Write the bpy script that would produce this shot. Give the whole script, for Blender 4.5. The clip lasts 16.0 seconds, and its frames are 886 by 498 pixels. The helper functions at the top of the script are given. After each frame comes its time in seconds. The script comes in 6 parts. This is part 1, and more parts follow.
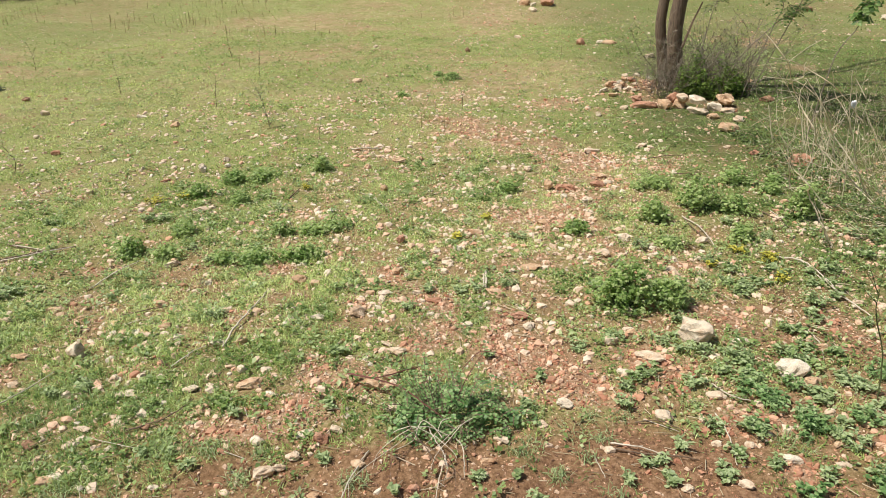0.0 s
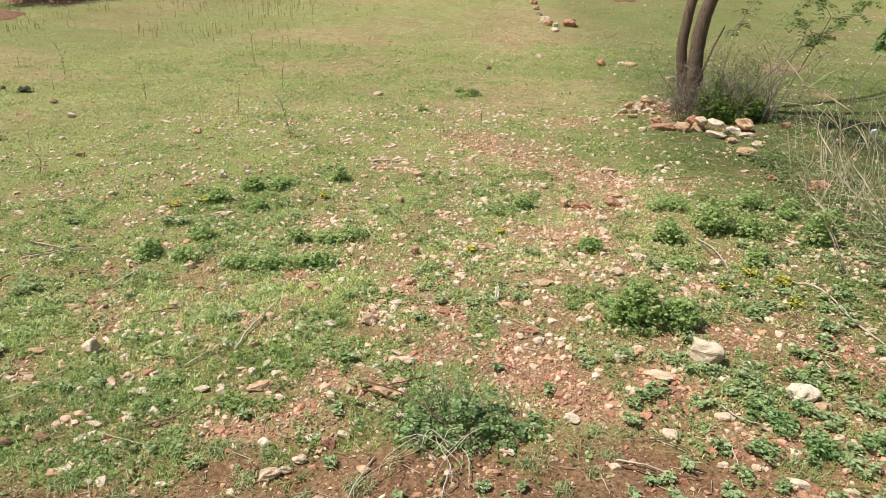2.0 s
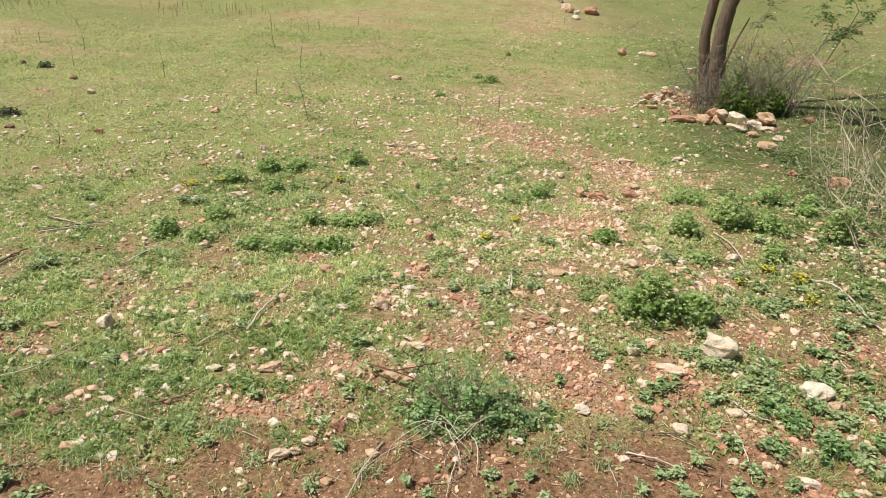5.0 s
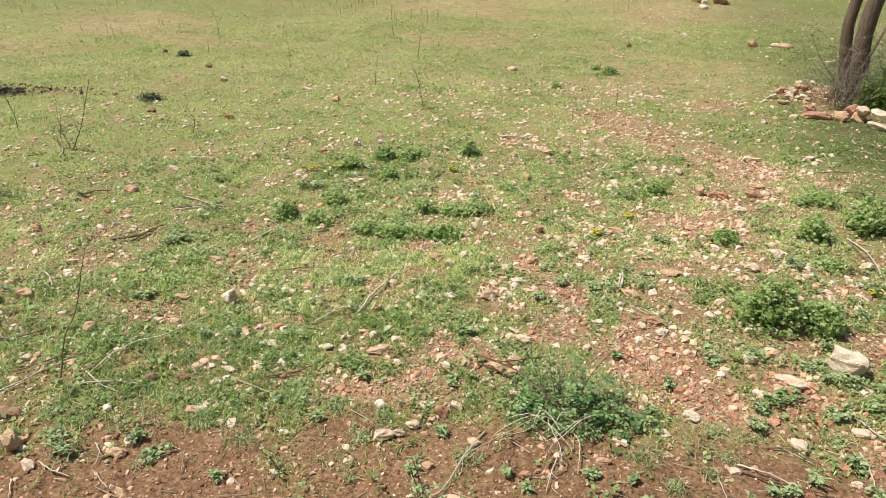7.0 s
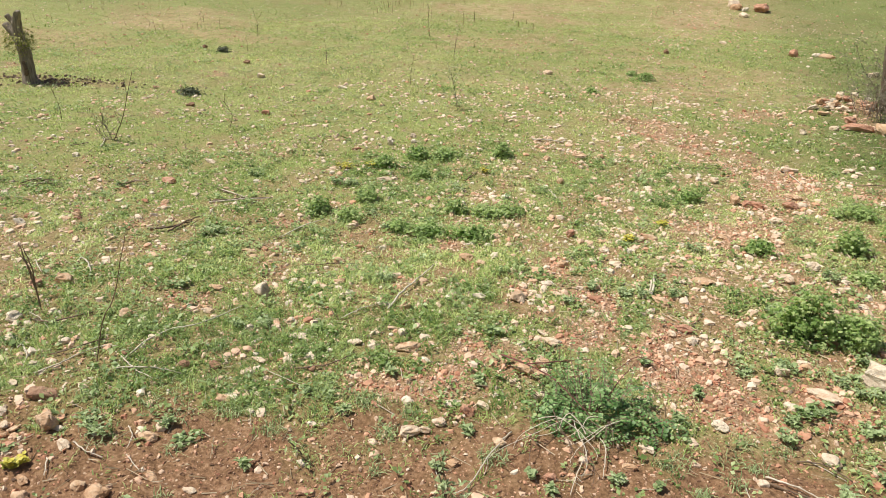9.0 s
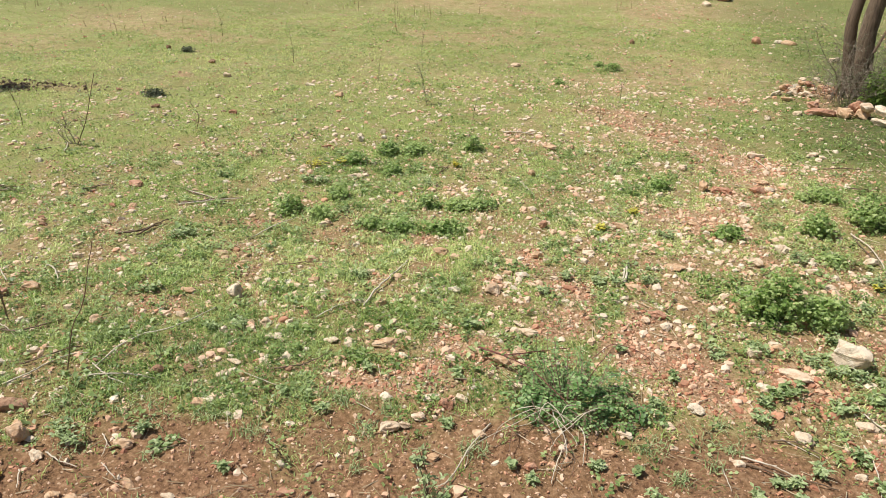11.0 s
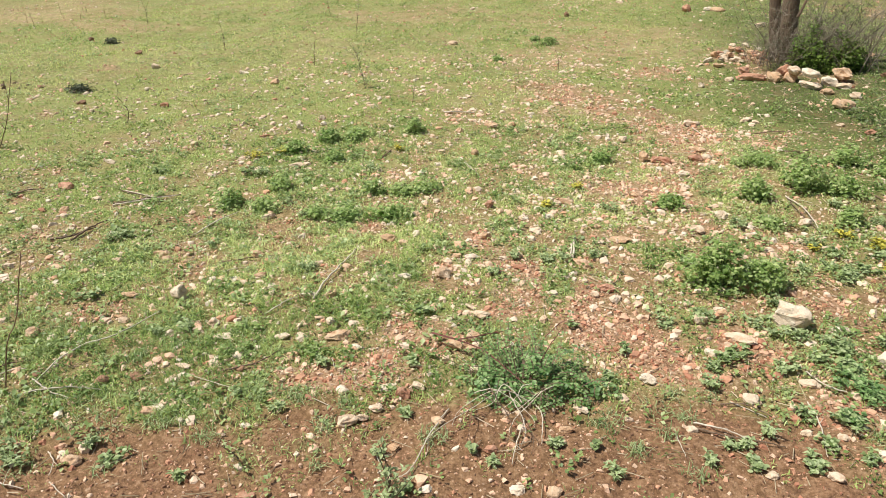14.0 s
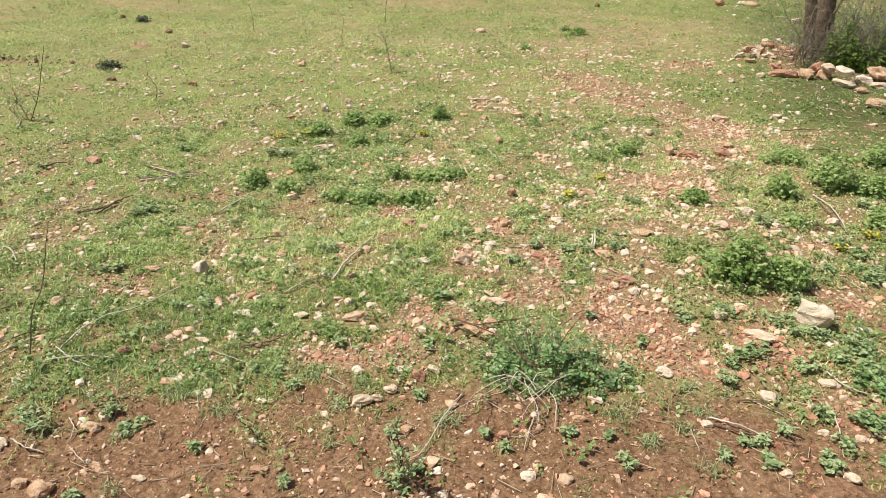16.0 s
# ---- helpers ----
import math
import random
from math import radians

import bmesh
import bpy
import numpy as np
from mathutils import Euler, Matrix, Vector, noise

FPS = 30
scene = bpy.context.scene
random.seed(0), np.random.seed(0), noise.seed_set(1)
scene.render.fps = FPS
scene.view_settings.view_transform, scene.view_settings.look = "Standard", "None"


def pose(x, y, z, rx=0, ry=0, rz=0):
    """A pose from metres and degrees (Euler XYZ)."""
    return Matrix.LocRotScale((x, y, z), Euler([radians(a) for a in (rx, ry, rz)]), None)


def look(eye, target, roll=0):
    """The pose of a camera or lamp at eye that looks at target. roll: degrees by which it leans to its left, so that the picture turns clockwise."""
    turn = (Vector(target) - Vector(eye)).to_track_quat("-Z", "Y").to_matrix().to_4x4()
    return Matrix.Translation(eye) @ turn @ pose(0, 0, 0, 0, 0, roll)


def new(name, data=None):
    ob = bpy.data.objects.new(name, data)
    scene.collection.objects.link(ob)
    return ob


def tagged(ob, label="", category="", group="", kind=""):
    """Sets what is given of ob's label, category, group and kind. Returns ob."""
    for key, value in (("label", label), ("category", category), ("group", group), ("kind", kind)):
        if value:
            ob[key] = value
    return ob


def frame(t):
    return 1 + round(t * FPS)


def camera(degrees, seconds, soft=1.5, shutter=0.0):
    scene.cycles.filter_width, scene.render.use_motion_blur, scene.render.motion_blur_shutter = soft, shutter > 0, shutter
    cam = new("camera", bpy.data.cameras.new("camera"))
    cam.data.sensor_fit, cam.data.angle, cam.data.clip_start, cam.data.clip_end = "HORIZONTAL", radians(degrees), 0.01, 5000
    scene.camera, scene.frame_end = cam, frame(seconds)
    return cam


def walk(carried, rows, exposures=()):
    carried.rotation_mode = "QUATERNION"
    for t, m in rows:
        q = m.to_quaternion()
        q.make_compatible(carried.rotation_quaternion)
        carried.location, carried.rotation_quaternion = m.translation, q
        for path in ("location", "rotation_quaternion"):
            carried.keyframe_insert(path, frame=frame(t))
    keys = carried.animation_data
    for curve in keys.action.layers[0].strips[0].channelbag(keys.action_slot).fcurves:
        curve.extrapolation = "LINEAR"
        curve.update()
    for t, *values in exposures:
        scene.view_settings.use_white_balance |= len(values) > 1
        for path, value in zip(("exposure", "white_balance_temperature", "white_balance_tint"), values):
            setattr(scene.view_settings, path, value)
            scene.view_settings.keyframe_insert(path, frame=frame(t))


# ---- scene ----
cam = camera(64.4, 16.0, soft=0.9)

PATH = [
    (0, (0.016, 0.029, 1.556), (0.013, 1.831, 0.689), -1.4),
    (0.5, (0.03, 0.013, 1.566), (0.017, 1.861, 0.801), -1.9),
    (0.7, (0.024, -0.001, 1.559), (-0.037, 1.845, 0.791), -2.5),
    (1, (0.015, -0.021, 1.549), (0.012, 1.814, 0.755), -1.2),
    (1.2, (0.017, -0.018, 1.547), (0.066, 1.802, 0.72), 0.6),
    (1.5, (0.019, -0.014, 1.545), (0.031, 1.809, 0.723), 0.8),
    (1.8, (0.02, -0.006, 1.547), (-0.004, 1.811, 0.712), 0.8),
    (2, (0.02, -0.001, 1.549), (-0.024, 1.82, 0.724), 0.2),
    (2.2, (0.021, 0.006, 1.548), (-0.038, 1.819, 0.705), -0.5),
    (2.5, (0.023, 0.016, 1.547), (-0.013, 1.818, 0.68), 0.1),
    (2.7, (0.029, 0.017, 1.547), (-0.035, 1.825, 0.693), -0.5),
    (3, (0.037, 0.018, 1.546), (-0.068, 1.815, 0.675), -1.2),
    (3.2, (0.031, 0.017, 1.546), (-0.084, 1.813, 0.674), -0.8),
    (3.5, (0.022, 0.016, 1.547), (-0.1, 1.813, 0.677), -0.8),
    (3.7, (0.007, 0.011, 1.553), (-0.088, 1.819, 0.702), -0.0),
    (5.8, (0.017, 0.006, 1.541), (-0.099, 1.805, 0.674), 2.7),
    (6, (0.003, 0.0, 1.543), (-0.139, 1.797, 0.676), 2.8),
    (6.3, (-0.001, 0.002, 1.546), (-0.211, 1.788, 0.672), 2.6),
    (6.5, (-0.004, 0.003, 1.548), (-0.291, 1.776, 0.668), 2.1),
    (7, (0.002, 0.001, 1.551), (-0.375, 1.753, 0.664), -0.1),
    (7.5, (0.007, -0.006, 1.549), (-0.436, 1.736, 0.672), -0.3),
    (7.8, (0.011, -0.01, 1.548), (-0.43, 1.745, 0.696), -0.5),
    (8, (0.014, -0.013, 1.548), (-0.421, 1.739, 0.686), -0.7),
    (8.2, (0.008, -0.014, 1.548), (-0.419, 1.735, 0.677), 0.2),
    (8.5, (-0.001, -0.016, 1.547), (-0.452, 1.727, 0.675), 0.7),
    (9, (-0.01, -0.017, 1.547), (-0.463, 1.72, 0.665), 0.8),
    (9.2, (-0.008, -0.015, 1.543), (-0.442, 1.722, 0.651), 1.3),
    (11.3, (-0.009, -0.016, 1.541), (-0.384, 1.734, 0.648), 0.0),
    (11.5, (-0.007, -0.018, 1.542), (-0.351, 1.742, 0.656), 1.1),
    (11.8, (-0.009, -0.017, 1.542), (-0.332, 1.738, 0.638), 0.9),
    (12, (-0.011, -0.016, 1.542), (-0.336, 1.741, 0.642), 0.0),
    (12.5, (0.012, -0.004, 1.545), (-0.307, 1.752, 0.643), -0.3),
    (12.7, (0.01, -0.018, 1.538), (-0.352, 1.727, 0.63), -1.7),
    (12.8, (0.003, -0.011, 1.54), (-0.265, 1.746, 0.624), 0.4),
    (13, (-0.011, 0.002, 1.543), (-0.29, 1.753, 0.617), 0.1),
    (13.3, (-0.019, 0.012, 1.546), (-0.254, 1.751, 0.588), 0.5),
    (13.5, (-0.025, 0.018, 1.548), (-0.238, 1.73, 0.538), 0.2),
    (13.8, (-0.015, 0.016, 1.553), (-0.374, 1.747, 0.618), -2.6),
    (14, (-0.008, 0.015, 1.556), (-0.243, 1.76, 0.609), -1.5),
    (14.2, (-0.018, 0.017, 1.563), (-0.277, 1.716, 0.541), -1.9),
    (14.3, (-0.022, 0.018, 1.566), (-0.373, 1.677, 0.505), -4.0),
    (14.4, (-0.027, 0.019, 1.57), (-0.479, 1.669, 0.533), -3.3),
    (14.5, (-0.032, 0.02, 1.573), (-0.54, 1.678, 0.577), -3.3),
    (14.8, (-0.004, 0.023, 1.568), (-0.492, 1.691, 0.578), -2.5),
    (15, (0.014, 0.025, 1.565), (-0.426, 1.721, 0.599), -3.5),
    (15.2, (0.012, 0.019, 1.564), (-0.334, 1.753, 0.628), -2.9),
    (15.5, (0.009, 0.01, 1.562), (-0.264, 1.761, 0.634), -2.1),
    (15.7, (0.003, 0.008, 1.554), (-0.281, 1.763, 0.637), -1.7),
    (16, (-0.005, 0.006, 1.542), (-0.296, 1.729, 0.569), -0.3),
]
walk(cam, [(t, look(eye, target, roll)) for t, eye, target, roll in PATH],
     exposures=[(0.0, 0.0), (3.5, 0.0), (6.5, 0.04), (8.5, 0.08), (11.5, 0.06), (13.0, 0.09), (14.5, 0.12), (16.0, 0.08)])

# ---- light ----
SUN_DIR = Vector((-0.46, -0.06, 0.88)).normalized()
world = bpy.data.worlds.new("world")
scene.world = world
world.use_nodes = True
sky = world.node_tree.nodes.new("ShaderNodeTexSky")
sky.sky_type, sky.sun_disc = 'NISHITA', False
sky.sun_elevation = math.asin(SUN_DIR.z)
sky.sun_rotation = math.atan2(SUN_DIR.x, SUN_DIR.y)
sky.dust_density = 3.0
world.node_tree.links.new(sky.outputs[0], world.node_tree.nodes["Background"].inputs[0])
world.node_tree.nodes["Background"].inputs[1].default_value = 0.072
sun = new("sun", bpy.data.lights.new("sun", 'SUN'))
sun.data.energy, sun.data.angle, sun.data.color = 4.6, radians(1.0), (1.0, 0.968, 0.905)
sun.matrix_world = look(SUN_DIR * 60, (0, 0, 0))


# ---- materials ----
def shader(name):
    m = bpy.data.materials.new(name)
    m.use_nodes = True
    return m, m.node_tree.nodes, m.node_tree.links, m.node_tree.nodes["Principled BSDF"]


def node(nodes, kind, **values):
    n = nodes.new("ShaderNode" + kind)
    for key, value in values.items():
        n.inputs[key.replace("_", " ")].default_value = value
    return n


def mixed(nodes, links, fac, a, b, blend='MIX'):
    n = nodes.new("ShaderNodeMix")
    n.data_type, n.blend_type = 'RGBA', blend
    for socket, value in ((0, fac), (6, a), (7, b)):
        if isinstance(value, bpy.types.NodeSocket):
            links.new(value, n.inputs[socket])
        elif socket == 0:
            n.inputs[0].default_value = value
        else:
            n.inputs[socket].default_value = (*value, 1)
    return n.outputs[2]


def ramp(nodes, links, fac, *stops):
    n = nodes.new("ShaderNodeValToRGB")
    while len(n.color_ramp.elements) < len(stops):
        n.color_ramp.elements.new(0.5)
    for e, (at, c) in zip(n.color_ramp.elements, stops):
        e.position, e.color = at, (*c, 1) if isinstance(c, tuple) else (c, c, c, 1)
    links.new(fac, n.inputs[0])
    return n.outputs[0]


def sums(nodes, links, op, a, b):
    n = nodes.new("ShaderNodeMath")
    n.operation, n.use_clamp = op, op != 'SUBTRACT'
    for i, v in enumerate((a, b)):
        if isinstance(v, bpy.types.NodeSocket):
            links.new(v, n.inputs[i])
        else:
            n.inputs[i].default_value = v
    return n.outputs[0]


def grain(nodes, links, scale, detail=4.0, rough=0.6, stretch=None):
    geo = nodes.new("ShaderNodeNewGeometry")
    source = geo.outputs["Position"]
    if stretch:
        mp = nodes.new("ShaderNodeMapping")
        mp.inputs["Scale"].default_value = stretch
        links.new(source, mp.inputs[0])
        source = mp.outputs[0]
    n = node(nodes, "TexNoise", Scale=scale, Detail=detail, Roughness=rough)
    links.new(source, n.inputs["Vector"])
    return n.outputs["Fac"]


def bumped(nodes, links, bsdf, fac, distance, strength=0.6):
    b = node(nodes, "Bump", Strength=strength, Distance=distance)
    links.new(fac, b.inputs["Height"])
    links.new(b.outputs[0], bsdf.inputs["Normal"])


def leaf_material(name, dark, mid, light, tint=False, rough=0.45, clear=0.25):
    """Leaf: colour differs from leaf to leaf; part of the light passes through."""
    m, nodes, links, bsdf = shader(name)
    if tint:
        a = nodes.new("ShaderNodeAttribute")
        a.attribute_name = "tint"
        fac = a.outputs["Fac"]
    else:
        fac = nodes.new("ShaderNodeNewGeometry").outputs["Random Per Island"]
    patch = grain(nodes, links, 2.3, 3)
    col = ramp(nodes, links, fac, (0.0, dark), (0.5, mid), (1.0, light))
    col = mixed(nodes, links, ramp(nodes, links, patch, (0.42, 0.0), (0.62, 0.35)), col, light)
    links.new(col, bsdf.inputs["Base Color"])
    bsdf.inputs["Roughness"].default_value = rough
    bsdf.inputs["Specular IOR Level"].default_value = 0.42
    through_leaf = nodes.new("ShaderNodeBsdfTranslucent")
    links.new(col, through_leaf.inputs[0])
    mix = node(nodes, "MixShader", Fac=clear)
    links.new(bsdf.outputs[0], mix.inputs[1])
    links.new(through_leaf.outputs[0], mix.inputs[2])
    links.new(mix.outputs[0], nodes["Material Output"].inputs[0])
    return m


def wood_material(name, dark, light, stretch=(60, 60, 9), relief=0.004):
    m, nodes, links, bsdf = shader(name)
    fibre = grain(nodes, links, 1.0, 5, 0.65, stretch)
    blot = grain(nodes, links, 5.0, 4)
    col = ramp(nodes, links, fibre, (0.3, dark), (0.7, light))
    col = mixed(nodes, links, ramp(nodes, links, blot, (0.4, 0.0), (0.7, 0.5)), col, tuple(0.55 * v for v in light))
    links.new(col, bsdf.inputs["Base Color"])
    bsdf.inputs["Roughness"].default_value = 0.85
    bumped(nodes, links, bsdf, fibre, relief, 0.9)
    return m


def stone_material(name, dark, mid, light):
    m, nodes, links, bsdf = shader(name)
    info = nodes.new("ShaderNodeObjectInfo")
    coarse, fine = grain(nodes, links, 26, 5, 0.65), grain(nodes, links, 170, 4, 0.7)
    both = sums(nodes, links, 'MULTIPLY_ADD', coarse, 0.7)
    links.new(sums(nodes, links, 'MULTIPLY', fine, 0.3), both.node.inputs[2])
    col = ramp(nodes, links, both, (0.36, dark), (0.48, mid), (0.60, light))
    soil = ramp(nodes, links, grain(nodes, links, 17, 4), (0.52, 0.0), (0.66, 0.4))
    col = mixed(nodes, links, soil, col, (0.54, 0.32, 0.19))
    pit = ramp(nodes, links, grain(nodes, links, 60, 3, 0.8), (0.27, 0.6), (0.37, 1.0))
    col = mixed(nodes, links, 1.0, col, pit, 'MULTIPLY')
    shade = ramp(nodes, links, info.outputs["Random"], (0.0, (0.88, 0.83, 0.78)), (0.5, (0.97, 0.97, 0.95)), (1.0, (1.0, 1.0, 1.0)))
    col = mixed(nodes, links, 1.0, col, shade, 'MULTIPLY')
    links.new(col, bsdf.inputs["Base Color"])
    bsdf.inputs["Roughness"].default_value = 0.85
    bumped(nodes, links, bsdf, both, 0.013, 1.0)
    return m


STONE = {
    "w": stone_material("chalky_limestone", (0.57, 0.43, 0.30), (0.765, 0.645, 0.485), (0.84, 0.755, 0.61)),
    "p": stone_material("cream_limestone", (0.55, 0.375, 0.235), (0.735, 0.57, 0.405), (0.82, 0.70, 0.535)),
    "o": stone_material("ochre_limestone", (0.42, 0.235, 0.12), (0.61, 0.395, 0.235), (0.73, 0.54, 0.365)),
    "r": stone_material("rusty_stone", (0.32, 0.14, 0.08), (0.50, 0.255, 0.155), (0.63, 0.38, 0.26)),
    "b": stone_material("brown_stone", (0.16, 0.085, 0.048), (0.29, 0.160, 0.092), (0.42, 0.26, 0.16)),
    "g": stone_material("grey_stone", (0.36, 0.29, 0.21), (0.52, 0.445, 0.34), (0.63, 0.57, 0.46)),
}
BARK = wood_material("bark", (0.065, 0.044, 0.030), (0.27, 0.190, 0.128), (90, 90, 10), 0.008)
DEAD_WOOD = wood_material("weathered_wood", (0.12, 0.092, 0.066), (0.46, 0.375, 0.285), (80, 80, 8), 0.008)
PALE_TWIG = wood_material("bleached_twig", (0.48, 0.39, 0.28), (0.76, 0.68, 0.54), (70, 70, 70), 0.001)
DARK_TWIG = wood_material("dark_twig", (0.09, 0.055, 0.035), (0.25, 0.17, 0.11), (70, 70, 70), 0.001)
CUT_STALK = wood_material("brown_stalk", (0.13, 0.08, 0.05), (0.36, 0.24, 0.15), (70, 70, 70), 0.001)
RED_TWIG = wood_material("reddish_twig", (0.10, 0.03, 0.025), (0.24, 0.09, 0.07), (70, 70, 70), 0.001)
GREY_TWIG = wood_material("grey_twig", (0.16, 0.125, 0.09), (0.38, 0.315, 0.24), (70, 70, 70), 0.001)
STRAW = wood_material("straw_cane", (0.56, 0.45, 0.29), (0.82, 0.72, 0.53), (50, 50, 30), 0.001)
STEM = wood_material("green_stem", (0.06, 0.08, 0.025), (0.15, 0.17, 0.06), (50, 50, 30), 0.001)
MALLOW_LEAF = leaf_material("mallow_leaf", (0.125, 0.235, 0.050), (0.350, 0.490, 0.145), (0.650, 0.740, 0.340), clear=0.5)
HERB_LEAF = leaf_material("herb_leaf", (0.140, 0.215, 0.070), (0.340, 0.440, 0.175), (0.590, 0.670, 0.370), clear=0.38)
SALLOW_LEAF = leaf_material("yellowing_leaf", (0.24, 0.26, 0.045), (0.50, 0.47, 0.07), (0.76, 0.66, 0.11))
ROUND_LEAF = leaf_material("round_leaf", (0.060, 0.140, 0.035), (0.190, 0.345, 0.105), (0.470, 0.610, 0.270), clear=0.42)
FAR_LEAF = leaf_material("far_leaf", (0.085, 0.125, 0.045), (0.165, 0.215, 0.085), (0.29, 0.34, 0.15), clear=0.35)
TREE_LEAF = leaf_material("tree_leaf", (0.055, 0.115, 0.024), (0.115, 0.215, 0.045), (0.24, 0.35, 0.09))
DULL_LEAF = leaf_material("dull_leaf", (0.05, 0.07, 0.03), (0.10, 0.12, 0.055), (0.19, 0.19, 0.10))
GRASS_BLADE = leaf_material("grass_blade", (0.095, 0.185, 0.036), (0.335, 0.465, 0.105), (0.720, 0.780, 0.330), tint=True, clear=0.28)
CREEPING_LEAF = leaf_material("creeping_leaf", (0.105, 0.185, 0.040), (0.280, 0.395, 0.110), (0.560, 0.640, 0.310), tint=True, clear=0.35)
FAR_GRASS = leaf_material("far_grass", (0.140, 0.240, 0.038), (0.345, 0.465, 0.095), (0.680, 0.710, 0.265), tint=True, clear=0.28)
DRY_STALK = leaf_material("dry_stalk", (0.15, 0.095, 0.045), (0.27, 0.185, 0.09), (0.42, 0.33, 0.165), tint=True)


def gravel_material():
    m, nodes, links, bsdf = shader("gravel")
    a = nodes.new("ShaderNodeAttribute")
    a.attribute_name = "tint"
    col = ramp(nodes, links, a.outputs["Fac"], (0.0, (0.42, 0.185, 0.105)), (0.26, (0.65, 0.355, 0.215)), (0.5, (0.74, 0.52, 0.355)), (1.0, (0.78, 0.68, 0.525)))
    fine = grain(nodes, links, 140, 4, 0.7)
    col = mixed(nodes, links, ramp(nodes, links, fine, (0.45, 0.0), (0.75, 0.4)), col, (0.34, 0.19, 0.11))
    links.new(col, bsdf.inputs["Base Color"])
    bsdf.inputs["Roughness"].default_value = 0.85
    bumped(nodes, links, bsdf, fine, 0.002)
    return m


GRAVEL = gravel_material()


def ground_material():
    m, nodes, links, bsdf = shader("pasture_soil")

    def mask(name):
        a = nodes.new("ShaderNodeAttribute")
        a.attribute_name = name
        return a.outputs["Fac"]

    wide, mid = grain(nodes, links, 1.1, 4), grain(nodes, links, 9, 5, 0.65)
    fine, dust = grain(nodes, links, 55, 5, 0.7), grain(nodes, links, 260, 3, 0.7)
    soil = ramp(nodes, links, fine, (0.30, (0.100, 0.050, 0.026)), (0.5, (0.275, 0.150, 0.079)), (0.70, (0.45, 0.280, 0.165)))
    rust = ramp(nodes, links, fine, (0.34, (0.18, 0.093, 0.056)), (0.5, (0.44, 0.255, 0.155)), (0.66, (0.68, 0.48, 0.345)))
    rusty = sums(nodes, links, 'MULTIPLY', mask("rust"), ramp(nodes, links, mid, (0.3, 0.35), (0.6, 1.0)))
    earth = mixed(nodes, links, rusty, soil, rust)
    straw = ramp(nodes, links, fine, (0.36, (0.17, 0.15, 0.055)), (0.52, (0.38, 0.34, 0.15)), (0.68, (0.64, 0.57, 0.34)))
    moss = ramp(nodes, links, dust, (0.3, (0.105, 0.145, 0.034)), (0.5, (0.260, 0.315, 0.090)), (0.7, (0.46, 0.50, 0.200)))
    turf = mixed(nodes, links, sums(nodes, links, 'MULTIPLY', ramp(nodes, links, mid, (0.38, 0.0), (0.62, 1.0)), mask("dry")), moss, straw)
    ochre = ramp(nodes, links, fine, (0.32, (0.30, 0.20, 0.095)), (0.52, (0.45, 0.345, 0.185)), (0.72, (0.60, 0.49, 0.30)))
    turf = mixed(nodes, links, sums(nodes, links, 'MULTIPLY', mask("ochre"), ramp(nodes, links, mid, (0.36, 0.1), (0.58, 0.9))), turf, ochre)
    deep = ramp(nodes, links, dust, (0.3, (0.050, 0.075, 0.020)), (0.7, (0.170, 0.190, 0.070)))
    turf = mixed(nodes, links, mask("deep"), turf, deep)
    sward = sums(nodes, links, 'MULTIPLY', mask("sward"), ramp(nodes, links, mid, (0.25, 0.45), (0.5, 1.0)))
    col = mixed(nodes, links, sward, earth, turf)
    crumb = node(nodes, "TexVoronoi", Scale=48.0, Randomness=1.0)
    geo = nodes.new("ShaderNodeNewGeometry")
    links.new(geo.outputs["Position"], crumb.inputs["Vector"])
    chip = sums(nodes, links, 'MULTIPLY', ramp(nodes, links, crumb.outputs["Distance"], (0.16, 1.0), (0.24, 0.0)),
                ramp(nodes, links, crumb.outputs["Color"], (0.55, 0.0), (0.62, 0.9)))
    col = mixed(nodes, links, chip, col, ramp(nodes, links, crumb.outputs["Color"], (0.5, (0.45, 0.25, 0.14)), (1.0, (0.66, 0.53, 0.38))))
    grit = node(nodes, "TexVoronoi", Scale=130.0, Randomness=1.0)
    links.new(geo.outputs["Position"], grit.inputs["Vector"])
    speck = sums(nodes, links, 'MULTIPLY', ramp(nodes, links, grit.outputs["Distance"], (0.2, 1.0), (0.32, 0.0)), ramp(nodes, links, grit.outputs["Color"], (0.5, 0.0), (0.6, 0.75)))
    col = mixed(nodes, links, speck, col, ramp(nodes, links, grit.outputs["Color"], (0.45, (0.12, 0.06, 0.03)), (0.75, (0.46, 0.28, 0.17)), (1.0, (0.62, 0.47, 0.32))))
    col = mixed(nodes, links, ramp(nodes, links, wide, (0.42, 0.0), (0.66, 0.35)), col, mixed(nodes, links, 1.0, col, (0.66, 0.66, 0.56), 'MULTIPLY'))
    links.new(col, bsdf.inputs["Base Color"])
    bsdf.inputs["Roughness"].default_value = 0.95
    bsdf.inputs["Specular IOR Level"].default_value = 0.2
    relief = sums(nodes, links, 'MULTIPLY_ADD', fine, 0.7)
    links.new(sums(nodes, links, 'MULTIPLY', dust, 0.3), relief.node.inputs[2])
    bumped(nodes, links, bsdf, relief, 0.016, 0.9)
    return m


# ---- the lie of the land ----
def smooth(a, b, v):
    u = np.clip((v - a) / (b - a), 0, 1)
    return u * u * (3 - 2 * u)


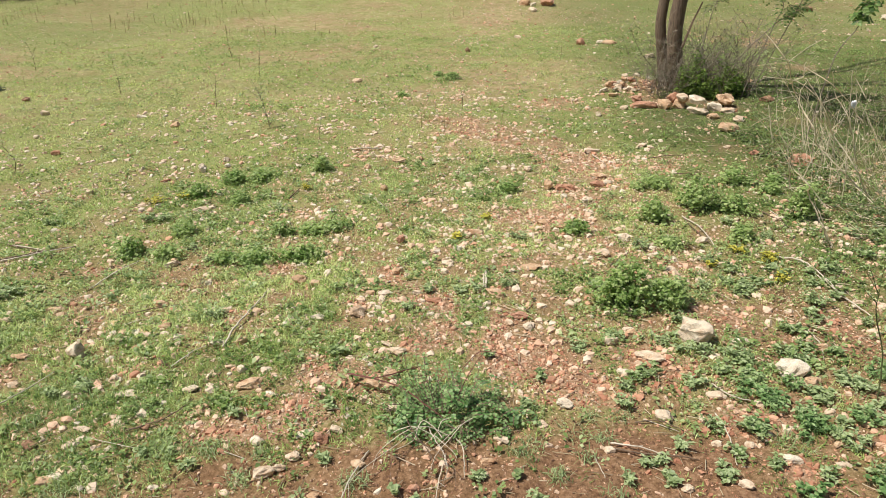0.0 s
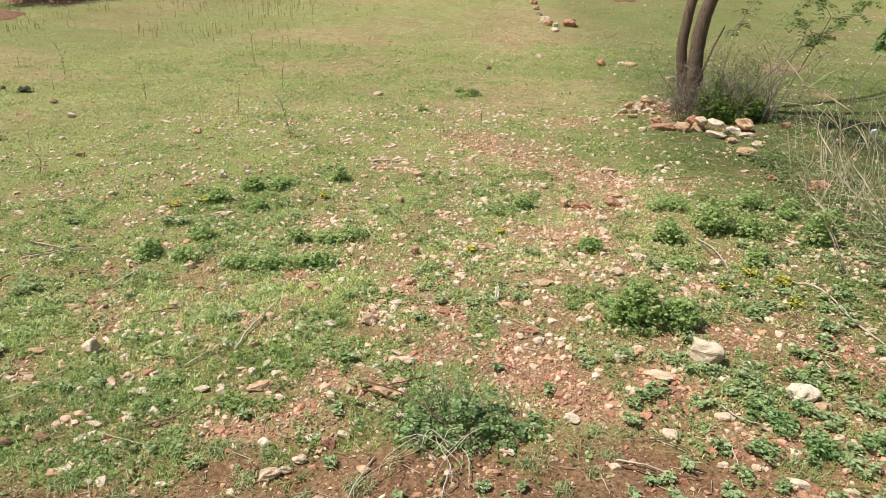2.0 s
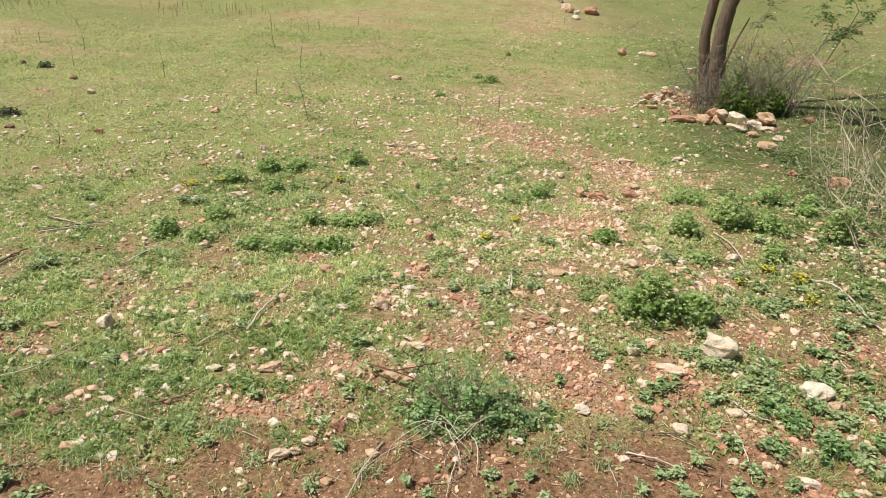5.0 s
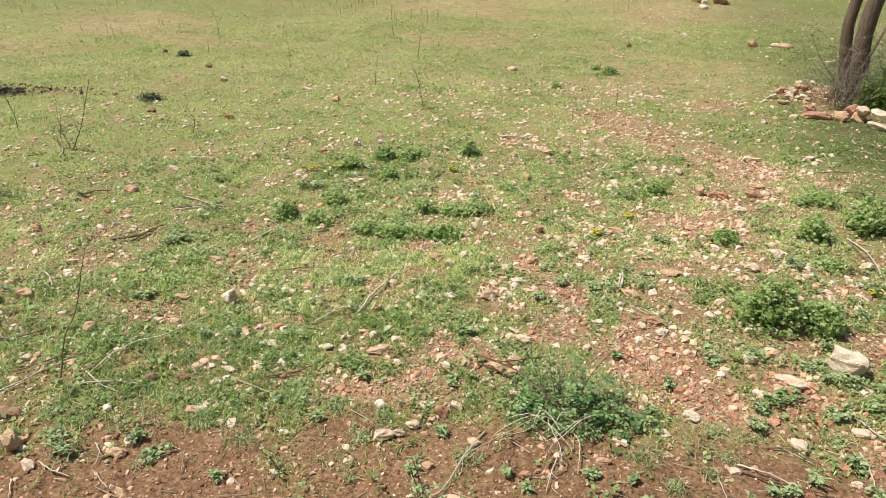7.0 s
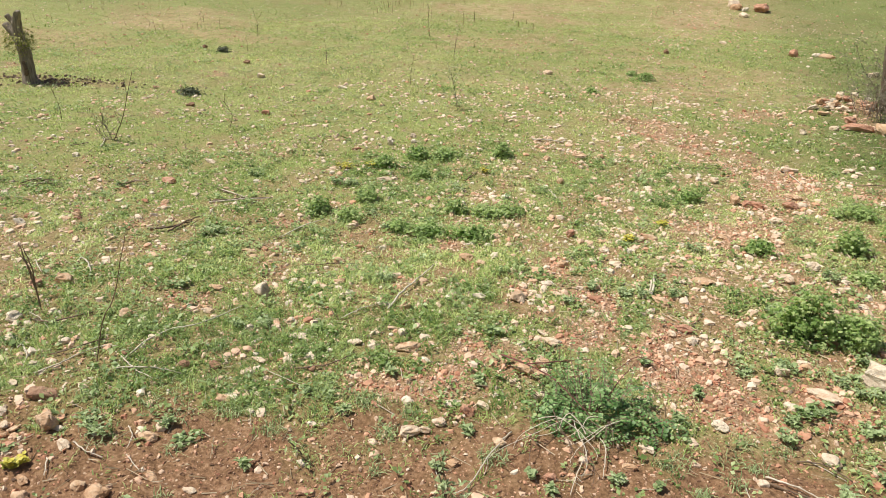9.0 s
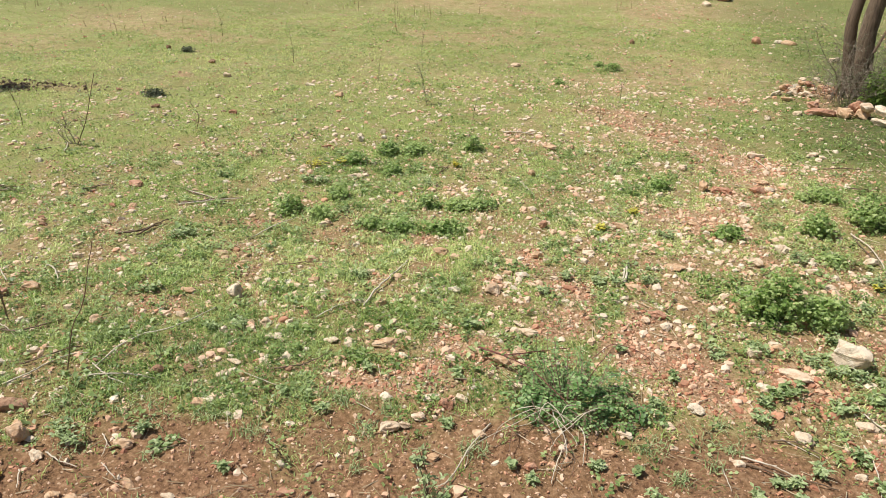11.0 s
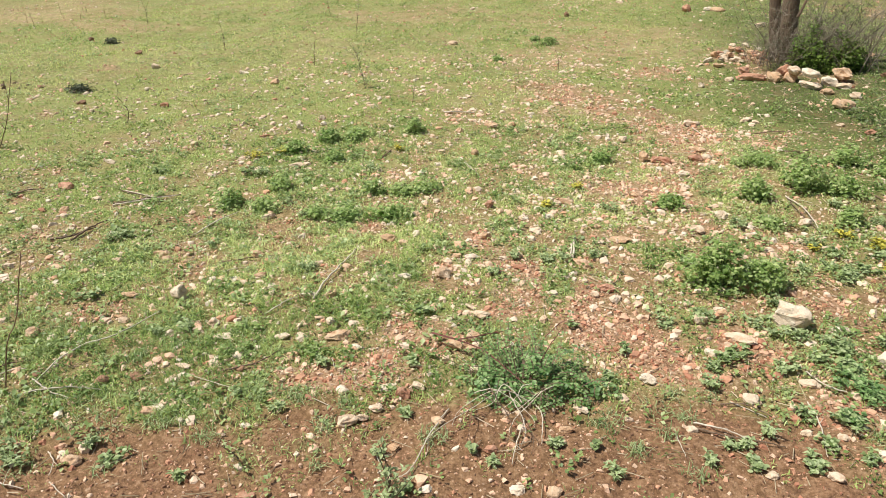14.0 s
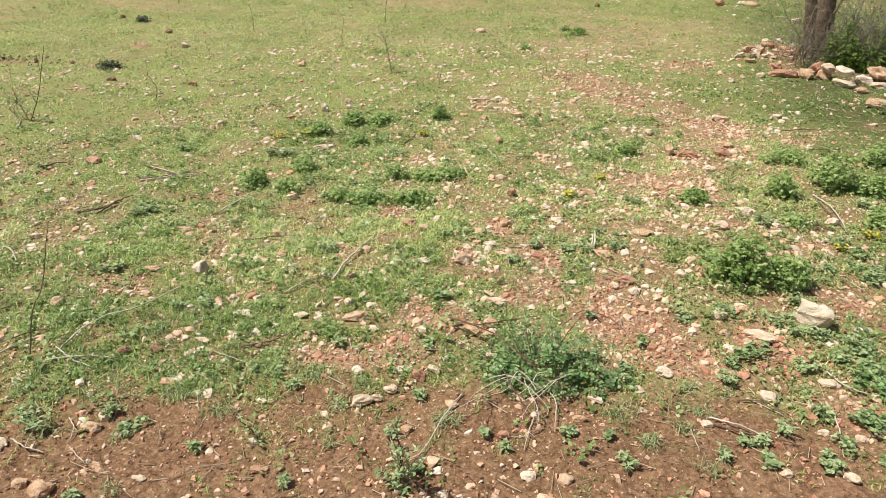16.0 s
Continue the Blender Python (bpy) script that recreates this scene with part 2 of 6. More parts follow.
def lattice(x, y, seed):
    xi, yi = np.floor(x), np.floor(y)
    u, v = x - xi, y - yi
    u, v = u * u * (3 - 2 * u), v * v * (3 - 2 * v)

    def h(i, j):
        s = np.sin(i * 127.1 + j * 311.7 + seed * 74.7) * 43758.5453
        return s - np.floor(s)

    return (h(xi, yi) * (1 - u) + h(xi + 1, yi) * u) * (1 - v) + (h(xi, yi + 1) * (1 - u) + h(xi + 1, yi + 1) * u) * v


def fbm(x, y, scale, octaves=4, seed=0):
    total, amp, norm = 0.0, 1.0, 0.0
    for k in range(octaves):
        total = total + amp * lattice(x * scale, y * scale, seed + k)
        norm, amp, scale = norm + amp, amp * 0.55, scale * 2.03
    return total / norm


def height(x, y):
    rise = 0.065 * (np.sqrt((y - 11.5) ** 2 + 2) + y - 11.5)
    low = 7 * np.tanh(rise / 7) - 0.05 * np.minimum(np.maximum(0, -x - 1), 25) * smooth(9, 20, y)
    return low + 0.012 * np.sin(1.7 * x + 0.6 * y) + 0.010 * np.sin(2.3 * y - 1.1 * x + 1) + 0.006 * np.sin(4.1 * x + 3.3 * y + 2)


def bareness(x, y):
    """Where the soil lies open: the strip at the near edge, and under the trees."""
    edge = np.interp(x, [-3.2, -2.1, -1.5, -1.06, -0.44, -0.17, 0.16, 0.5, 0.8, 1.2, 2.0], [1.44, 1.38, 1.44, 1.62, 1.72, 1.76, 1.82, 1.88, 1.78, 1.50, 1.0])
    strip = smooth(-0.22, 0.17, edge - y + 0.55 * (fbm(x, y, 4.0, 3, 3) - 0.5))
    strip = strip * smooth(-0.9, -0.2, y + 0.5 * (fbm(x, y, 1.5, 3, 5) - 0.5))
    return np.clip(strip + 0.7 * blob(x, y, -5.2, 5.42, 0.7, 0.16) + 0.45 * blob(x, y, 2.75, 5.35, 0.4, 0.2) + 0.2 * blob(x, y, 2.5, 4.45, 0.3, 0.3), 0, 1)


def blob(x, y, cx, cy, rx, ry):
    return np.exp(-(((x - cx) / rx) ** 2 + ((y - cy) / ry) ** 2))


def rustiness(x, y):
    """Patches of red gravel, strung out from the near edge to the foot of the tree."""
    b = blob
    total = (b(x, y, -0.93, 1.90, 0.22, 0.12) + b(x, y, -0.58, 1.93, 0.17, 0.13) + b(x, y, -0.33, 2.11, 0.18, 0.15) + b(x, y, 0.30, 2.30, 0.20, 0.23)
             + b(x, y, -0.09, 2.41, 0.15, 0.12) + b(x, y, -0.04, 2.71, 0.14, 0.11) + b(x, y, 0.96, 4.15, 0.27, 0.24) + b(x, y, 0.29, 5.53, 0.27, 0.38)
             + 0.8 * b(x, y, 0.35, 3.64, 0.19, 0.15) + b(x, y, -1.76, 2.22, 0.10, 0.09) + 0.8 * b(x, y, -2.44, 2.88, 0.12, 0.09) + 0.8 * b(x, y, -1.62, 3.14, 0.12, 0.08)
             + 0.7 * b(x, y, -0.32, 2.95, 0.16, 0.10) + 0.8 * b(x, y, 0.64, 3.70, 0.17, 0.12) + b(x, y, 1.02, 6.08, 0.30, 0.25) + 0.8 * b(x, y, 0.56, 5.11, 0.24, 0.22)
             + b(x, y, 0.51, 2.06, 0.19, 0.14) + b(x, y, 0.83, 2.19, 0.12, 0.10) + b(x, y, 1.01, 4.67, 0.31, 0.22) + 0.8 * b(x, y, 1.49, 4.51, 0.20, 0.22)
             + b(x, y, 1.81, 6.65, 0.26, 0.5) + b(x, y, 1.02, 1.88, 0.18, 0.10) + 0.6 * b(x, y, -0.01, 3.23, 0.15, 0.11) + 0.8 * b(x, y, 2.39, 4.44, 0.13, 0.17)
             + 0.75 * b(x, y, 2.15, 6.02, 0.5, 0.22) + 0.6 * b(x, y, 2.05, 4.75, 0.35, 0.22) + 0.6 * b(x, y, 1.05, 2.95, 0.35, 0.40) + 0.8 * b(x, y, 3.6, 7.4, 0.6, 0.35) + 0.6 * b(x, y, 4.3, 9.0, 0.9, 0.5))
    total = total * (1 - 0.8 * bareness(x, y)) + 0.4 * smooth(0.66, 0.76, fbm(x, y, 1.3, 3, 11)) + 0.55 * smooth(0.60, 0.70, fbm(x, y, 3.6, 3, 13)) * 0.8 * (1 - smooth(5, 9, y)) * (1 - bareness(x, y))
    return np.clip(smooth(0.22, 0.95, total) * smooth(0.22, 0.5, fbm(x, y, 5.0, 3, 7)) * 1.25, 0, 1)


def deep_green(x, y):
    """The darker, thicker turf beside and behind the tree."""
    return smooth(1.1, 2.4, x) * (1 - 0.7 * smooth(4.5, 8.5, x)) * (0.9 * smooth(1.4, 3.0, y) + 0.2 * smooth(3.0, 4.8, y)) * (1 - 0.5 * smooth(6.5, 9.5, y)) + 0.55 * blob(x, y, 1.8, 5.4, 0.85, 0.8) + 0.3 * smooth(2, 5, -x) * smooth(8.5, 11, y)


def lushness(x, y):
    """Greener ground: beside and behind the tree, and at the near left."""
    return np.clip(deep_green(x, y) + blob(x, y, -1.35, 2.0, 0.9, 0.5) + 0.5 * blob(x, y, -1.8, 4.2, 1.6, 1.2), 0, 1)


def dryness(x, y):
    return np.clip(0.12 + 0.85 * smooth(0.44, 0.70, fbm(x, y, 0.9, 4, 61)), 0, 1) * (1 - 0.6 * lushness(x, y))


def trail(x, y):
    """A stony trodden line that runs up the field."""
    line = np.interp(y, [4.5, 5.0, 7.5, 9.3, 11.4, 13.7], [0.10, 0.14, 0.21, 0.45, 0.78, 0.83])
    return np.exp(-((x - line) / 0.42) ** 2) * smooth(4.2, 5.2, y) * (1 - smooth(13.0, 15.0, y)) + 0.6 * blob(x, y, -0.6, 7.1, 0.8, 0.7)


def parched(x, y):
    """Tan, thinly grown stretches of the field."""
    streak = smooth(0.50, 0.66, fbm(x * 0.55 + 0.25 * y, y, 0.8, 4, 37)) * smooth(4.5, 8, y) * (1 - 0.8 * deep_green(x, y))
    tan = (1.0 * blob(x, y, -9.5, 20.5, 2.6, 3.0) + 0.9 * blob(x, y, -2.0, 15.6, 1.6, 0.9) + 0.9 * blob(x, y, -5.0, 20.5, 3.0, 1.5) + 0.6 * blob(x, y, -4.6, 14.0, 0.8, 0.4)) * smooth(0.3, 0.55, fbm(x, y, 1.1, 3, 43))
    return np.clip(streak + tan + 0.75 * trail(x, y) * smooth(0.36, 0.58, fbm(x, y, 2.2, 3, 47)), 0, 1)


def cover(x, y):
    """How closely the grass stands."""
    thin = (smooth(0.30, 0.54, fbm(x, y, 2.6, 3, 21)) * 0.5 + 0.5) * (smooth(0.36, 0.54, fbm(x, y, 8.0, 3, 23)) * 0.84 + 0.16)
    thin = thin + (1 - thin) * 0.45 * lushness(x, y)
    far_thin = 1 - 0.65 * parched(x, y)
    return np.clip((1 - 0.96 * bareness(x, y)) * (1 - 0.76 * rustiness(x, y)) * thin * far_thin, 0, 1)


def rough_ground(x, y):
    r = np.hypot(x, y)
    fade = 1 - smooth(9, 16, r)
    return height(x, y) + fade * (0.016 * (fbm(x, y, 5.5, 3, 41) - 0.5) + (0.010 + 0.020 * bareness(x, y)) * (fbm(x, y, 17, 3, 51) - 0.5))


def z_at(x, y):
    return float(rough_ground(np.array([x]), np.array([y]))[0])


# ---- mesh builders ----
class Geo:
    """Gathers faces of one mesh."""

    def __init__(self):
        self.v, self.f = [], []

    def tube(self, pts, r0, r1, sides=6, wobble=0.0):
        pts = [Vector(p) for p in pts]
        base, n = len(self.v), len(pts)
        side = None
        for i, p in enumerate(pts):
            ahead = (pts[min(i + 1, n - 1)] - pts[max(i - 1, 0)]).normalized()
            if side is None:
                side = ahead.orthogonal().normalized()
            side = (side - ahead * side.dot(ahead)).normalized()
            up = ahead.cross(side)
            r = r0 + (r1 - r0) * i / max(1, n - 1)
            for k in range(sides):
                a = 2 * math.pi * k / sides
                q = r * (1 + wobble * math.sin(3 * a + i * 0.7) + wobble * random.uniform(-0.6, 0.6))
                self.v.append(p + (side * math.cos(a) + up * math.sin(a)) * q)
        for i in range(n - 1):
            for k in range(sides):
                a, b = base + i * sides + k, base + i * sides + (k + 1) % sides
                self.f.append((a, b, b + sides, a + sides))
        self.f.append(tuple(base + k for k in reversed(range(sides))))
        self.f.append(tuple(base + (n - 1) * sides + k for k in range(sides)))
        return self

    def leaf(self, base, ahead, up, length, width, fold=0.25):
        """A pointed oval leaf of two folded halves."""
        ahead = ahead.normalized()
        across = ahead.cross(up)
        across = across.normalized() if across.length > 1e-6 else ahead.orthogonal().normalized()
        up = across.cross(ahead)
        i = len(self.v)
        lift = up * (width * fold)
        self.v += [base, base + ahead * length * 0.45 + across * width * 0.5 + lift, base + ahead * length - up * length * 0.12,
                   base + ahead * length * 0.45 - across * width * 0.5 + lift, base + ahead * length * 0.5]
        self.f += [(i, i + 1, i + 4), (i + 1, i + 2, i + 4), (i, i + 4, i + 3), (i + 4, i + 2, i + 3)]

    def lobed(self, base, ahead, up, size):
        """A leaf cut into five blunt lobes."""
        ahead = ahead.normalized()
        across = ahead.cross(up)
        across = across.normalized() if across.length > 1e-6 else ahead.orthogonal().normalized()
        up = across.cross(ahead)
        i = len(self.v)
        self.v.append(base)
        rim = ((-1.9, 0.55), (-1.25, 0.92), (-0.85, 0.55), (-0.5, 1.0), (-0.22, 0.62), (0.0, 1.12), (0.22, 0.62), (0.5, 1.0), (0.85, 0.55), (1.25, 0.92), (1.9, 0.55))
        for a, r in rim:
            bend = -0.35 * r * r + random.uniform(-0.1, 0.1)
            self.v.append(base + (ahead * math.cos(a) * r + across * math.sin(a) * r + up * bend) * size * 0.5)
        self.f += [(i, i + k, i + k + 1) for k in range(1, len(rim))]

    def disc(self, base, ahead, up, size):
        """A nearly round leaf, slightly cupped."""
        ahead = ahead.normalized()
        across = ahead.cross(up)
        across = across.normalized() if across.length > 1e-6 else ahead.orthogonal().normalized()
        up = across.cross(ahead)
        i, c = len(self.v), base + ahead * size * 0.5
        self.v.append(c - up * size * 0.06)
        for k in range(7):
            a = 6.2832 * k / 7
            self.v.append(c + (ahead * math.cos(a) * 0.55 + across * math.sin(a) * 0.46) * size)
        self.f += [(i, i + 1 + k, i + 1 + (k + 1) % 7) for k in range(7)]

    def frond(self, pts, pairs, leaf, width, start=0.15):
        """A feathered leaf: paired leaflets along a curved rib."""
        pts = [Vector(p) for p in pts]
        n = len(pts) - 1
        for k in range(pairs):
            u = (start + (1 - start) * k / max(1, pairs - 1)) * n
            j = min(int(u), n - 1)
            p, ahead = pts[j].lerp(pts[j + 1], u - j), (pts[j + 1] - pts[j]).normalized()
            side = ahead.cross(Vector((0, 0, 1)))
            side = side.normalized() if side.length > 1e-3 else Vector((1, 0, 0))
            up = side.cross(ahead)
            for s in (-1, 1):
                way = side * s + ahead * random.uniform(0.25, 0.6) + up * random.uniform(-0.35, 0.25)
                self.leaf(p, way, up, leaf * random.uniform(0.8, 1.15), width * random.uniform(0.8, 1.1), 0.12)

    def mesh(self, name, material, round_off=False):
        me = bpy.data.meshes.new(name)
        me.from_pydata(self.v, [], self.f)
        me.materials.append(material)
        if round_off:
            me.shade_smooth()
        return me


def part(name, geo, material, parent, label="", round_off=False):
    ob = new(name, geo.mesh(name, material, round_off))
    ob.parent = parent
    return tagged(ob, label)


def thing(name, x, y, label, category, group="", turn=0.0, z=None):
    ob = new(name)
    ob.empty_display_size = 0.05
    ob.matrix_basis = pose(x, y, z_at(x, y) if z is None else z, 0, 0, turn)
    return tagged(ob, label, category, group)


def lie(a, b):
    return random.uniform(a, b)


def sheet(name, verts, faces, material, label, category, flat=False, **masks):
    """A mesh from number arrays; masks are values at its points."""
    me = bpy.data.meshes.new(name)
    verts, faces = np.asarray(verts, np.float32), np.asarray(faces, np.int32)
    n, k = faces.shape
    me.vertices.add(len(verts))
    me.vertices.foreach_set("co", verts.ravel())
    me.loops.add(n * k)
    me.loops.foreach_set("vertex_index", faces.ravel())
    me.polygons.add(n)
    me.polygons.foreach_set("loop_start", np.arange(n, dtype=np.int32) * k)
    me.update(calc_edges=True)
    for key, values in masks.items():
        me.attributes.new(key, 'FLOAT', 'POINT').data.foreach_set("value", np.asarray(values, np.float32))
    me.materials.append(material)
    if flat:
        me.shade_flat()
    ob = new(name, me)
    return tagged(ob, label, category, kind="stuff")


# ---- ground ----
def build_ground():
    angles = np.radians(np.r_[np.arange(-62, 52, 0.45), np.arange(52, 298, 2)])
    radii = np.r_[0.0, 0.25, 0.5 * 1.0125 ** np.arange(0, 590)]
    a, r = np.meshgrid(angles, radii)
    x, y = r * np.sin(a), r * np.cos(a)
    z = rough_ground(x.ravel(), y.ravel())
    verts = np.stack([x.ravel(), y.ravel(), z], -1)
    n, m = len(radii), len(angles)
    i, j = np.meshgrid(np.arange(n - 1), np.arange(m), indexing="ij")
    k = (j + 1) % m
    faces = np.stack([i * m + j, i * m + k, (i + 1) * m + k, (i + 1) * m + j], -1).reshape(-1, 4)[:, ::-1]
    fx, fy = x.ravel(), y.ravel()
    ob = sheet("ground", verts, faces, ground_material(), "stony reddish pasture soil with thin short grass", "ground", deep=np.clip(0.85 * deep_green(fx, fy), 0, 1), dry=np.clip(0.35 + 0.25 * smooth(5, 9, fy) + 0.6 * dryness(fx, fy), 0, 1) * (1 - 0.7 * lushness(fx, fy)), ochre=parched(fx, fy),
               rust=np.clip(rustiness(fx, fy) + 0.5 * smooth(1.5, 2.2, fy) * (1 - smooth(4, 8, fy)) * (1 - bareness(fx, fy)) * (1 - 0.65 * smooth(0.9, 1.8, fx)), 0, 1), sward=np.clip(cover(fx, fy) * 0.8 + (0.10 + 0.60 * smooth(2.2, 7, np.hypot(fx, fy))) * (1 - bareness(fx, fy)) * (1 - 0.65 * rustiness(fx, fy)), 0, 1) * (1 - 0.7 * smooth(0.7, 1.2, fx) * (1 - smooth(2.0, 3.4, fx)) * (1 - smooth(2.3, 3.0, fy)) * smooth(-0.6, 0.8, fy)))
    ob.data.shade_smooth()
    return tagged(ob, kind="structure")


build_ground()


# ---- grass, creeping leaves and gravel ----
RNG = np.random.default_rng(5)


def strew(count, near, far, density, a0=-58, a1=48):
    """Points over the open field, closer where density is high."""
    r = np.sqrt(RNG.uniform(near ** 2, far ** 2, count))
    a = np.radians(RNG.uniform(a0, a1, count))
    x, y = r * np.sin(a), r * np.cos(a)
    keep = RNG.uniform(0, 1, count) < density(x, y)
    return x[keep], y[keep]


def blades(name, count, per, near, far, long, wide, spread, material, label, bent=True, a0=-58, a1=48):
    cx, cy = strew(count, near, far, lambda x, y: cover(x, y) * (1 - 0.45 * smooth(0.15, 0.7, x) * (1 - smooth(2.7, 3.6, y))), a0, a1)
    x = np.repeat(cx, per) + RNG.normal(0, spread, len(cx) * per)
    y = np.repeat(cy, per) + RNG.normal(0, spread, len(cx) * per)
    n = len(x)
    z = rough_ground(x, y) - 0.003
    size = np.repeat(RNG.uniform(0.5, 1.3, len(cx)), per) * RNG.uniform(0.6, 1.2, n)
    length, a = long * size, RNG.uniform(0, 2 * np.pi, n)
    lean = RNG.uniform(0.25, 1.25, n)
    base = np.stack([x, y, z], -1)
    out = np.stack([np.cos(a), np.sin(a), 0 * a], -1)
    across = np.stack([-np.sin(a), np.cos(a), 0 * a], -1) * (wide * RNG.uniform(0.6, 1.3, n))[:, None] / 2
    up = np.array([0, 0, 1.0])
    mid = base + (out * (np.sin(lean) * 0.5)[:, None] + up * (np.cos(lean) * 0.6)[:, None]) * length[:, None]
    tip = base + (out * np.sin(np.minimum(lean + 0.35, 1.5))[:, None] + up * (np.cos(np.minimum(lean + 0.35, 1.45)) * 0.9)[:, None]) * length[:, None]
    i = np.arange(n)[:, None]
    if bent:
        v = np.stack([base - across, base + across, mid + across * 0.8, mid - across * 0.8, tip], 1).reshape(-1, 3)
        f = np.concatenate([i * 5 + [0, 1, 2], i * 5 + [0, 2, 3], i * 5 + [3, 2, 4]])
        k = 5
    else:
        v = np.stack([base - across, base + across, tip], 1).reshape(-1, 3)
        f, k = i * 3 + [0, 1, 2], 3
    tint = np.clip(np.repeat(RNG.normal(0.0, 0.26, len(cx)), per) + RNG.normal(0.0, 0.14, n) + 0.25 + 0.15 * smooth(2.0, 2.8, y) * (1 - smooth(6.5, 9, y)) + 0.5 * dryness(x, y) - 0.22 * lushness(x, y) - 0.5 * deep_green(x, y) - 0.03 * smooth(11, 18, y), 0, 1)
    return sheet(name, v, f, material, label, "grass", tint=np.repeat(tint, k))


def rosettes(name, count, per, near, far, long, material, label):
    """Small leaves that spread flat over the soil."""
    cx, cy = strew(count, near, far, lambda x, y: cover(x, y) * smooth(0.35, 0.6, fbm(x, y, 3.1, 3, 71)) + 0.03)
    n = len(cx) * per
    size = np.repeat(RNG.uniform(0.5, 1.25, len(cx)), per) * RNG.uniform(0.7, 1.15, n)
    a, out_by = RNG.uniform(0, 2 * np.pi, n), RNG.uniform(0.0, 1.6, n) * long * np.repeat(RNG.uniform(0.6, 1.6, len(cx)), per)
    x, y = np.repeat(cx, per) + np.cos(a) * out_by, np.repeat(cy, per) + np.sin(a) * out_by
    z = rough_ground(x, y) + RNG.uniform(0.001, 0.022, n) * size
    length = long * size
    rise = RNG.uniform(-0.15, 0.7, n)
    ahead = np.stack([np.cos(a) * np.cos(rise), np.sin(a) * np.cos(rise), np.sin(rise)], -1)
    tilt = RNG.uniform(-0.6, 0.6, n)
    across = np.stack([-np.sin(a) * np.cos(tilt), np.cos(a) * np.cos(tilt), np.sin(tilt)], -1) * (length * RNG.uniform(0.28, 0.42, n))[:, None]
    base = np.stack([x, y, z], -1)
    mid = base + ahead * (length * 0.5)[:, None]
    tip = base + ahead * length[:, None]
    lift = np.array([0, 0, 1.0]) * (length * 0.12)[:, None]
    v = np.stack([base, mid + across + lift, tip, mid - across + lift], 1).reshape(-1, 3)
    i = np.arange(n)[:, None]
    f = np.concatenate([i * 4 + [0, 1, 2], i * 4 + [0, 2, 3]])
    tint = np.clip(RNG.normal(0.35, 0.22, n) + np.repeat(RNG.normal(0, 0.18, len(cx)), per), 0, 1)
    return sheet(name, v, f, material, label, "herbs", tint=np.repeat(tint, 4))


def pebbles(name, count, near, far, small, large, density, label, pale=0.0, power=2.2, material=None):
    x, y = strew(count, near, far, density)
    n = len(x)
    size = small + (large - small) * RNG.uniform(0, 1, n) ** power
    corners = np.array([[i, j, k] for k in (-1, 1) for j in (-1, 1) for i in (-1, 1)], float)
    shape = corners[None] * RNG.uniform(0.30, 1.0, (n, 8, 3)) * np.where(corners[None, :, 2:] > 0, np.array([0.62, 0.62, 0.9]), 1.0)
    shape *= np.stack([RNG.uniform(0.8, 1.3, n), RNG.uniform(0.65, 1.0, n), RNG.uniform(0.28, 0.62, n)], -1)[:, None]
    a = RNG.uniform(0, 2 * np.pi, n)
    c, s = np.cos(a)[:, None], np.sin(a)[:, None]
    shape = np.stack([shape[..., 0] * c - shape[..., 1] * s, shape[..., 0] * s + shape[..., 1] * c, shape[..., 2]], -1) * (size / 2)[:, None, None]
    shape[..., 2] += shape[..., 0] * RNG.normal(0, 0.25, n)[:, None] + shape[..., 1] * RNG.normal(0, 0.25, n)[:, None]
    place = np.stack([x, y, rough_ground(x, y) + size * 0.16], -1)
    v = (shape + place[:, None]).reshape(-1, 3)
    i = np.arange(n)[:, None]
    f = np.concatenate([i * 8 + t for t in ([4, 5, 7], [4, 7, 6], [0, 1, 5], [0, 5, 4], [1, 3, 7], [1, 7, 5], [3, 2, 6], [3, 6, 7], [2, 0, 4], [2, 4, 6])])
    tint = np.clip(RNG.normal(0.46 + pale, 0.24, n) - 0.22 * rustiness(x, y) - 0.2 * bareness(x, y) - 0.24 * smooth(0.2, 0.7, x) * (1 - smooth(2.2, 3.0, y)), 0, 1)
    return sheet(name, v, f, material or GRAVEL, label, "gravel", True, tint=np.repeat(tint, 8))


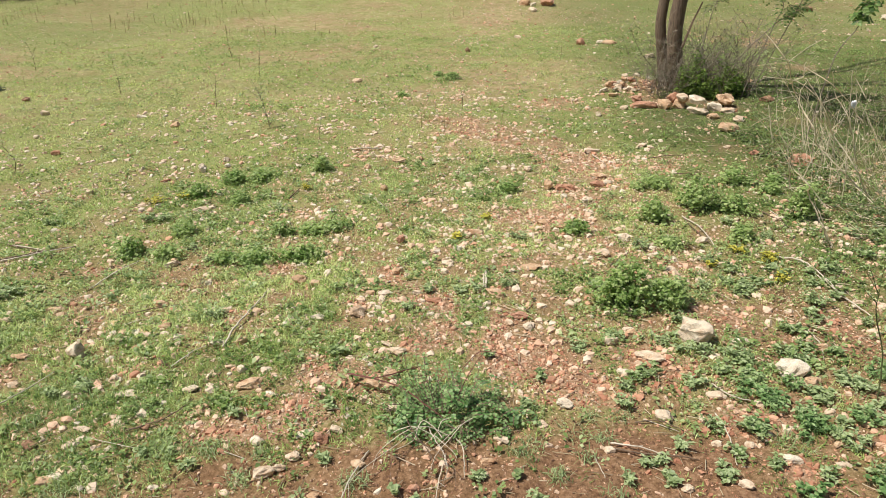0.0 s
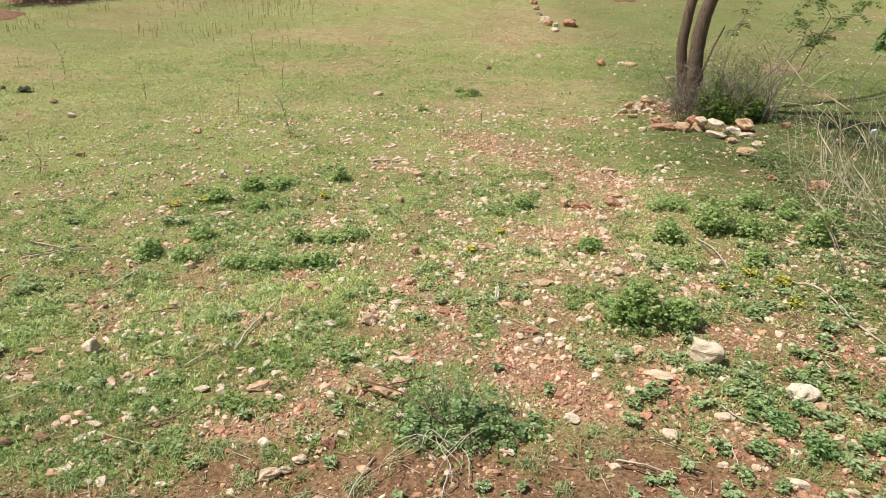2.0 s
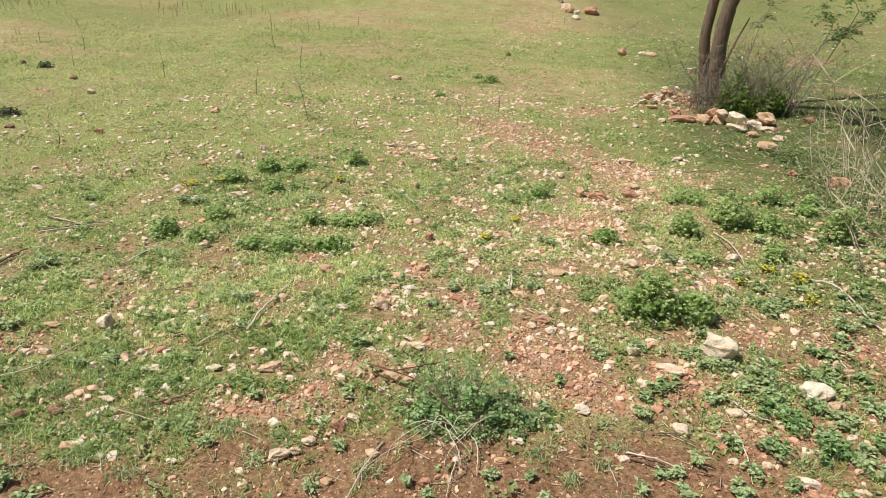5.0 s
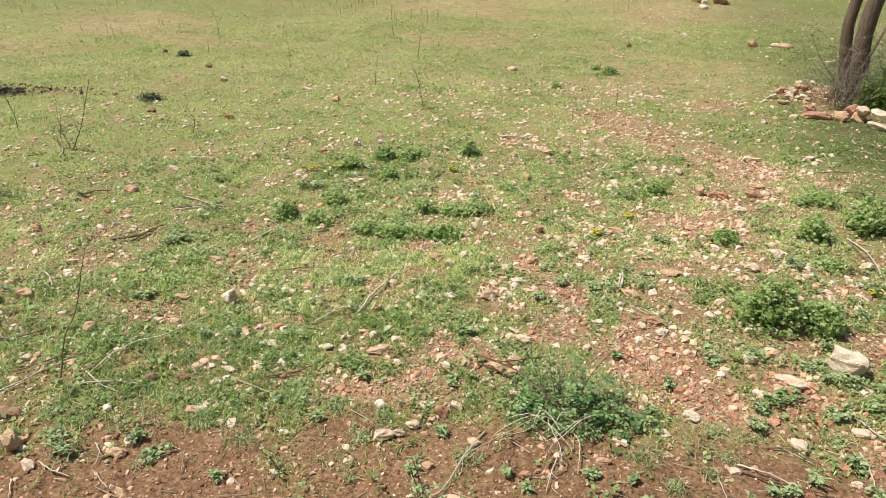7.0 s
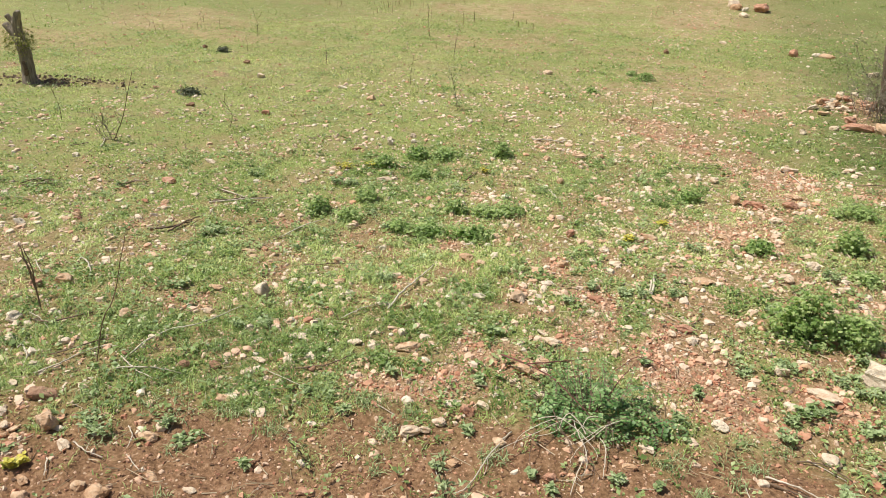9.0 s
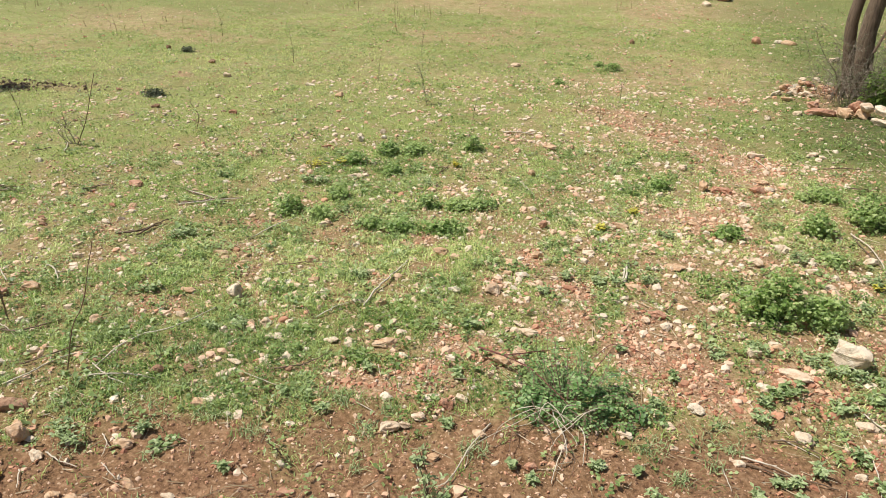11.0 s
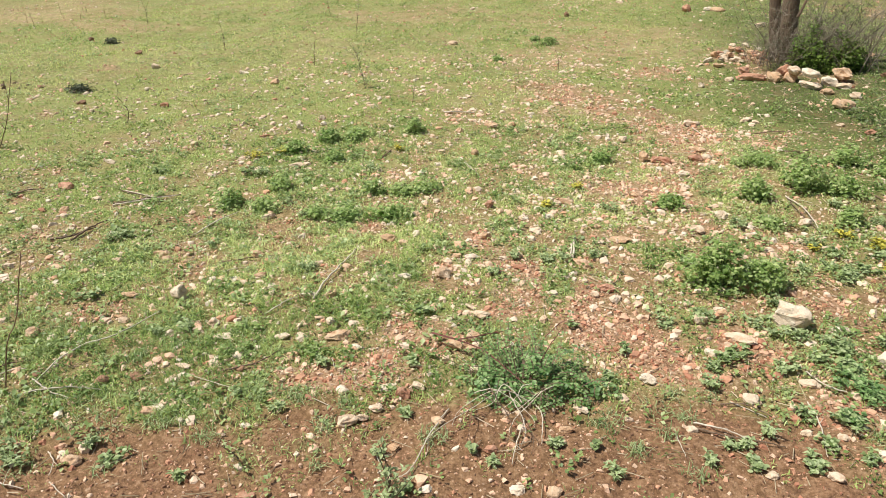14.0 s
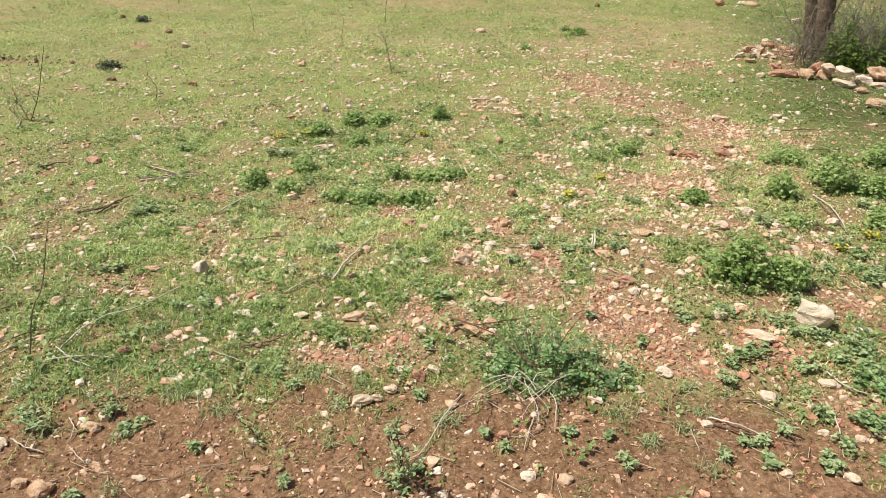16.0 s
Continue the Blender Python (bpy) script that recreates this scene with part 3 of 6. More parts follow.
def lumps(name, count, near, far, small, large, density, label, pale=0.0, power=2.2):
    """Small stones of two uneven rings and an off-centre top."""
    x, y = strew(count, near, far, density)
    n = len(x)
    size = small + (large - small) * RNG.uniform(0, 1, n) ** power
    k = np.arange(6)
    a = k * np.pi / 3 + RNG.uniform(-0.42, 0.42, (n, 2, 6)) + RNG.uniform(0, 6.28, n)[:, None, None]
    r = RNG.uniform(0.62, 1.05, (n, 2, 6)) * np.array([1.0, 0.82])[:, None]
    z = np.array([-0.35, 0.12])[:, None] + RNG.uniform(-0.12, 0.14, (n, 2, 6))
    wide, flat = RNG.uniform(0.6, 0.95, n)[:, None, None], RNG.uniform(0.7, 1.15, n)[:, None, None]
    rings = np.stack([r * np.cos(a), r * np.sin(a) * wide, z * flat], -1).reshape(n, 12, 3)
    top = np.stack([RNG.uniform(-0.35, 0.35, n), RNG.uniform(-0.3, 0.3, n), RNG.uniform(0.25, 0.48, n) * flat[:, 0, 0]], -1)[:, None]
    shape = np.concatenate([rings, top], 1) * (size / 2)[:, None, None]
    b = RNG.uniform(0, 6.28, n)
    c, s = np.cos(b)[:, None], np.sin(b)[:, None]
    shape = np.stack([shape[..., 0] * c - shape[..., 1] * s, shape[..., 0] * s + shape[..., 1] * c, shape[..., 2]], -1)
    place = np.stack([x, y, rough_ground(x, y) + size * 0.12], -1)
    v = (shape + place[:, None]).reshape(-1, 3)
    i = np.arange(n)[:, None] * 13
    f = []
    for q in range(6):
        w = (q + 1) % 6
        f += [i + [q, w, 6 + w], i + [q, 6 + w, 6 + q], i + [6 + q, 6 + w, 12]]
    tint = np.clip(RNG.normal(0.46 + pale, 0.22, n) - 0.22 * rustiness(x, y) - 0.2 * bareness(x, y) - 0.24 * smooth(0.2, 0.7, x) * (1 - smooth(2.2, 3.0, y)), 0, 1)
    return sheet(name, v, np.concatenate(f), GRAVEL, label, "gravel", True, tint=np.repeat(tint, 13))


blades("short_grass", 21000, 10, 1.15, 4.6, 0.028, 0.0033, 0.018, GRASS_BLADE, "short bright green grass tufts between stones")
blades("feathery_grass", 4600, 11, 1.2, 3.3, 0.044, 0.0026, 0.012, GRASS_BLADE, "feathery fine green grass on the stony bank", True, -66, -8)
blades("short_grass", 46000, 6, 4.6, 10.5, 0.027, 0.0055, 0.036, FAR_GRASS, "short yellowish green grazed grass of the field")
blades("short_grass", 50000, 4, 10.5, 24, 0.045, 0.012, 0.05, FAR_GRASS, "thin sunlit grass of the far field", False)
blades("short_grass", 22000, 4, 24, 60, 0.10, 0.035, 0.12, FAR_GRASS, "distant sunlit pasture grass", False)
blades("short_grass", 24000, 6, 0.3, 11, 0.055, 0.009, 0.04, FAR_GRASS, "short grass of the pasture round about", False, 48, 302)
rosettes("creeping_herb", 15000, 9, 1.15, 4.8, 0.016, CREEPING_LEAF, "small round creeping leaves spread over the soil")
rosettes("creeping_herb", 2100, 7, 1.4, 4.4, 0.024, CREEPING_LEAF, "broader pale green leaves lying close over the gravel")
rosettes("creeping_herb", 26000, 4, 4.8, 10, 0.020, CREEPING_LEAF, "low green leaves scattered through the grass")
pebbles("gravel", 120000, 1.1, 5.0, 0.004, 0.028, lambda x, y: (0.15 + 0.10 * smooth(0.40, 0.62, fbm(x, y, 3.3, 3, 19)) + 0.12 * blob(x, y, 0.05, 3.0, 0.9, 0.9) + 0.65 * rustiness(x, y)) * (1 - (0.15 + 0.45 * smooth(-0.3, 0.6, x)) * bareness(x, y)), "reddish and cream gravel crumbs on open soil", 0.10, 2.5)
pebbles("gravel", 60000, 4.6, 12.0, 0.008, 0.032, lambda x, y: 0.12 + 1.0 * rustiness(x, y) + 0.45 * trail(x, y) + 0.9 * blob(x, y, 1.82, 6.62, 0.24, 0.3), "reddish gravel and small pale stones in grass", 0.14)
pebbles("gravel", 45000, 1.1, 3.4, 0.003, 0.011, lambda x, y: (0.25 + 0.2 * smooth(0.0, 0.5, x) + 0.4 * rustiness(x, y)) * (1 - 0.35 * smooth(-0.3, 0.6, x) * bareness(x, y)), "fine reddish crumbs of stone among the leaves", 0.03, 1.5)
lumps("small_stones", 27000, 1.3, 6.8, 0.014, 0.062, lambda x, y: (0.13 + 0.75 * smooth(0.48, 0.66, fbm(x, y, 4.2, 3, 17)) + 0.25 * rustiness(x, y) + 0.32 * blob(x, y, 0.05, 3.0, 0.9, 0.9)) * (1 - 0.85 * bareness(x, y)) * (1 - 0.55 * smooth(1.2, 2.4, -x) * smooth(2.6, 3.6, y)) * (1 - 0.85 * np.clip(1.2 * deep_green(x, y), 0, 1) * smooth(3.9, 4.6, y)) + 0.9 * blob(x, y, -1.85, 1.20, 0.24, 0.13), "small cream and ochre stones lying in the grass", 0.19, 2.4)
lumps("small_stones", 12000, 6.3, 15, 0.014, 0.060, lambda x, y: 0.45 * trail(x, y) + 0.9 * blob(x, y, 1.95, 9.0, 0.22, 0.14) + 0.9 * blob(x, y, 1.82, 6.62, 0.22, 0.28) + (0.20 + 0.5 * smooth(0.5, 0.65, fbm(x, y, 0.55, 3, 31))) * (1 - np.clip(1.1 * deep_green(x, y), 0, 1)) * (1 - 0.5 * smooth(0.5, 3, -x)), "pale stones scattered over the field", 0.02, 2.6)
lumps("small_stones", 9000, 1.1, 2.4, 0.008, 0.030, lambda x, y: 0.9 * np.exp(-((y - 1.14 - 0.24 * (x + 1.16)) / 0.035) ** 2) * smooth(-1.3, -1.2, x) * (1 - smooth(-0.68, -0.58, x)) + 0.6 * blob(x, y, -1.86, 1.22, 0.2, 0.14), "pale pebbles strewn along the foot of the bank", 0.15, 2.0)
lumps("small_stones", 1800, 14, 34, 0.04, 0.11, lambda x, y: 0.15 + 0.0 * x, "pale stones scattered over the far field", 0.15, 3.0)


def clod_material():
    m, nodes, links, bsdf = shader("soil_clod")
    fine = grain(nodes, links, 90, 4, 0.7)
    links.new(ramp(nodes, links, fine, (0.3, (0.11, 0.055, 0.030)), (0.7, (0.32, 0.175, 0.10))), bsdf.inputs["Base Color"])
    bsdf.inputs["Roughness"].default_value = 0.95
    bumped(nodes, links, bsdf, fine, 0.003)
    return m


pebbles("soil_crumbs", 32000, 1.05, 2.8, 0.003, 0.014, lambda x, y: 0.55 * bareness(x, y) + 0.05, "dark brown crumbs of earth on bare soil", 0.0, 2.5, clod_material())


pebbles("bark_litter", 60000, 6.3, 9.0, 0.012, 0.05, lambda x, y: 0.95 * blob(x, y, -5.25, 5.42, 0.65, 0.13), "dark rotten bark chips strewn beside the stump", 0.0, 2.0, DARK_TWIG)


def straws(count, near, far, label):
    """Bits of dry straw lying about."""
    x, y = strew(count, near, far, lambda x, y: 0.6 + 0.0 * x)
    n = len(x)
    a, long = RNG.uniform(0, 2 * np.pi, n), RNG.uniform(0.02, 0.085, n)
    along = np.stack([np.cos(a), np.sin(a), RNG.uniform(-0.1, 0.25, n)], -1) * long[:, None]
    thick = RNG.uniform(0.0006, 0.0014, n) * (1 + 0.06 * np.hypot(x, y))
    side = np.stack([-np.sin(a), np.cos(a), 0 * a], -1) * thick[:, None]
    up = np.array([0, 0, 1.0]) * (thick * 1.4)[:, None]
    base = np.stack([x, y, rough_ground(x, y) + 0.006], -1)
    v = np.stack([base - side, base + side, base + up, base + along - side, base + along + side, base + along + up], 1).reshape(-1, 3)
    i = np.arange(n)[:, None] * 6
    f = np.concatenate([i + [0, 3, 5, 2], i + [1, 2, 5, 4], i + [0, 1, 4, 3]])
    return sheet("dry_straw", v, f, DRY_STRAW, label, "straw", True, tint=np.repeat(RNG.uniform(0, 1, n), 6))


DRY_STRAW = leaf_material("dry_straw", (0.24, 0.17, 0.09), (0.46, 0.37, 0.22), (0.66, 0.57, 0.40), tint=True, clear=0.1)
straws(11000, 1.2, 7.5, "bits of pale dry straw lying in the grass")
straws(7000, 7.5, 15, "pale dry straw lying over the far grass")


# ---- the tree at the stone ring ----
def curve(pts, steps=6):
    """A smooth line through the points."""
    pts = [Vector(p) for p in pts]
    out = []
    for i in range(len(pts) - 1):
        a, b, c, d = pts[max(i - 1, 0)], pts[i], pts[i + 1], pts[min(i + 2, len(pts) - 1)]
        for k in range(steps):
            t = k / steps
            out.append(0.5 * ((2 * b) + (c - a) * t + (2 * a - 5 * b + 4 * c - d) * t * t + (3 * b - a - 3 * c + d) * t ** 3))
    return out + [pts[-1]]


def knotted(pts, by):
    return [p + Vector((lie(-by, by), lie(-by, by), lie(-by, by) * 0.4)) for p in pts]


def near_tree():
    x0, y0 = 2.16, 6.5
    tree = thing("tree", x0, y0, "twin-stemmed tree with rough brown bark and feathery leaves", "tree", z=0.0)
    right = curve([(0.03, 0, -0.06), (0.01, 0, 0.15), (-0.02, 0, 0.34), (-0.04, 0, 0.54), (-0.02, 0, 0.84), (0.04, 0, 1.05), (0.20, -0.02, 1.28), (0.42, -0.05, 1.60)])
    left = curve([(-0.03, 0.1, -0.06), (-0.07, 0.1, 0.14), (-0.10, 0.1, 0.32), (-0.14, 0.1, 0.53), (-0.13, 0.1, 0.83), (-0.09, 0.1, 1.07), (0.02, 0.12, 1.32), (0.16, 0.2, 1.7)])
    part("trunk", Geo().tube(knotted(right, 0.004), 0.076, 0.050, 16, 0.035), BARK, tree, "rough dark brown trunk that bends over at the top", True)
    part("trunk", Geo().tube(knotted(left, 0.004), 0.055, 0.037, 14, 0.035), BARK, tree, "thinner dark grey-brown trunk", True)
    tips = []
    limbs = ((0.42, -0.05, 1.60, 1.9, -0.1, 3.9), (0.16, 0.2, 1.7, 1.4, 1.2, 4.2), (0.42, -0.05, 1.6, 2.6, 0.5, 3.7), (0.16, 0.2, 1.7, 2.0, 1.7, 4.1),
             (0.42, -0.05, 1.6, 0.5, -1.3, 2.5), (0.42, -0.05, 1.6, -0.1, -1.5, 2.4), (0.42, -0.05, 1.6, 0.3, -1.9, 2.5), (0.42, -0.05, 1.6, -0.5, -1.1, 2.6))
    for ax, ay, az, bx, by, bz in limbs:
        mid = ((ax + bx) / 2 + lie(-0.1, 0.1), (ay + by) / 2, (az + bz) / 2 + 0.12)
        line = curve([(ax, ay, az), mid, (bx, by, bz)], 6)
        limb = part("limb", Geo().tube(line, 0.026, 0.009, 8, 0.03), BARK, tree, "", True)
        for k in range(13):
            s = line[random.randrange(7, len(line))]
            e = s + Vector((lie(-0.5, 0.7), lie(-0.6, 0.6), lie(-0.12, 0.5)))
            part("branch", Geo().tube([s, s.lerp(e, 0.5) + Vector((0, 0, 0.05)), e], 0.009, 0.003, 5), BARK, limb)
            tips.append((s, e))
    crown = Geo()
    for s, e in tips:
        for k in range(4):
            p = s.lerp(e, lie(0.25, 1.0))
            way = Vector((lie(-1, 1), lie(-1, 1), lie(-0.7, 0.35))).normalized() * lie(0.16, 0.28)
            crown.frond([p, p + way * 0.5 + Vector((0, 0, 0.02)), p + way + Vector((0, 0, -0.04))], 8, 0.042, 0.017)
    low = Vector((0.06, -0.1, 1.22))
    for k in range(9):
        way = Vector((lie(-1.2, 0.1), lie(-0.5, 0.3), lie(-0.5, 0.1))).normalized() * 0.14
        crown.frond([low, low + way * 0.5, low + way + Vector((0, 0, -0.05))], 7, 0.036, 0.015)
    part("crown", crown, TREE_LEAF, tree, "airy crown of small dark green leaflets")
    snag = Geo().tube(curve([(0.0, -0.12, 0.42), (0.06, -0.12, 0.62), (0.09, -0.12, 0.70), (0.13, -0.12, 0.80)], 3), 0.011, 0.006, 6, 0.1)
    part("snag", snag, DARK_TWIG, tree, "bare dark side shoot")


near_tree()


def thicket():
    """Grey twigs and a green bush round the foot of the tree."""
    x0, y0 = 2.42, 6.28
    bush = thing("twiggy_shrub", x0, y0, "tangle of grey twigs with a dark green leafy heart", "shrub", z=0.0)
    twigs, dull, leaves = Geo(), Geo(), Geo()
    for k in range(230):
        left = k % 3 == 0
        bx, by = (lie(-0.56, -0.16), lie(-0.12, 0.25)) if left else (random.gauss(0.06, 0.20), random.gauss(0.10, 0.12))
        h = lie(0.15, 0.55) if left else lie(0.25, 0.72)
        a, lean = lie(0, 2 * math.pi), lie(0.1, 1.0)
        e = Vector((bx + math.cos(a) * h * lean + (0.05 if not left else -0.05), by + math.sin(a) * h * lean, h * math.cos(lean * 0.6)))
        s = Vector((bx, by, 0.0))
        line = curve([s, s.lerp(e, 0.5) + Vector((lie(-0.07, 0.07), lie(-0.06, 0.06), 0.05)), e], 3)
        twigs.tube(line, lie(0.0018, 0.0034), 0.0008, 3)
        for q in range(6):
            p = line[random.randrange(2, len(line))]
            w = Vector((lie(-1, 1), lie(-1, 1), lie(-0.1, 1))).normalized() * lie(0.06, 0.15)
            twigs.tube([p, p + w], 0.0014, 0.0006, 3)
            if random.random() < (0.9 if left else 0.75):
                for g in range(3 if left else 2):
                    dull.leaf(p + w * lie(0.3, 1), Vector((lie(-1, 1), lie(-1, 1), lie(-0.5, 1))), Vector((0, 0, 1)), lie(0.012, 0.024), lie(0.005, 0.010))
    for k in range(2300):
        a, r = lie(0, 2 * math.pi), math.sqrt(lie(0.1, 1))
        p = Vector((-0.02 + math.cos(a) * r * 0.29, -0.06 + math.sin(a) * r * 0.16, 0.0))
        p.z = lie(0.02, 0.37) * (1.08 - 0.55 * r * r) * (0.45 + 0.95 * lattice(np.array(p.x * 14), np.array(p.y * 14), 3))
        way = Vector((math.cos(a) + lie(-0.8, 0.8), math.sin(a) + lie(-0.8, 0.8), lie(-0.5, 0.5)))
        leaves.leaf(p, way, Vector((lie(-0.4, 0.4), lie(-0.4, 0.4), 1)), lie(0.026, 0.048), lie(0.014, 0.024))
    part("twig_tangle", twigs, GREY_TWIG, bush, "fine bare grey twigs")
    part("sparse_foliage", dull, DULL_LEAF, bush, "small dull olive leaves")
    part("foliage", leaves, leaf_material("bush_leaf", (0.06, 0.12, 0.020), (0.145, 0.25, 0.042), (0.33, 0.44, 0.10), clear=0.4), bush, "dense green pointed leaves")


thicket()


def shoot(pts, label, leaf, width, first=0.35, fronds=22, material=TREE_LEAF, stem=GREY_TWIG, reach=0.17, r=0.005):
    x0, y0, _ = pts[0]
    ob = thing("leafy_shoot", x0, y0, label, "shrub", z=0.0)
    line = curve([(x - x0, y - y0, z) for x, y, z in pts], 5)
    part("stem", Geo().tube(line, r, 0.0015, 5), stem, ob)
    leaves = Geo()
    for k in range(fronds):
        p = line[int(lie(first, 0.999) * len(line))]
        way = Vector((lie(-1, 1), lie(-1, 1), lie(-0.25, 0.55))).normalized() * lie(0.6, 1.0) * reach
        leaves.frond([p, p + way * 0.5 + Vector((0, 0, 0.01)), p + way + Vector((0, 0, -0.03))], 6, leaf, width)
    part("foliage", leaves, material, ob)
    return ob


ARCH = "arching thin shoot with dark green paired leaflets"
shoot([(2.45, 6.2, 0.0), (2.58, 6.1, 0.39), (2.73, 6.1, 0.55), (2.84, 6.1, 0.66), (3.02, 6.1, 0.76), (3.16, 6.1, 0.87), (3.31, 6.1, 1.02)], ARCH, 0.042, 0.017, 0.50, 40)
shoot([(2.62, 6.1, 0.0), (2.80, 6.1, 0.60), (2.86, 6.1, 0.80), (2.74, 6.1, 0.92)], ARCH, 0.038, 0.016, 0.65, 18)
shoot([(2.70, 6.15, 0.0), (3.00, 6.1, 0.80), (3.02, 6.1, 0.94), (2.90, 6.1, 1.04)], ARCH, 0.038, 0.016, 0.75, 14)
shoot([(2.28, 6.35, 0.0), (2.33, 6.3, 0.57), (2.38, 6.3, 0.81), (2.47, 6.3, 1.0)], "slender upright shoot with dull green leaflets", 0.036, 0.014, 0.5, 14, DULL_LEAF)
shoot([(2.60, 4.85, 0.0), (2.64, 4.8, 0.52), (2.68, 4.8, 0.67), (2.76, 4.8, 0.79), (2.79, 4.8, 0.90), (2.81, 4.8, 0.97), (2.92, 4.8, 1.02)], "thin shoot with clusters of dark leaves", 0.040, 0.024, 0.55, 20, TREE_LEAF, reach=0.09)
shoot([(1.98, 6.2, 0.0), (1.88, 6.2, 0.25), (1.72, 6.15, 0.45), (1.62, 6.1, 0.62)], "thin grey spray with sparse dull leaves", 0.016, 0.007, 0.2, 14, DULL_LEAF, reach=0.12, r=0.003)


# ---- the dry bush ----
def dry_bush():
    x0, y0 = 2.55, 4.2
    ob = thing("dry_bush", x0, y0, "dry straw-pale bush of long bent leafless canes", "shrub", z=0.0)

    def cane(pts, r):
        pts = [Vector((x - x0, y - y0 + lie(-0.06, 0.06), max(z, 0.02 * i - 0.02))) for i, (x, y, z) in enumerate(pts)]
        line = knotted(curve(pts, 5), 0.004)
        stem = part("cane", Geo().tube(line, r * 1.55, max(0.0018, r * 0.75), 5, 0.1), STRAW, ob)
        for k in range(1 if len(line) > 9 else 0):
            s = line[random.randrange(len(line) // 3, len(line))]
            w = Vector((lie(-0.22, 0.16), lie(-0.10, 0.10), lie(-0.06, 0.16)))
            part("side_cane", Geo().tube([s, s + w * 0.5 + Vector((0, 0, 0.01)), s + w], r * 0.8, r * 0.4, 4), STRAW, stem)

    cane([(2.35, 3.65, 0.09), (2.19, 3.65, 0.23), (2.06, 3.65, 0.36), (1.98, 3.65, 0.47), (1.92, 3.65, 0.58), (1.86, 3.65, 0.68), (1.81, 3.65, 0.77), (1.75, 3.65, 0.85), (1.66, 3.65, 0.96), (1.6, 3.65, 0.98)], 0.003)
    cane([(2.34, 3.6, 0.1), (2.27, 3.6, 0.19), (2.19, 3.6, 0.3), (2.1, 3.6, 0.44), (2.03, 3.6, 0.55), (1.96, 3.6, 0.65), (1.89, 3.6, 0.74)], 0.003)
    cane([(1.94, 3.15, 0.01), (1.87, 3.15, 0.12), (1.84, 3.15, 0.18), (1.79, 3.15, 0.28), (1.74, 3.15, 0.35), (1.68, 3.15, 0.42), (1.64, 3.15, 0.48)], 0.0028)
    cane([(1.94, 3.18, 0.02), (1.88, 3.18, 0.14), (1.83, 3.18, 0.23), (1.78, 3.18, 0.3)], 0.0022)
    cane([(1.77, 3.3, 0.26), (1.73, 3.3, 0.39), (1.7, 3.3, 0.49), (1.69, 3.3, 0.55)], 0.0024)
    cane([(2.32, 3.75, 0.46), (2.21, 3.75, 0.58), (2.07, 3.75, 0.69), (1.96, 3.75, 0.76), (1.87, 3.75, 0.8), (1.75, 3.75, 0.83)], 0.0022)
    cane([(2.22, 3.6, 0.07), (2.21, 3.6, 0.19), (2.19, 3.6, 0.41), (2.15, 3.6, 0.56), (2.1, 3.6, 0.78)], 0.0022)
    cane([(2.4, 3.9, 0.21), (2.3, 3.9, 0.45), (2.23, 3.9, 0.58), (2.16, 3.9, 0.72)], 0.002)
    cane([(2.32, 3.8, 0.59), (2.26, 3.8, 0.69)], 0.002)
    cane([(2.39, 4.9, 0.01), (2.37, 4.9, 0.12), (2.34, 4.9, 0.26)], 0.0028)
    cane([(2.13, 4, 0.57), (2.01, 4, 0.65), (1.84, 4, 0.67)], 0.0016)
    cane([(2.25, 4, 0.32), (2.17, 4, 0.45), (2.05, 4, 0.57), (1.93, 4, 0.6)], 0.0018)
    cane([(2.08, 3.9, 0.31), (2.02, 3.9, 0.53), (1.95, 3.9, 0.64), (1.92, 3.9, 0.75)], 0.0018)
    cane([(2.15, 3.3, 0.06), (2.06, 3.3, 0.13), (1.97, 3.3, 0.2)], 0.0018)
    cane([(1.94, 3.3, 0.17), (1.79, 3.3, 0.35)], 0.0016)
    cane([(2.2, 3.9, 0.29), (2.11, 3.9, 0.31), (2, 3.9, 0.36)], 0.0016)
    cane([(1.98, 3.9, 0.67), (1.99, 3.9, 0.7), (1.98, 3.9, 0.78)], 0.0016)
    cane([(1.97, 3.8, 0.54), (1.98, 3.8, 0.62), (1.99, 3.8, 0.68)], 0.0018)
    cane([(2.25, 3.7, 0.22), (2.12, 3.7, 0.23), (1.99, 3.7, 0.28)], 0.0018)
    cane([(2.26, 3.7, 0.05), (2.22, 3.7, 0.17), (2.14, 3.7, 0.35), (2.1, 3.7, 0.47)], 0.0016)
    cane([(2.34, 3.6, 0.08), (2.28, 3.6, 0.14), (2.2, 3.6, 0.2)], 0.0018)
    cane([(2.02, 3.7, 0.28), (2, 3.7, 0.38), (2, 3.7, 0.5), (2.01, 3.7, 0.58)], 0.0016)
    fine = Geo()
    for k in range(210):
        bx, by = lie(-0.35, 0.65), lie(-0.95, 0.45)
        s = Vector((bx + 0.12 * (by < -0.4), by, 0.0))
        h = lie(0.12, 0.75)
        e = s + Vector((random.gauss(-0.12, 0.2), random.gauss(0, 0.14), h))
        fine.tube(knotted(curve([s, s.lerp(e, 0.5) + Vector((lie(-0.08, 0.08), lie(-0.05, 0.05), 0.02)), e], 3), 0.014), lie(0.0011, 0.0022), 0.0007, 3)
    tagged(part("cane_tangle", fine, STRAW, ob), "mass of hair-thin dry stalks", kind="stuff")
    under = Geo()
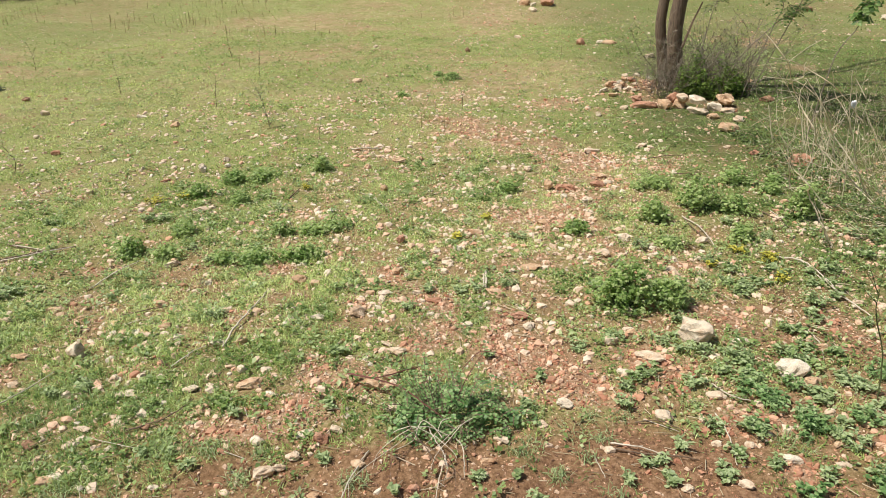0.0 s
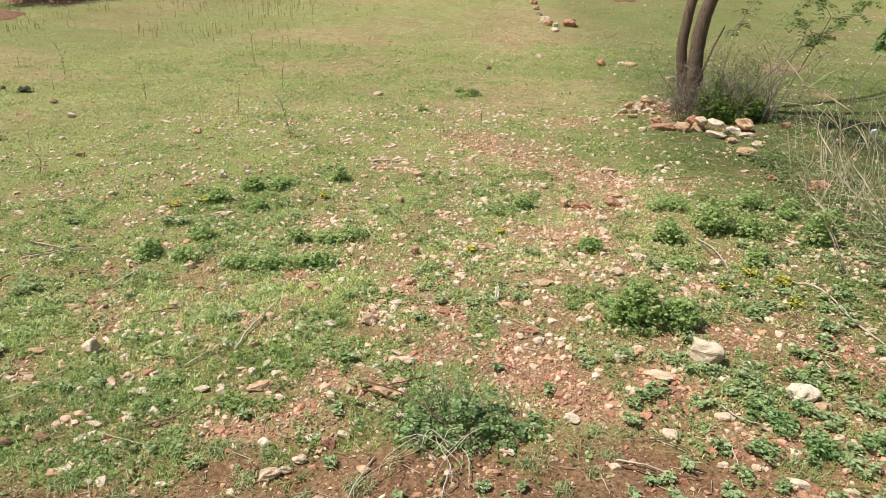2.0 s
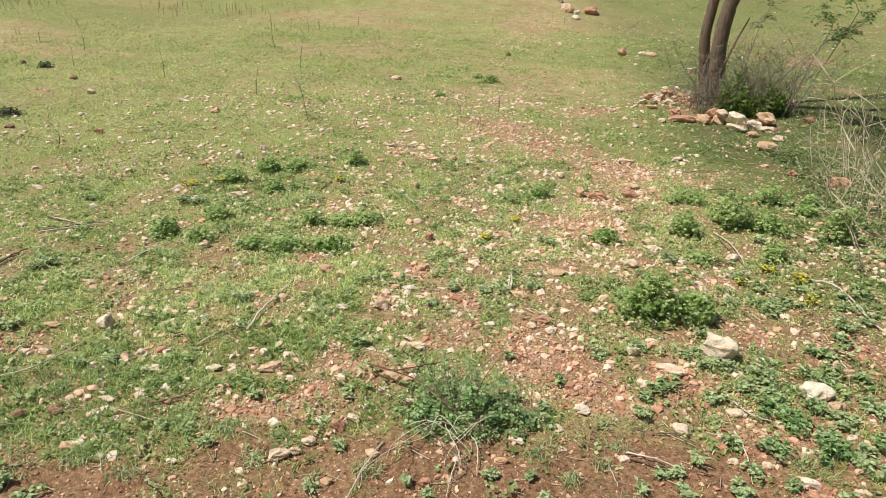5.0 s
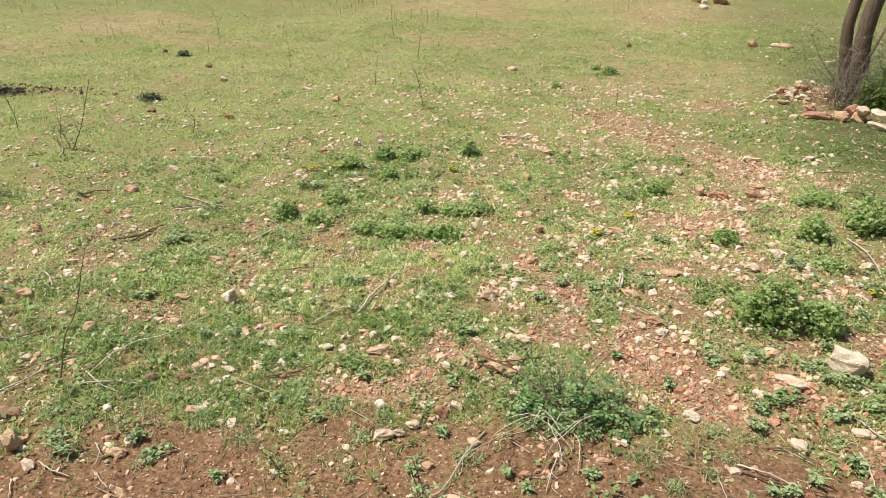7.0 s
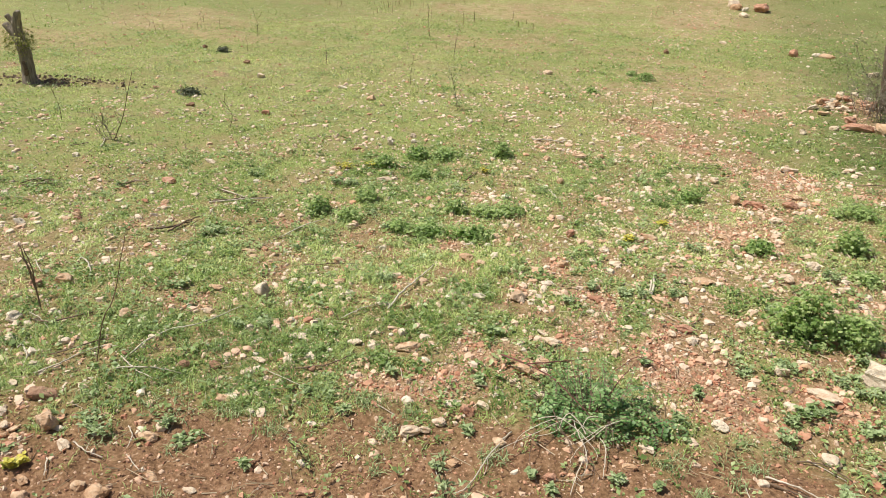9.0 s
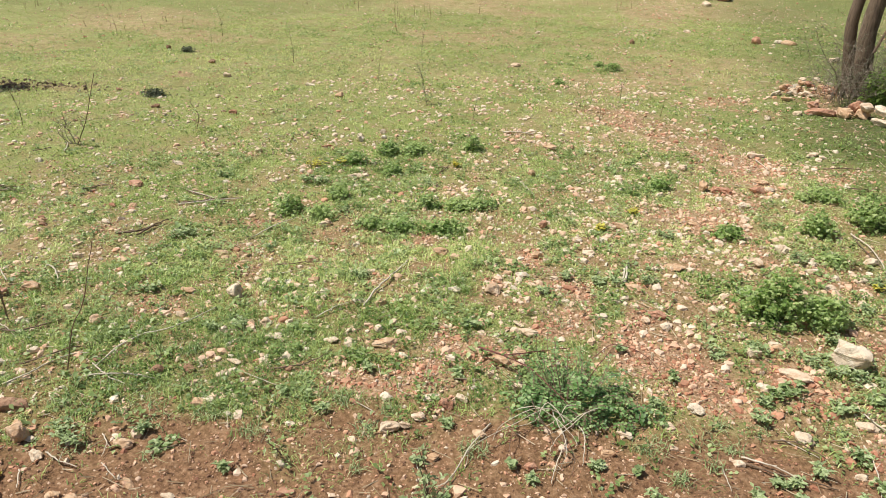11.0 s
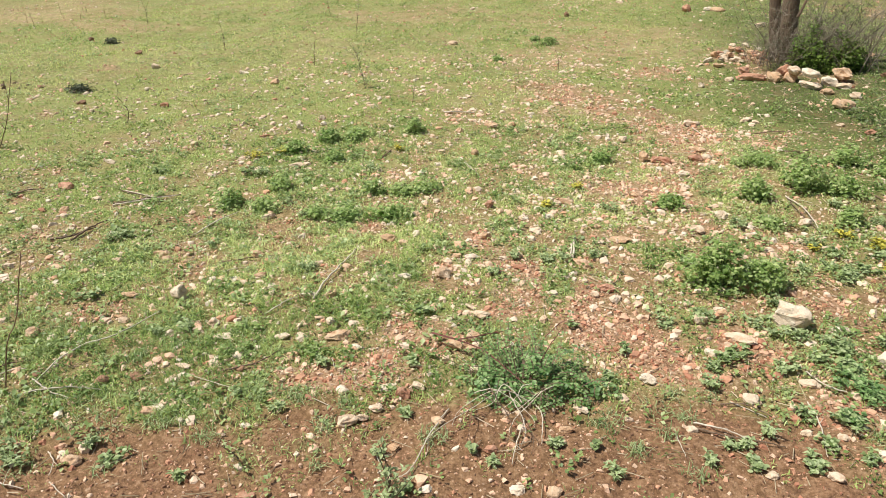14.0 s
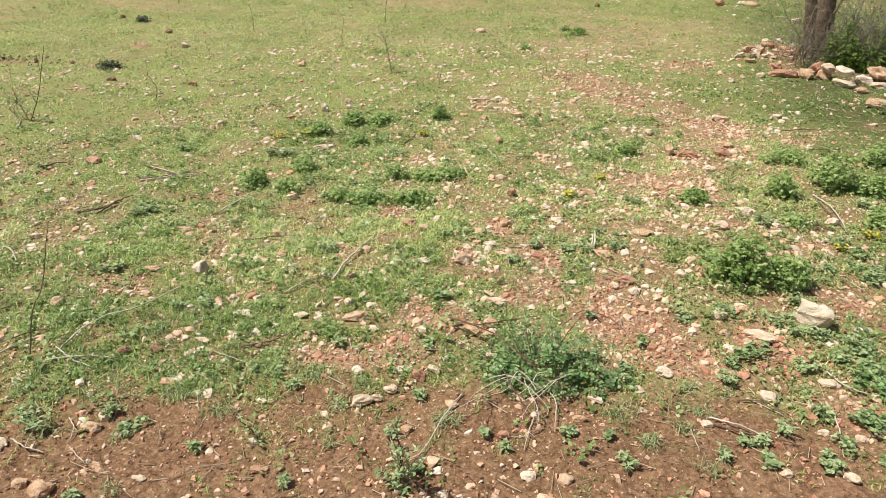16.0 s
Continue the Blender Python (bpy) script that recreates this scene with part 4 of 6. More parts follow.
    for k in range(5200):
        p = Vector((lie(-0.45, 0.8), lie(-1.1, 0.9), 0.0))
        if fbm(np.array(p.x), np.array(p.y), 4.0, 2, 5) < 0.44:
            continue
        p.z = abs(random.gauss(0, 0.06)) + 0.004
        under.leaf(p, Vector((lie(-1, 1), lie(-1, 1), lie(-0.2, 0.7))), Vector((lie(-0.5, 0.5), lie(-0.5, 0.5), 1)), lie(0.018, 0.038), lie(0.010, 0.020))
    part("undergrowth", under, leaf_material("undergrowth_leaf", (0.06, 0.10, 0.028), (0.13, 0.19, 0.055), (0.28, 0.35, 0.13), clear=0.3), ob, "low green leaves among the dead canes")
    litter = Geo()
    for k in range(200):
        p = Vector((lie(-0.5, 0.6), lie(-1.0, 0.5), lie(0.005, 0.05)))
        a = lie(0, 6.28)
        litter.tube([p, p + Vector((math.cos(a), math.sin(a), lie(-0.1, 0.15))) * lie(0.06, 0.22)], 0.0014, 0.0008, 3)
    tagged(part("cane_litter", litter, STRAW, ob), "fallen dry stalks on the soil", kind="stuff")


dry_bush()


def litter_scrap():
    """A scrap of white plastic caught in the canes."""
    g = Geo()
    for i in range(6):
        for j in range(5):
            g.v.append(Vector((i * 0.007 - 0.018, 0.010 * math.sin(i * 1.7 + j), j * 0.011 + 0.008 * math.cos(i * 2.1 + j * 1.3))))
    for i in range(5):
        for j in range(4):
            a = i * 5 + j
            g.f.append((a, a + 5, a + 6, a + 1))
    m, nodes, links, bsdf = shader("white_film")
    bsdf.inputs["Base Color"].default_value = (0.82, 0.83, 0.85, 1)
    bsdf.inputs["Roughness"].default_value = 0.25
    ob = new("plastic_scrap", g.mesh("plastic_scrap", m, True))
    ob.modifiers.new("thick", 'SOLIDIFY').thickness = 0.001
    ob.location = (2.56, 4.3, 0.40)
    tagged(ob, "crumpled scrap of white plastic caught in dry canes", "litter")


litter_scrap()


# ---- the lopped stump ----
def stump():
    ob = thing("tree_stump", -5.35, 5.3, "lopped grey tree stump with knobs and yellow-green sprouts", "stump", z=0.0)
    g = Geo()
    line = curve([(0.0, 0, -0.05), (0.0, 0, 0.06), (0.0, 0, 0.29), (-0.02, 0, 0.45), (0.0, 0, 0.60)], 6)
    base = len(g.v)
    g.tube(knotted(line, 0.004), 0.066, 0.040, 16, 0.06)
    for v in g.v[base:]:
        if v.z < 0.07:
            v.x, v.y = v.x * (1.25 - 3 * max(v.z, 0)), v.y * (1.25 - 3 * max(v.z, 0))
        if v.z > 0.55:
            v.z += 0.05 * math.sin(v.x * 60)
    part("trunk", g, DEAD_WOOD, ob, "cracked grey-brown trunk", True)
    for pts, r in ((((-0.02, 0, 0.42), (-0.08, -0.01, 0.48), (-0.125, -0.01, 0.53)), 0.036), (((-0.01, 0, 0.50), (-0.05, 0, 0.56), (-0.085, -0.01, 0.61)), 0.028), (((0.0, 0, 0.54), (0.035, 0, 0.60), (0.05, -0.01, 0.65)), 0.022)):
        part("lopped_knob", Geo().tube(curve(pts, 4), r, r * 0.85, 10, 0.08), DEAD_WOOD, ob, "dark lopped branch knob", True)
    hollow = Geo().tube(curve([(0.035, -0.070, 0.10), (0.045, -0.072, 0.16), (0.030, -0.066, 0.22)], 3), 0.020, 0.012, 8, 0.2)
    part("hollow", hollow, DARK_TWIG, ob, "dark rotten hollow", True)
    leaves = Geo()
    for k in range(650):
        a, z = lie(0, 6.28), random.gauss(0.385, 0.055)
        r = lie(0.05, 0.125)
        p = Vector((math.cos(a) * r - 0.03, math.sin(a) * r, z))
        leaves.leaf(p, Vector((math.cos(a), math.sin(a), lie(-1, 0.4))), Vector((lie(-0.5, 0.5), lie(-0.5, 0.5), 1)), lie(0.018, 0.034), lie(0.010, 0.017))
    part("sprout_foliage", leaves, leaf_material("sprout_leaf", (0.13, 0.16, 0.03), (0.28, 0.29, 0.07), (0.46, 0.42, 0.13)), ob, "yellow-green sprouts round the trunk")


stump()


# ---- loose stones ----
def stone_mesh(k):
    """A blocky, weathered lump of about one metre across."""
    rnd = random.Random(100 + k)
    bm = bmesh.new()
    power = rnd.uniform(2.2, 4.2)
    count = rnd.randint(14, 20)
    for i in range(count):
        z, a = 1 - 2 * (i + 0.5) / count, 2.39996 * i + k
        d = (Vector((math.cos(a) * math.sqrt(1 - z * z), math.sin(a) * math.sqrt(1 - z * z), z)) + Vector((rnd.gauss(0, 0.2), rnd.gauss(0, 0.2), rnd.gauss(0, 0.2)))).normalized()
        bm.verts.new(d * (0.5 * rnd.uniform(0.84, 1.08) / (abs(d.x) ** power + abs(d.y) ** power + abs(d.z) ** power) ** (1 / power)))
    bmesh.ops.convex_hull(bm, input=bm.verts)
    bmesh.ops.delete(bm, geom=[v for v in bm.verts if not v.link_faces], context='VERTS')
    bmesh.ops.bevel(bm, geom=bm.edges[:], offset=0.05, segments=2, affect='EDGES', profile=0.6)
    bmesh.ops.triangulate(bm, faces=bm.faces[:])
    bmesh.ops.subdivide_edges(bm, edges=[e for e in bm.edges if e.calc_length() > 0.16], cuts=1)
    bmesh.ops.triangulate(bm, faces=bm.faces[:])
    for v in bm.verts:
        v.co += v.co.normalized() * (0.15 * noise.noise(v.co * 2.6 + Vector((k * 7, 0, 0))) + 0.08 * noise.noise(v.co * 8 + Vector((0, k * 3, 0))))
    lo = [min(v.co[a] for v in bm.verts) for a in range(3)]
    hi = [max(v.co[a] for v in bm.verts) for a in range(3)]
    for v in bm.verts:
        v.co = Vector([(v.co[a] - lo[a]) / (hi[a] - lo[a]) - 0.5 for a in range(3)])
    bmesh.ops.recalc_face_normals(bm, faces=bm.faces[:])
    me = bpy.data.meshes.new("stone")
    bm.to_mesh(me)
    bm.free()
    me.materials.append(STONE["o"])
    me.shade_smooth()
    me.set_sharp_from_angle(angle=radians(24))
    return me


STONE_MESHES = [stone_mesh(k) for k in range(26)]
STONE_WORDS = {"w": "chalky white", "p": "cream-coloured", "o": "ochre-tan", "r": "rusty red", "b": "dark brown", "g": "pale grey"}


def stone(x, y, sx, sy, sz, tone, raised=0.0):
    ob = new("stone", random.choice(STONE_MESHES))
    ob.material_slots[0].link = 'OBJECT'
    ob.material_slots[0].material = STONE[tone]
    ob.matrix_basis = pose(x, y, z_at(x, y) + sz * 0.30 + raised, lie(-14, 14), lie(-14, 14), lie(-30, 30)) @ Matrix.Diagonal((sx, sy, sz, 1))
    size = "fist-sized" if sx > 0.07 else "small"
    where = "stacked on others at the tree" if raised else "lying on the pasture"
    tagged(ob, f"{size} angular {STONE_WORDS[tone]} stone {where}", "stone", "loose stones on the pasture")


stone(-2.339, 2.226, 0.082, 0.061, 0.047, "o")
stone(-2.432, 2.157, 0.054, 0.054, 0.042, "r")
stone(-1.668, 2.358, 0.075, 0.037, 0.029, "o")
stone(-1.444, 2.365, 0.064, 0.062, 0.070, "p")
stone(-1.891, 2.043, 0.05, 0.054, 0.042, "o")
stone(-1.618, 2.193, 0.041, 0.02, 0.015, "o")
stone(-1.587, 2.168, 0.051, 0.029, 0.023, "p")
stone(-2.3, 1.891, 0.059, 0.063, 0.049, "w")
stone(-1.22, 2.179, 0.039, 0.042, 0.033, "p")
stone(-1.262, 2.138, 0.049, 0.028, 0.022, "p")
stone(-1.147, 2.102, 0.077, 0.038, 0.017, "p")
stone(-0.92, 2.119, 0.071, 0.035, 0.02, "p")
stone(-1.153, 2.543, 0.055, 0.037, 0.029, "o")
stone(-0.923, 2.645, 0.044, 0.032, 0.025, "p")
stone(-0.704, 2.132, 0.098, 0.052, 0.04, "o")
stone(-0.617, 2.072, 0.059, 0.034, 0.026, "w")
stone(-0.854, 2.012, 0.082, 0.041, 0.02, "o")
stone(-1.218, 1.914, 0.059, 0.029, 0.016, "p")
stone(-1.016, 1.926, 0.049, 0.025, 0.019, "b")
stone(-1.36, 1.837, 0.054, 0.033, 0.026, "b")
stone(-1.466, 1.802, 0.054, 0.038, 0.029, "b")
stone(-1.719, 1.813, 0.037, 0.031, 0.024, "b")
stone(-1.221, 1.669, 0.058, 0.038, 0.03, "o")
stone(-1.109, 1.652, 0.037, 0.019, 0.014, "w")
stone(-1.131, 1.738, 0.038, 0.019, 0.009, "p")
stone(-0.886, 1.652, 0.036, 0.022, 0.017, "w")
stone(-1.361, 1.444, 0.07, 0.039, 0.03, "o")
stone(-1.397, 1.465, 0.039, 0.018, 0.014, "p")
stone(-1.244, 1.297, 0.058, 0.029, 0.013, "o")
stone(-0.841, 1.477, 0.041, 0.021, 0.009, "w")
stone(-0.612, 1.835, 0.046, 0.034, 0.026, "p")
stone(-0.709, 1.79, 0.042, 0.023, 0.017, "r")
stone(-0.559, 1.695, 0.067, 0.049, 0.038, "p")
stone(-0.507, 1.712, 0.059, 0.032, 0.025, "p")
stone(-0.778, 1.369, 0.06, 0.03, 0.014, "r")
stone(-1.656, 1.467, 0.04, 0.019, 0.014, "b")
stone(-1.569, 1.501, 0.036, 0.018, 0.009, "o")
stone(-1.734, 1.598, 0.043, 0.021, 0.01, "p")
stone(-0.799, 2.402, 0.056, 0.034, 0.026, "o")
stone(-0.649, 2.512, 0.042, 0.03, 0.023, "w")
stone(-0.898, 2.413, 0.072, 0.036, 0.016, "w")
stone(-0.799, 2.248, 0.054, 0.027, 0.012, "o")
stone(-1.883, 2.51, 0.051, 0.026, 0.016, "w")
stone(-1.882, 2.644, 0.059, 0.03, 0.023, "p")
stone(-1.663, 2.694, 0.047, 0.03, 0.023, "o")
stone(-1.243, 2.742, 0.064, 0.04, 0.031, "o")
stone(-1.363, 2.515, 0.039, 0.027, 0.021, "w")
stone(-1.187, 2.897, 0.06, 0.036, 0.028, "r")
stone(-0.96, 2.782, 0.046, 0.028, 0.022, "p")
stone(-0.653, 2.893, 0.081, 0.063, 0.049, "o")
stone(-0.575, 2.86, 0.051, 0.04, 0.031, "o")
stone(-0.293, 2.863, 0.106, 0.053, 0.024, "o")
stone(-0.205, 2.961, 0.051, 0.051, 0.04, "o")
stone(-0.248, 2.75, 0.07, 0.037, 0.029, "w")
stone(-0.109, 2.757, 0.048, 0.026, 0.02, "p")
stone(-0.519, 2.558, 0.057, 0.035, 0.027, "w")
stone(-0.352, 2.586, 0.078, 0.06, 0.047, "p")
stone(-0.031, 2.683, 0.068, 0.036, 0.028, "r")
stone(0.237, 2.744, 0.094, 0.046, 0.036, "o")
stone(-0.047, 2.577, 0.036, 0.024, 0.019, "w")
stone(0.417, 2.974, 0.11, 0.055, 0.027, "o")
stone(0.327, 2.94, 0.044, 0.027, 0.021, "p")
stone(0.323, 2.545, 0.078, 0.047, 0.036, "r")
stone(0.276, 2.497, 0.039, 0.032, 0.025, "p")
stone(0.349, 2.459, 0.043, 0.041, 0.032, "w")
stone(-0.175, 2.305, 0.08, 0.044, 0.034, "p")
stone(-0.219, 2.36, 0.058, 0.029, 0.013, "p")
stone(-0.192, 2.15, 0.058, 0.054, 0.042, "o")
stone(-0.253, 2.098, 0.089, 0.049, 0.038, "o")
stone(-0.195, 2.079, 0.057, 0.036, 0.028, "o")
stone(-0.399, 1.833, 0.053, 0.052, 0.04, "r")
stone(-0.46, 1.867, 0.071, 0.036, 0.016, "p")
stone(-0.353, 1.871, 0.05, 0.026, 0.02, "p")
stone(0.42, 1.979, 0.06, 0.04, 0.031, "w")
stone(0.663, 2.357, 0.063, 0.042, 0.033, "p")
stone(0.657, 2.251, 0.039, 0.028, 0.022, "o")
stone(0.754, 2.411, 0.05, 0.035, 0.027, "o")
stone(0.635, 2.468, 0.042, 0.022, 0.017, "p")
stone(0.185, 1.802, 0.057, 0.027, 0.021, "p")
stone(0.136, 1.712, 0.048, 0.03, 0.023, "o")
stone(-0.091, 1.602, 0.047, 0.032, 0.025, "r")
stone(0.883, 2.148, 0.041, 0.023, 0.018, "o")
stone(0.797, 3.111, 0.061, 0.051, 0.039, "p")
stone(0.943, 3.305, 0.064, 0.054, 0.042, "w")
stone(0.996, 3.224, 0.068, 0.041, 0.031, "w")
stone(1.058, 3.213, 0.045, 0.035, 0.027, "p")
stone(1.044, 3.125, 0.066, 0.033, 0.015, "w")
stone(1.086, 2.983, 0.053, 0.027, 0.021, "p")
stone(0.881, 2.606, 0.062, 0.031, 0.019, "r")
stone(-4.762, 7.267, 0.056, 0.059, 0.058, "b")
stone(-3.886, 6.651, 0.076, 0.063, 0.049, "b")
stone(-3.469, 6.166, 0.083, 0.058, 0.045, "p")
stone(-3.196, 5.473, 0.053, 0.051, 0.039, "w")
stone(-4.148, 5.459, 0.055, 0.04, 0.031, "b")
stone(-2.585, 6.077, 0.102, 0.051, 0.029, "w")
stone(-5.154, 5.192, 0.055, 0.041, 0.032, "w")
stone(-3.539, 5.068, 0.071, 0.048, 0.038, "b")
stone(-3.332, 4.868, 0.049, 0.035, 0.027, "p")
stone(-2.809, 5.005, 0.069, 0.057, 0.044, "r")
stone(-1.585, 4.522, 0.043, 0.045, 0.056, "w")
stone(-2.61, 3.861, 0.08, 0.04, 0.026, "w")
stone(-2.577, 4.057, 0.066, 0.033, 0.019, "w")
stone(-2.495, 4.242, 0.06, 0.029, 0.022, "w")
stone(-2.188, 4.161, 0.05, 0.046, 0.036, "p")
stone(-2.656, 3.461, 0.104, 0.057, 0.044, "r")
stone(-1.764, 4.346, 0.093, 0.046, 0.025, "r")
stone(-1.447, 4.614, 0.044, 0.039, 0.03, "w")
stone(-2.173, 5.711, 0.075, 0.063, 0.049, "o")
stone(-2.393, 3.337, 0.057, 0.031, 0.024, "p")
stone(-1.867, 3.683, 0.06, 0.032, 0.025, "w")
stone(-2.597, 3.148, 0.062, 0.03, 0.023, "r")
stone(-2.452, 3.123, 0.055, 0.027, 0.014, "r")
stone(-2.479, 2.927, 0.059, 0.028, 0.021, "w")
stone(-2.786, 2.833, 0.046, 0.028, 0.022, "b")
stone(-3.032, 2.698, 0.071, 0.048, 0.037, "g")
stone(-2.068, 2.93, 0.058, 0.029, 0.013, "w")
stone(-1.399, 3.849, 0.098, 0.049, 0.038, "p")
stone(-1.326, 3.137, 0.077, 0.04, 0.031, "p")
stone(-1.72, 2.742, 0.09, 0.045, 0.023, "o")
stone(-2.124, 2.554, 0.07, 0.035, 0.02, "o")
stone(-0.995, 3.331, 0.072, 0.036, 0.016, "p")
stone(-0.846, 2.966, 0.06, 0.03, 0.023, "o")
stone(-0.822, 7.191, 0.111, 0.061, 0.047, "p")
stone(1.035, 9.459, 0.105, 0.059, 0.046, "p")
stone(1.739, 8.821, 0.11, 0.125, 0.097, "r")
stone(1.995, 8.92, 0.097, 0.072, 0.056, "w")
stone(2.106, 8.886, 0.179, 0.09, 0.051, "o")
stone(0.571, 6.36, 0.074, 0.038, 0.029, "p")
stone(1.518, 6.484, 0.135, 0.063, 0.049, "w")
stone(1.315, 5.703, 0.065, 0.068, 0.062, "p")
stone(0.663, 5.103, 0.069, 0.035, 0.021, "w")
stone(0.381, 4.984, 0.051, 0.029, 0.022, "p")
stone(0.873, 5.172, 0.052, 0.03, 0.023, "w")
stone(1.082, 4.836, 0.146, 0.073, 0.033, "p")
stone(1.441, 4.89, 0.072, 0.036, 0.028, "p")
stone(-0.274, 4.626, 0.091, 0.064, 0.05, "o")
stone(-0.138, 4.675, 0.05, 0.046, 0.036, "o")
stone(-0.479, 4.479, 0.049, 0.054, 0.042, "o")
stone(0.12, 4.442, 0.047, 0.026, 0.02, "w")
stone(0.191, 4.357, 0.054, 0.034, 0.026, "p")
stone(0.579, 4.432, 0.054, 0.056, 0.057, "p")
stone(-0.2, 3.845, 0.063, 0.03, 0.023, "p")
stone(0.667, 4.086, 0.057, 0.06, 0.074, "o")
stone(0.786, 4.055, 0.084, 0.053, 0.041, "r")
stone(1.011, 4.267, 0.109, 0.054, 0.034, "o")
stone(1.039, 4.128, 0.084, 0.046, 0.035, "p")
stone(0.863, 3.856, 0.073, 0.043, 0.033, "p")
stone(-0.202, 3.321, 0.056, 0.064, 0.05, "r")
stone(0.185, 3.368, 0.086, 0.044, 0.034, "o")
stone(0.555, 3.535, 0.069, 0.039, 0.03, "o")
stone(-0.023, 3.172, 0.042, 0.024, 0.019, "w")
stone(0.031, 3.044, 0.063, 0.046, 0.036, "p")
stone(1.005, 2.381, 0.140, 0.106, 0.112, "w")
stone(1.158, 2.336, 0.081, 0.036, 0.028, "w")
stone(0.782, 2.246, 0.129, 0.065, 0.03, "p")
stone(0.667, 2.156, 0.058, 0.037, 0.029, "w")
stone(1.273, 2.143, 0.107, 0.093, 0.072, "w")
stone(1.323, 2.078, 0.065, 0.053, 0.041, "o")
stone(1.463, 2.302, 0.094, 0.045, 0.035, "o")
stone(1.564, 2.287, 0.07, 0.032, 0.025, "b")
stone(0.955, 2.014, 0.072, 0.039, 0.031, "p")
stone(0.741, 1.908, 0.069, 0.052, 0.04, "p")
stone(0.75, 2.437, 0.049, 0.024, 0.018, "p")
stone(0.872, 1.78, 0.039, 0.025, 0.019, "p")
stone(1.077, 1.693, 0.06, 0.034, 0.026, "w")
stone(1.223, 1.669, 0.055, 0.028, 0.012, "p")
stone(1.128, 2.073, 0.039, 0.024, 0.019, "p")
stone(1.296, 1.907, 0.045, 0.03, 0.024, "p")
stone(1.154, 1.816, 0.055, 0.025, 0.02, "r")
stone(1.108, 1.813, 0.039, 0.018, 0.014, "r")
stone(1.252, 1.76, 0.046, 0.025, 0.019, "o")
stone(1.78, 2.63, 0.042, 0.021, 0.016, "w")
stone(1.469, 4.919, 0.062, 0.04, 0.031, "p")
stone(1.51, 4.864, 0.052, 0.03, 0.023, "p")
for k in range(26):
    a, r = lie(0, 6.28), math.sqrt(lie(0, 1))
    w = lie(0.035, 0.085)
    stone(1.82 + math.cos(a) * r * 0.24, 6.62 + math.sin(a) * r * 0.30, w, w * 0.8, w * lie(0.5, 0.8), random.choice("ppogr"), 0.035 * (1 - r) + 0.001)
stone(2.18, 5.17, 0.172, 0.103, 0.082, "o")
stone(2.354, 5.43, 0.09, 0.077, 0.06, "p")
stone(2.022, 4.778, 0.06, 0.029, 0.023, "p")
stone(2.131, 4.591, 0.066, 0.056, 0.044, "r")
stone(2.342, 4.368, 0.158, 0.107, 0.083, "r")
stone(0.749, 4.077, 0.083, 0.057, 0.044, "r")
stone(0.97, 4.097, 0.113, 0.057, 0.044, "r")
stone(0.932, 3.304, 0.05, 0.052, 0.04, "w")
stone(0.987, 3.23, 0.055, 0.038, 0.029, "w")
stone(0.785, 3.12, 0.054, 0.049, 0.038, "p")
stone(1.055, 3.186, 0.043, 0.031, 0.024, "w")
stone(1.03, 3.11, 0.054, 0.03, 0.023, "w")
stone(1.331, 3.267, 0.068, 0.051, 0.04, "p")
stone(1.956, 3.742, 0.083, 0.038, 0.029, "o")
stone(1.075, 2.968, 0.057, 0.029, 0.014, "w")
stone(0.554, 3.53, 0.06, 0.041, 0.032, "o")
stone(0.85, 3.866, 0.065, 0.046, 0.036, "p")
stone(1.786, 12.031, 0.239, 0.246, 0.19, "r")
stone(2.047, 5.879, 0.126, 0.101, 0.069, "p", 0.07)
stone(2.141, 5.766, 0.168, 0.129, 0.076, "w", 0.07)
stone(2.03, 5.884, 0.117, 0.094, 0.086, "o")
stone(2.126, 5.711, 0.184, 0.138, 0.077, "w")
stone(2.294, 5.797, 0.125, 0.1, 0.095, "w")
stone(2.404, 5.871, 0.162, 0.129, 0.103, "o", 0.03)
stone(2.199, 5.561, 0.103, 0.083, 0.052, "o")
stone(2.391, 5.719, 0.167, 0.112, 0.06, "p")
stone(1.9, 5.871, 0.126, 0.101, 0.103, "o")
stone(1.993, 5.95, 0.112, 0.086, 0.103, "r", 0.04)
stone(1.735, 5.907, 0.238, 0.119, 0.07, "r")
stone(1.731, 6.123, 0.107, 0.077, 0.06, "r")
stone(1.557, 5.861, 0.072, 0.061, 0.047, "p")
stone(2.802, 5.989, 0.126, 0.076, 0.058, "b")
stone(2.908, 6.693, 0.15, 0.075, 0.039, "o")
stone(1.84, 6.835, 0.083, 0.058, 0.045, "p")
stone(1.963, 7.024, 0.073, 0.052, 0.041, "w")
stone(1.899, 6.495, 0.075, 0.05, 0.036, "o")
stone(1.77, 6.493, 0.10, 0.06, 0.040, "p")
stone(1.574, 6.306, 0.132, 0.066, 0.037, "o")
stone(1.726, 6.759, 0.07, 0.05, 0.039, "g")
stone(1.843, 7.035, 0.073, 0.045, 0.035, "p")
stone(1.935, 6.738, 0.07, 0.05, 0.039, "o")
stone(1.846, 6.639, 0.08, 0.049, 0.038, "p")
stone(2.051, 6.875, 0.083, 0.051, 0.04, "g")
stone(1.658, 6.501, 0.079, 0.048, 0.037, "p")
stone(2.36, 8.027, 0.123, 0.069, 0.054, "p")
stone(-1.834, 1.528, 0.112, 0.056, 0.044, "b")
stone(-1.918, 1.415, 0.071, 0.047, 0.036, "p")
stone(-1.973, 1.362, 0.07, 0.035, 0.016, "o")
stone(-1.883, 1.292, 0.072, 0.036, 0.017, "p")
stone(-1.704, 1.398, 0.061, 0.064, 0.079, "o")
stone(-1.592, 1.339, 0.059, 0.036, 0.028, "p")
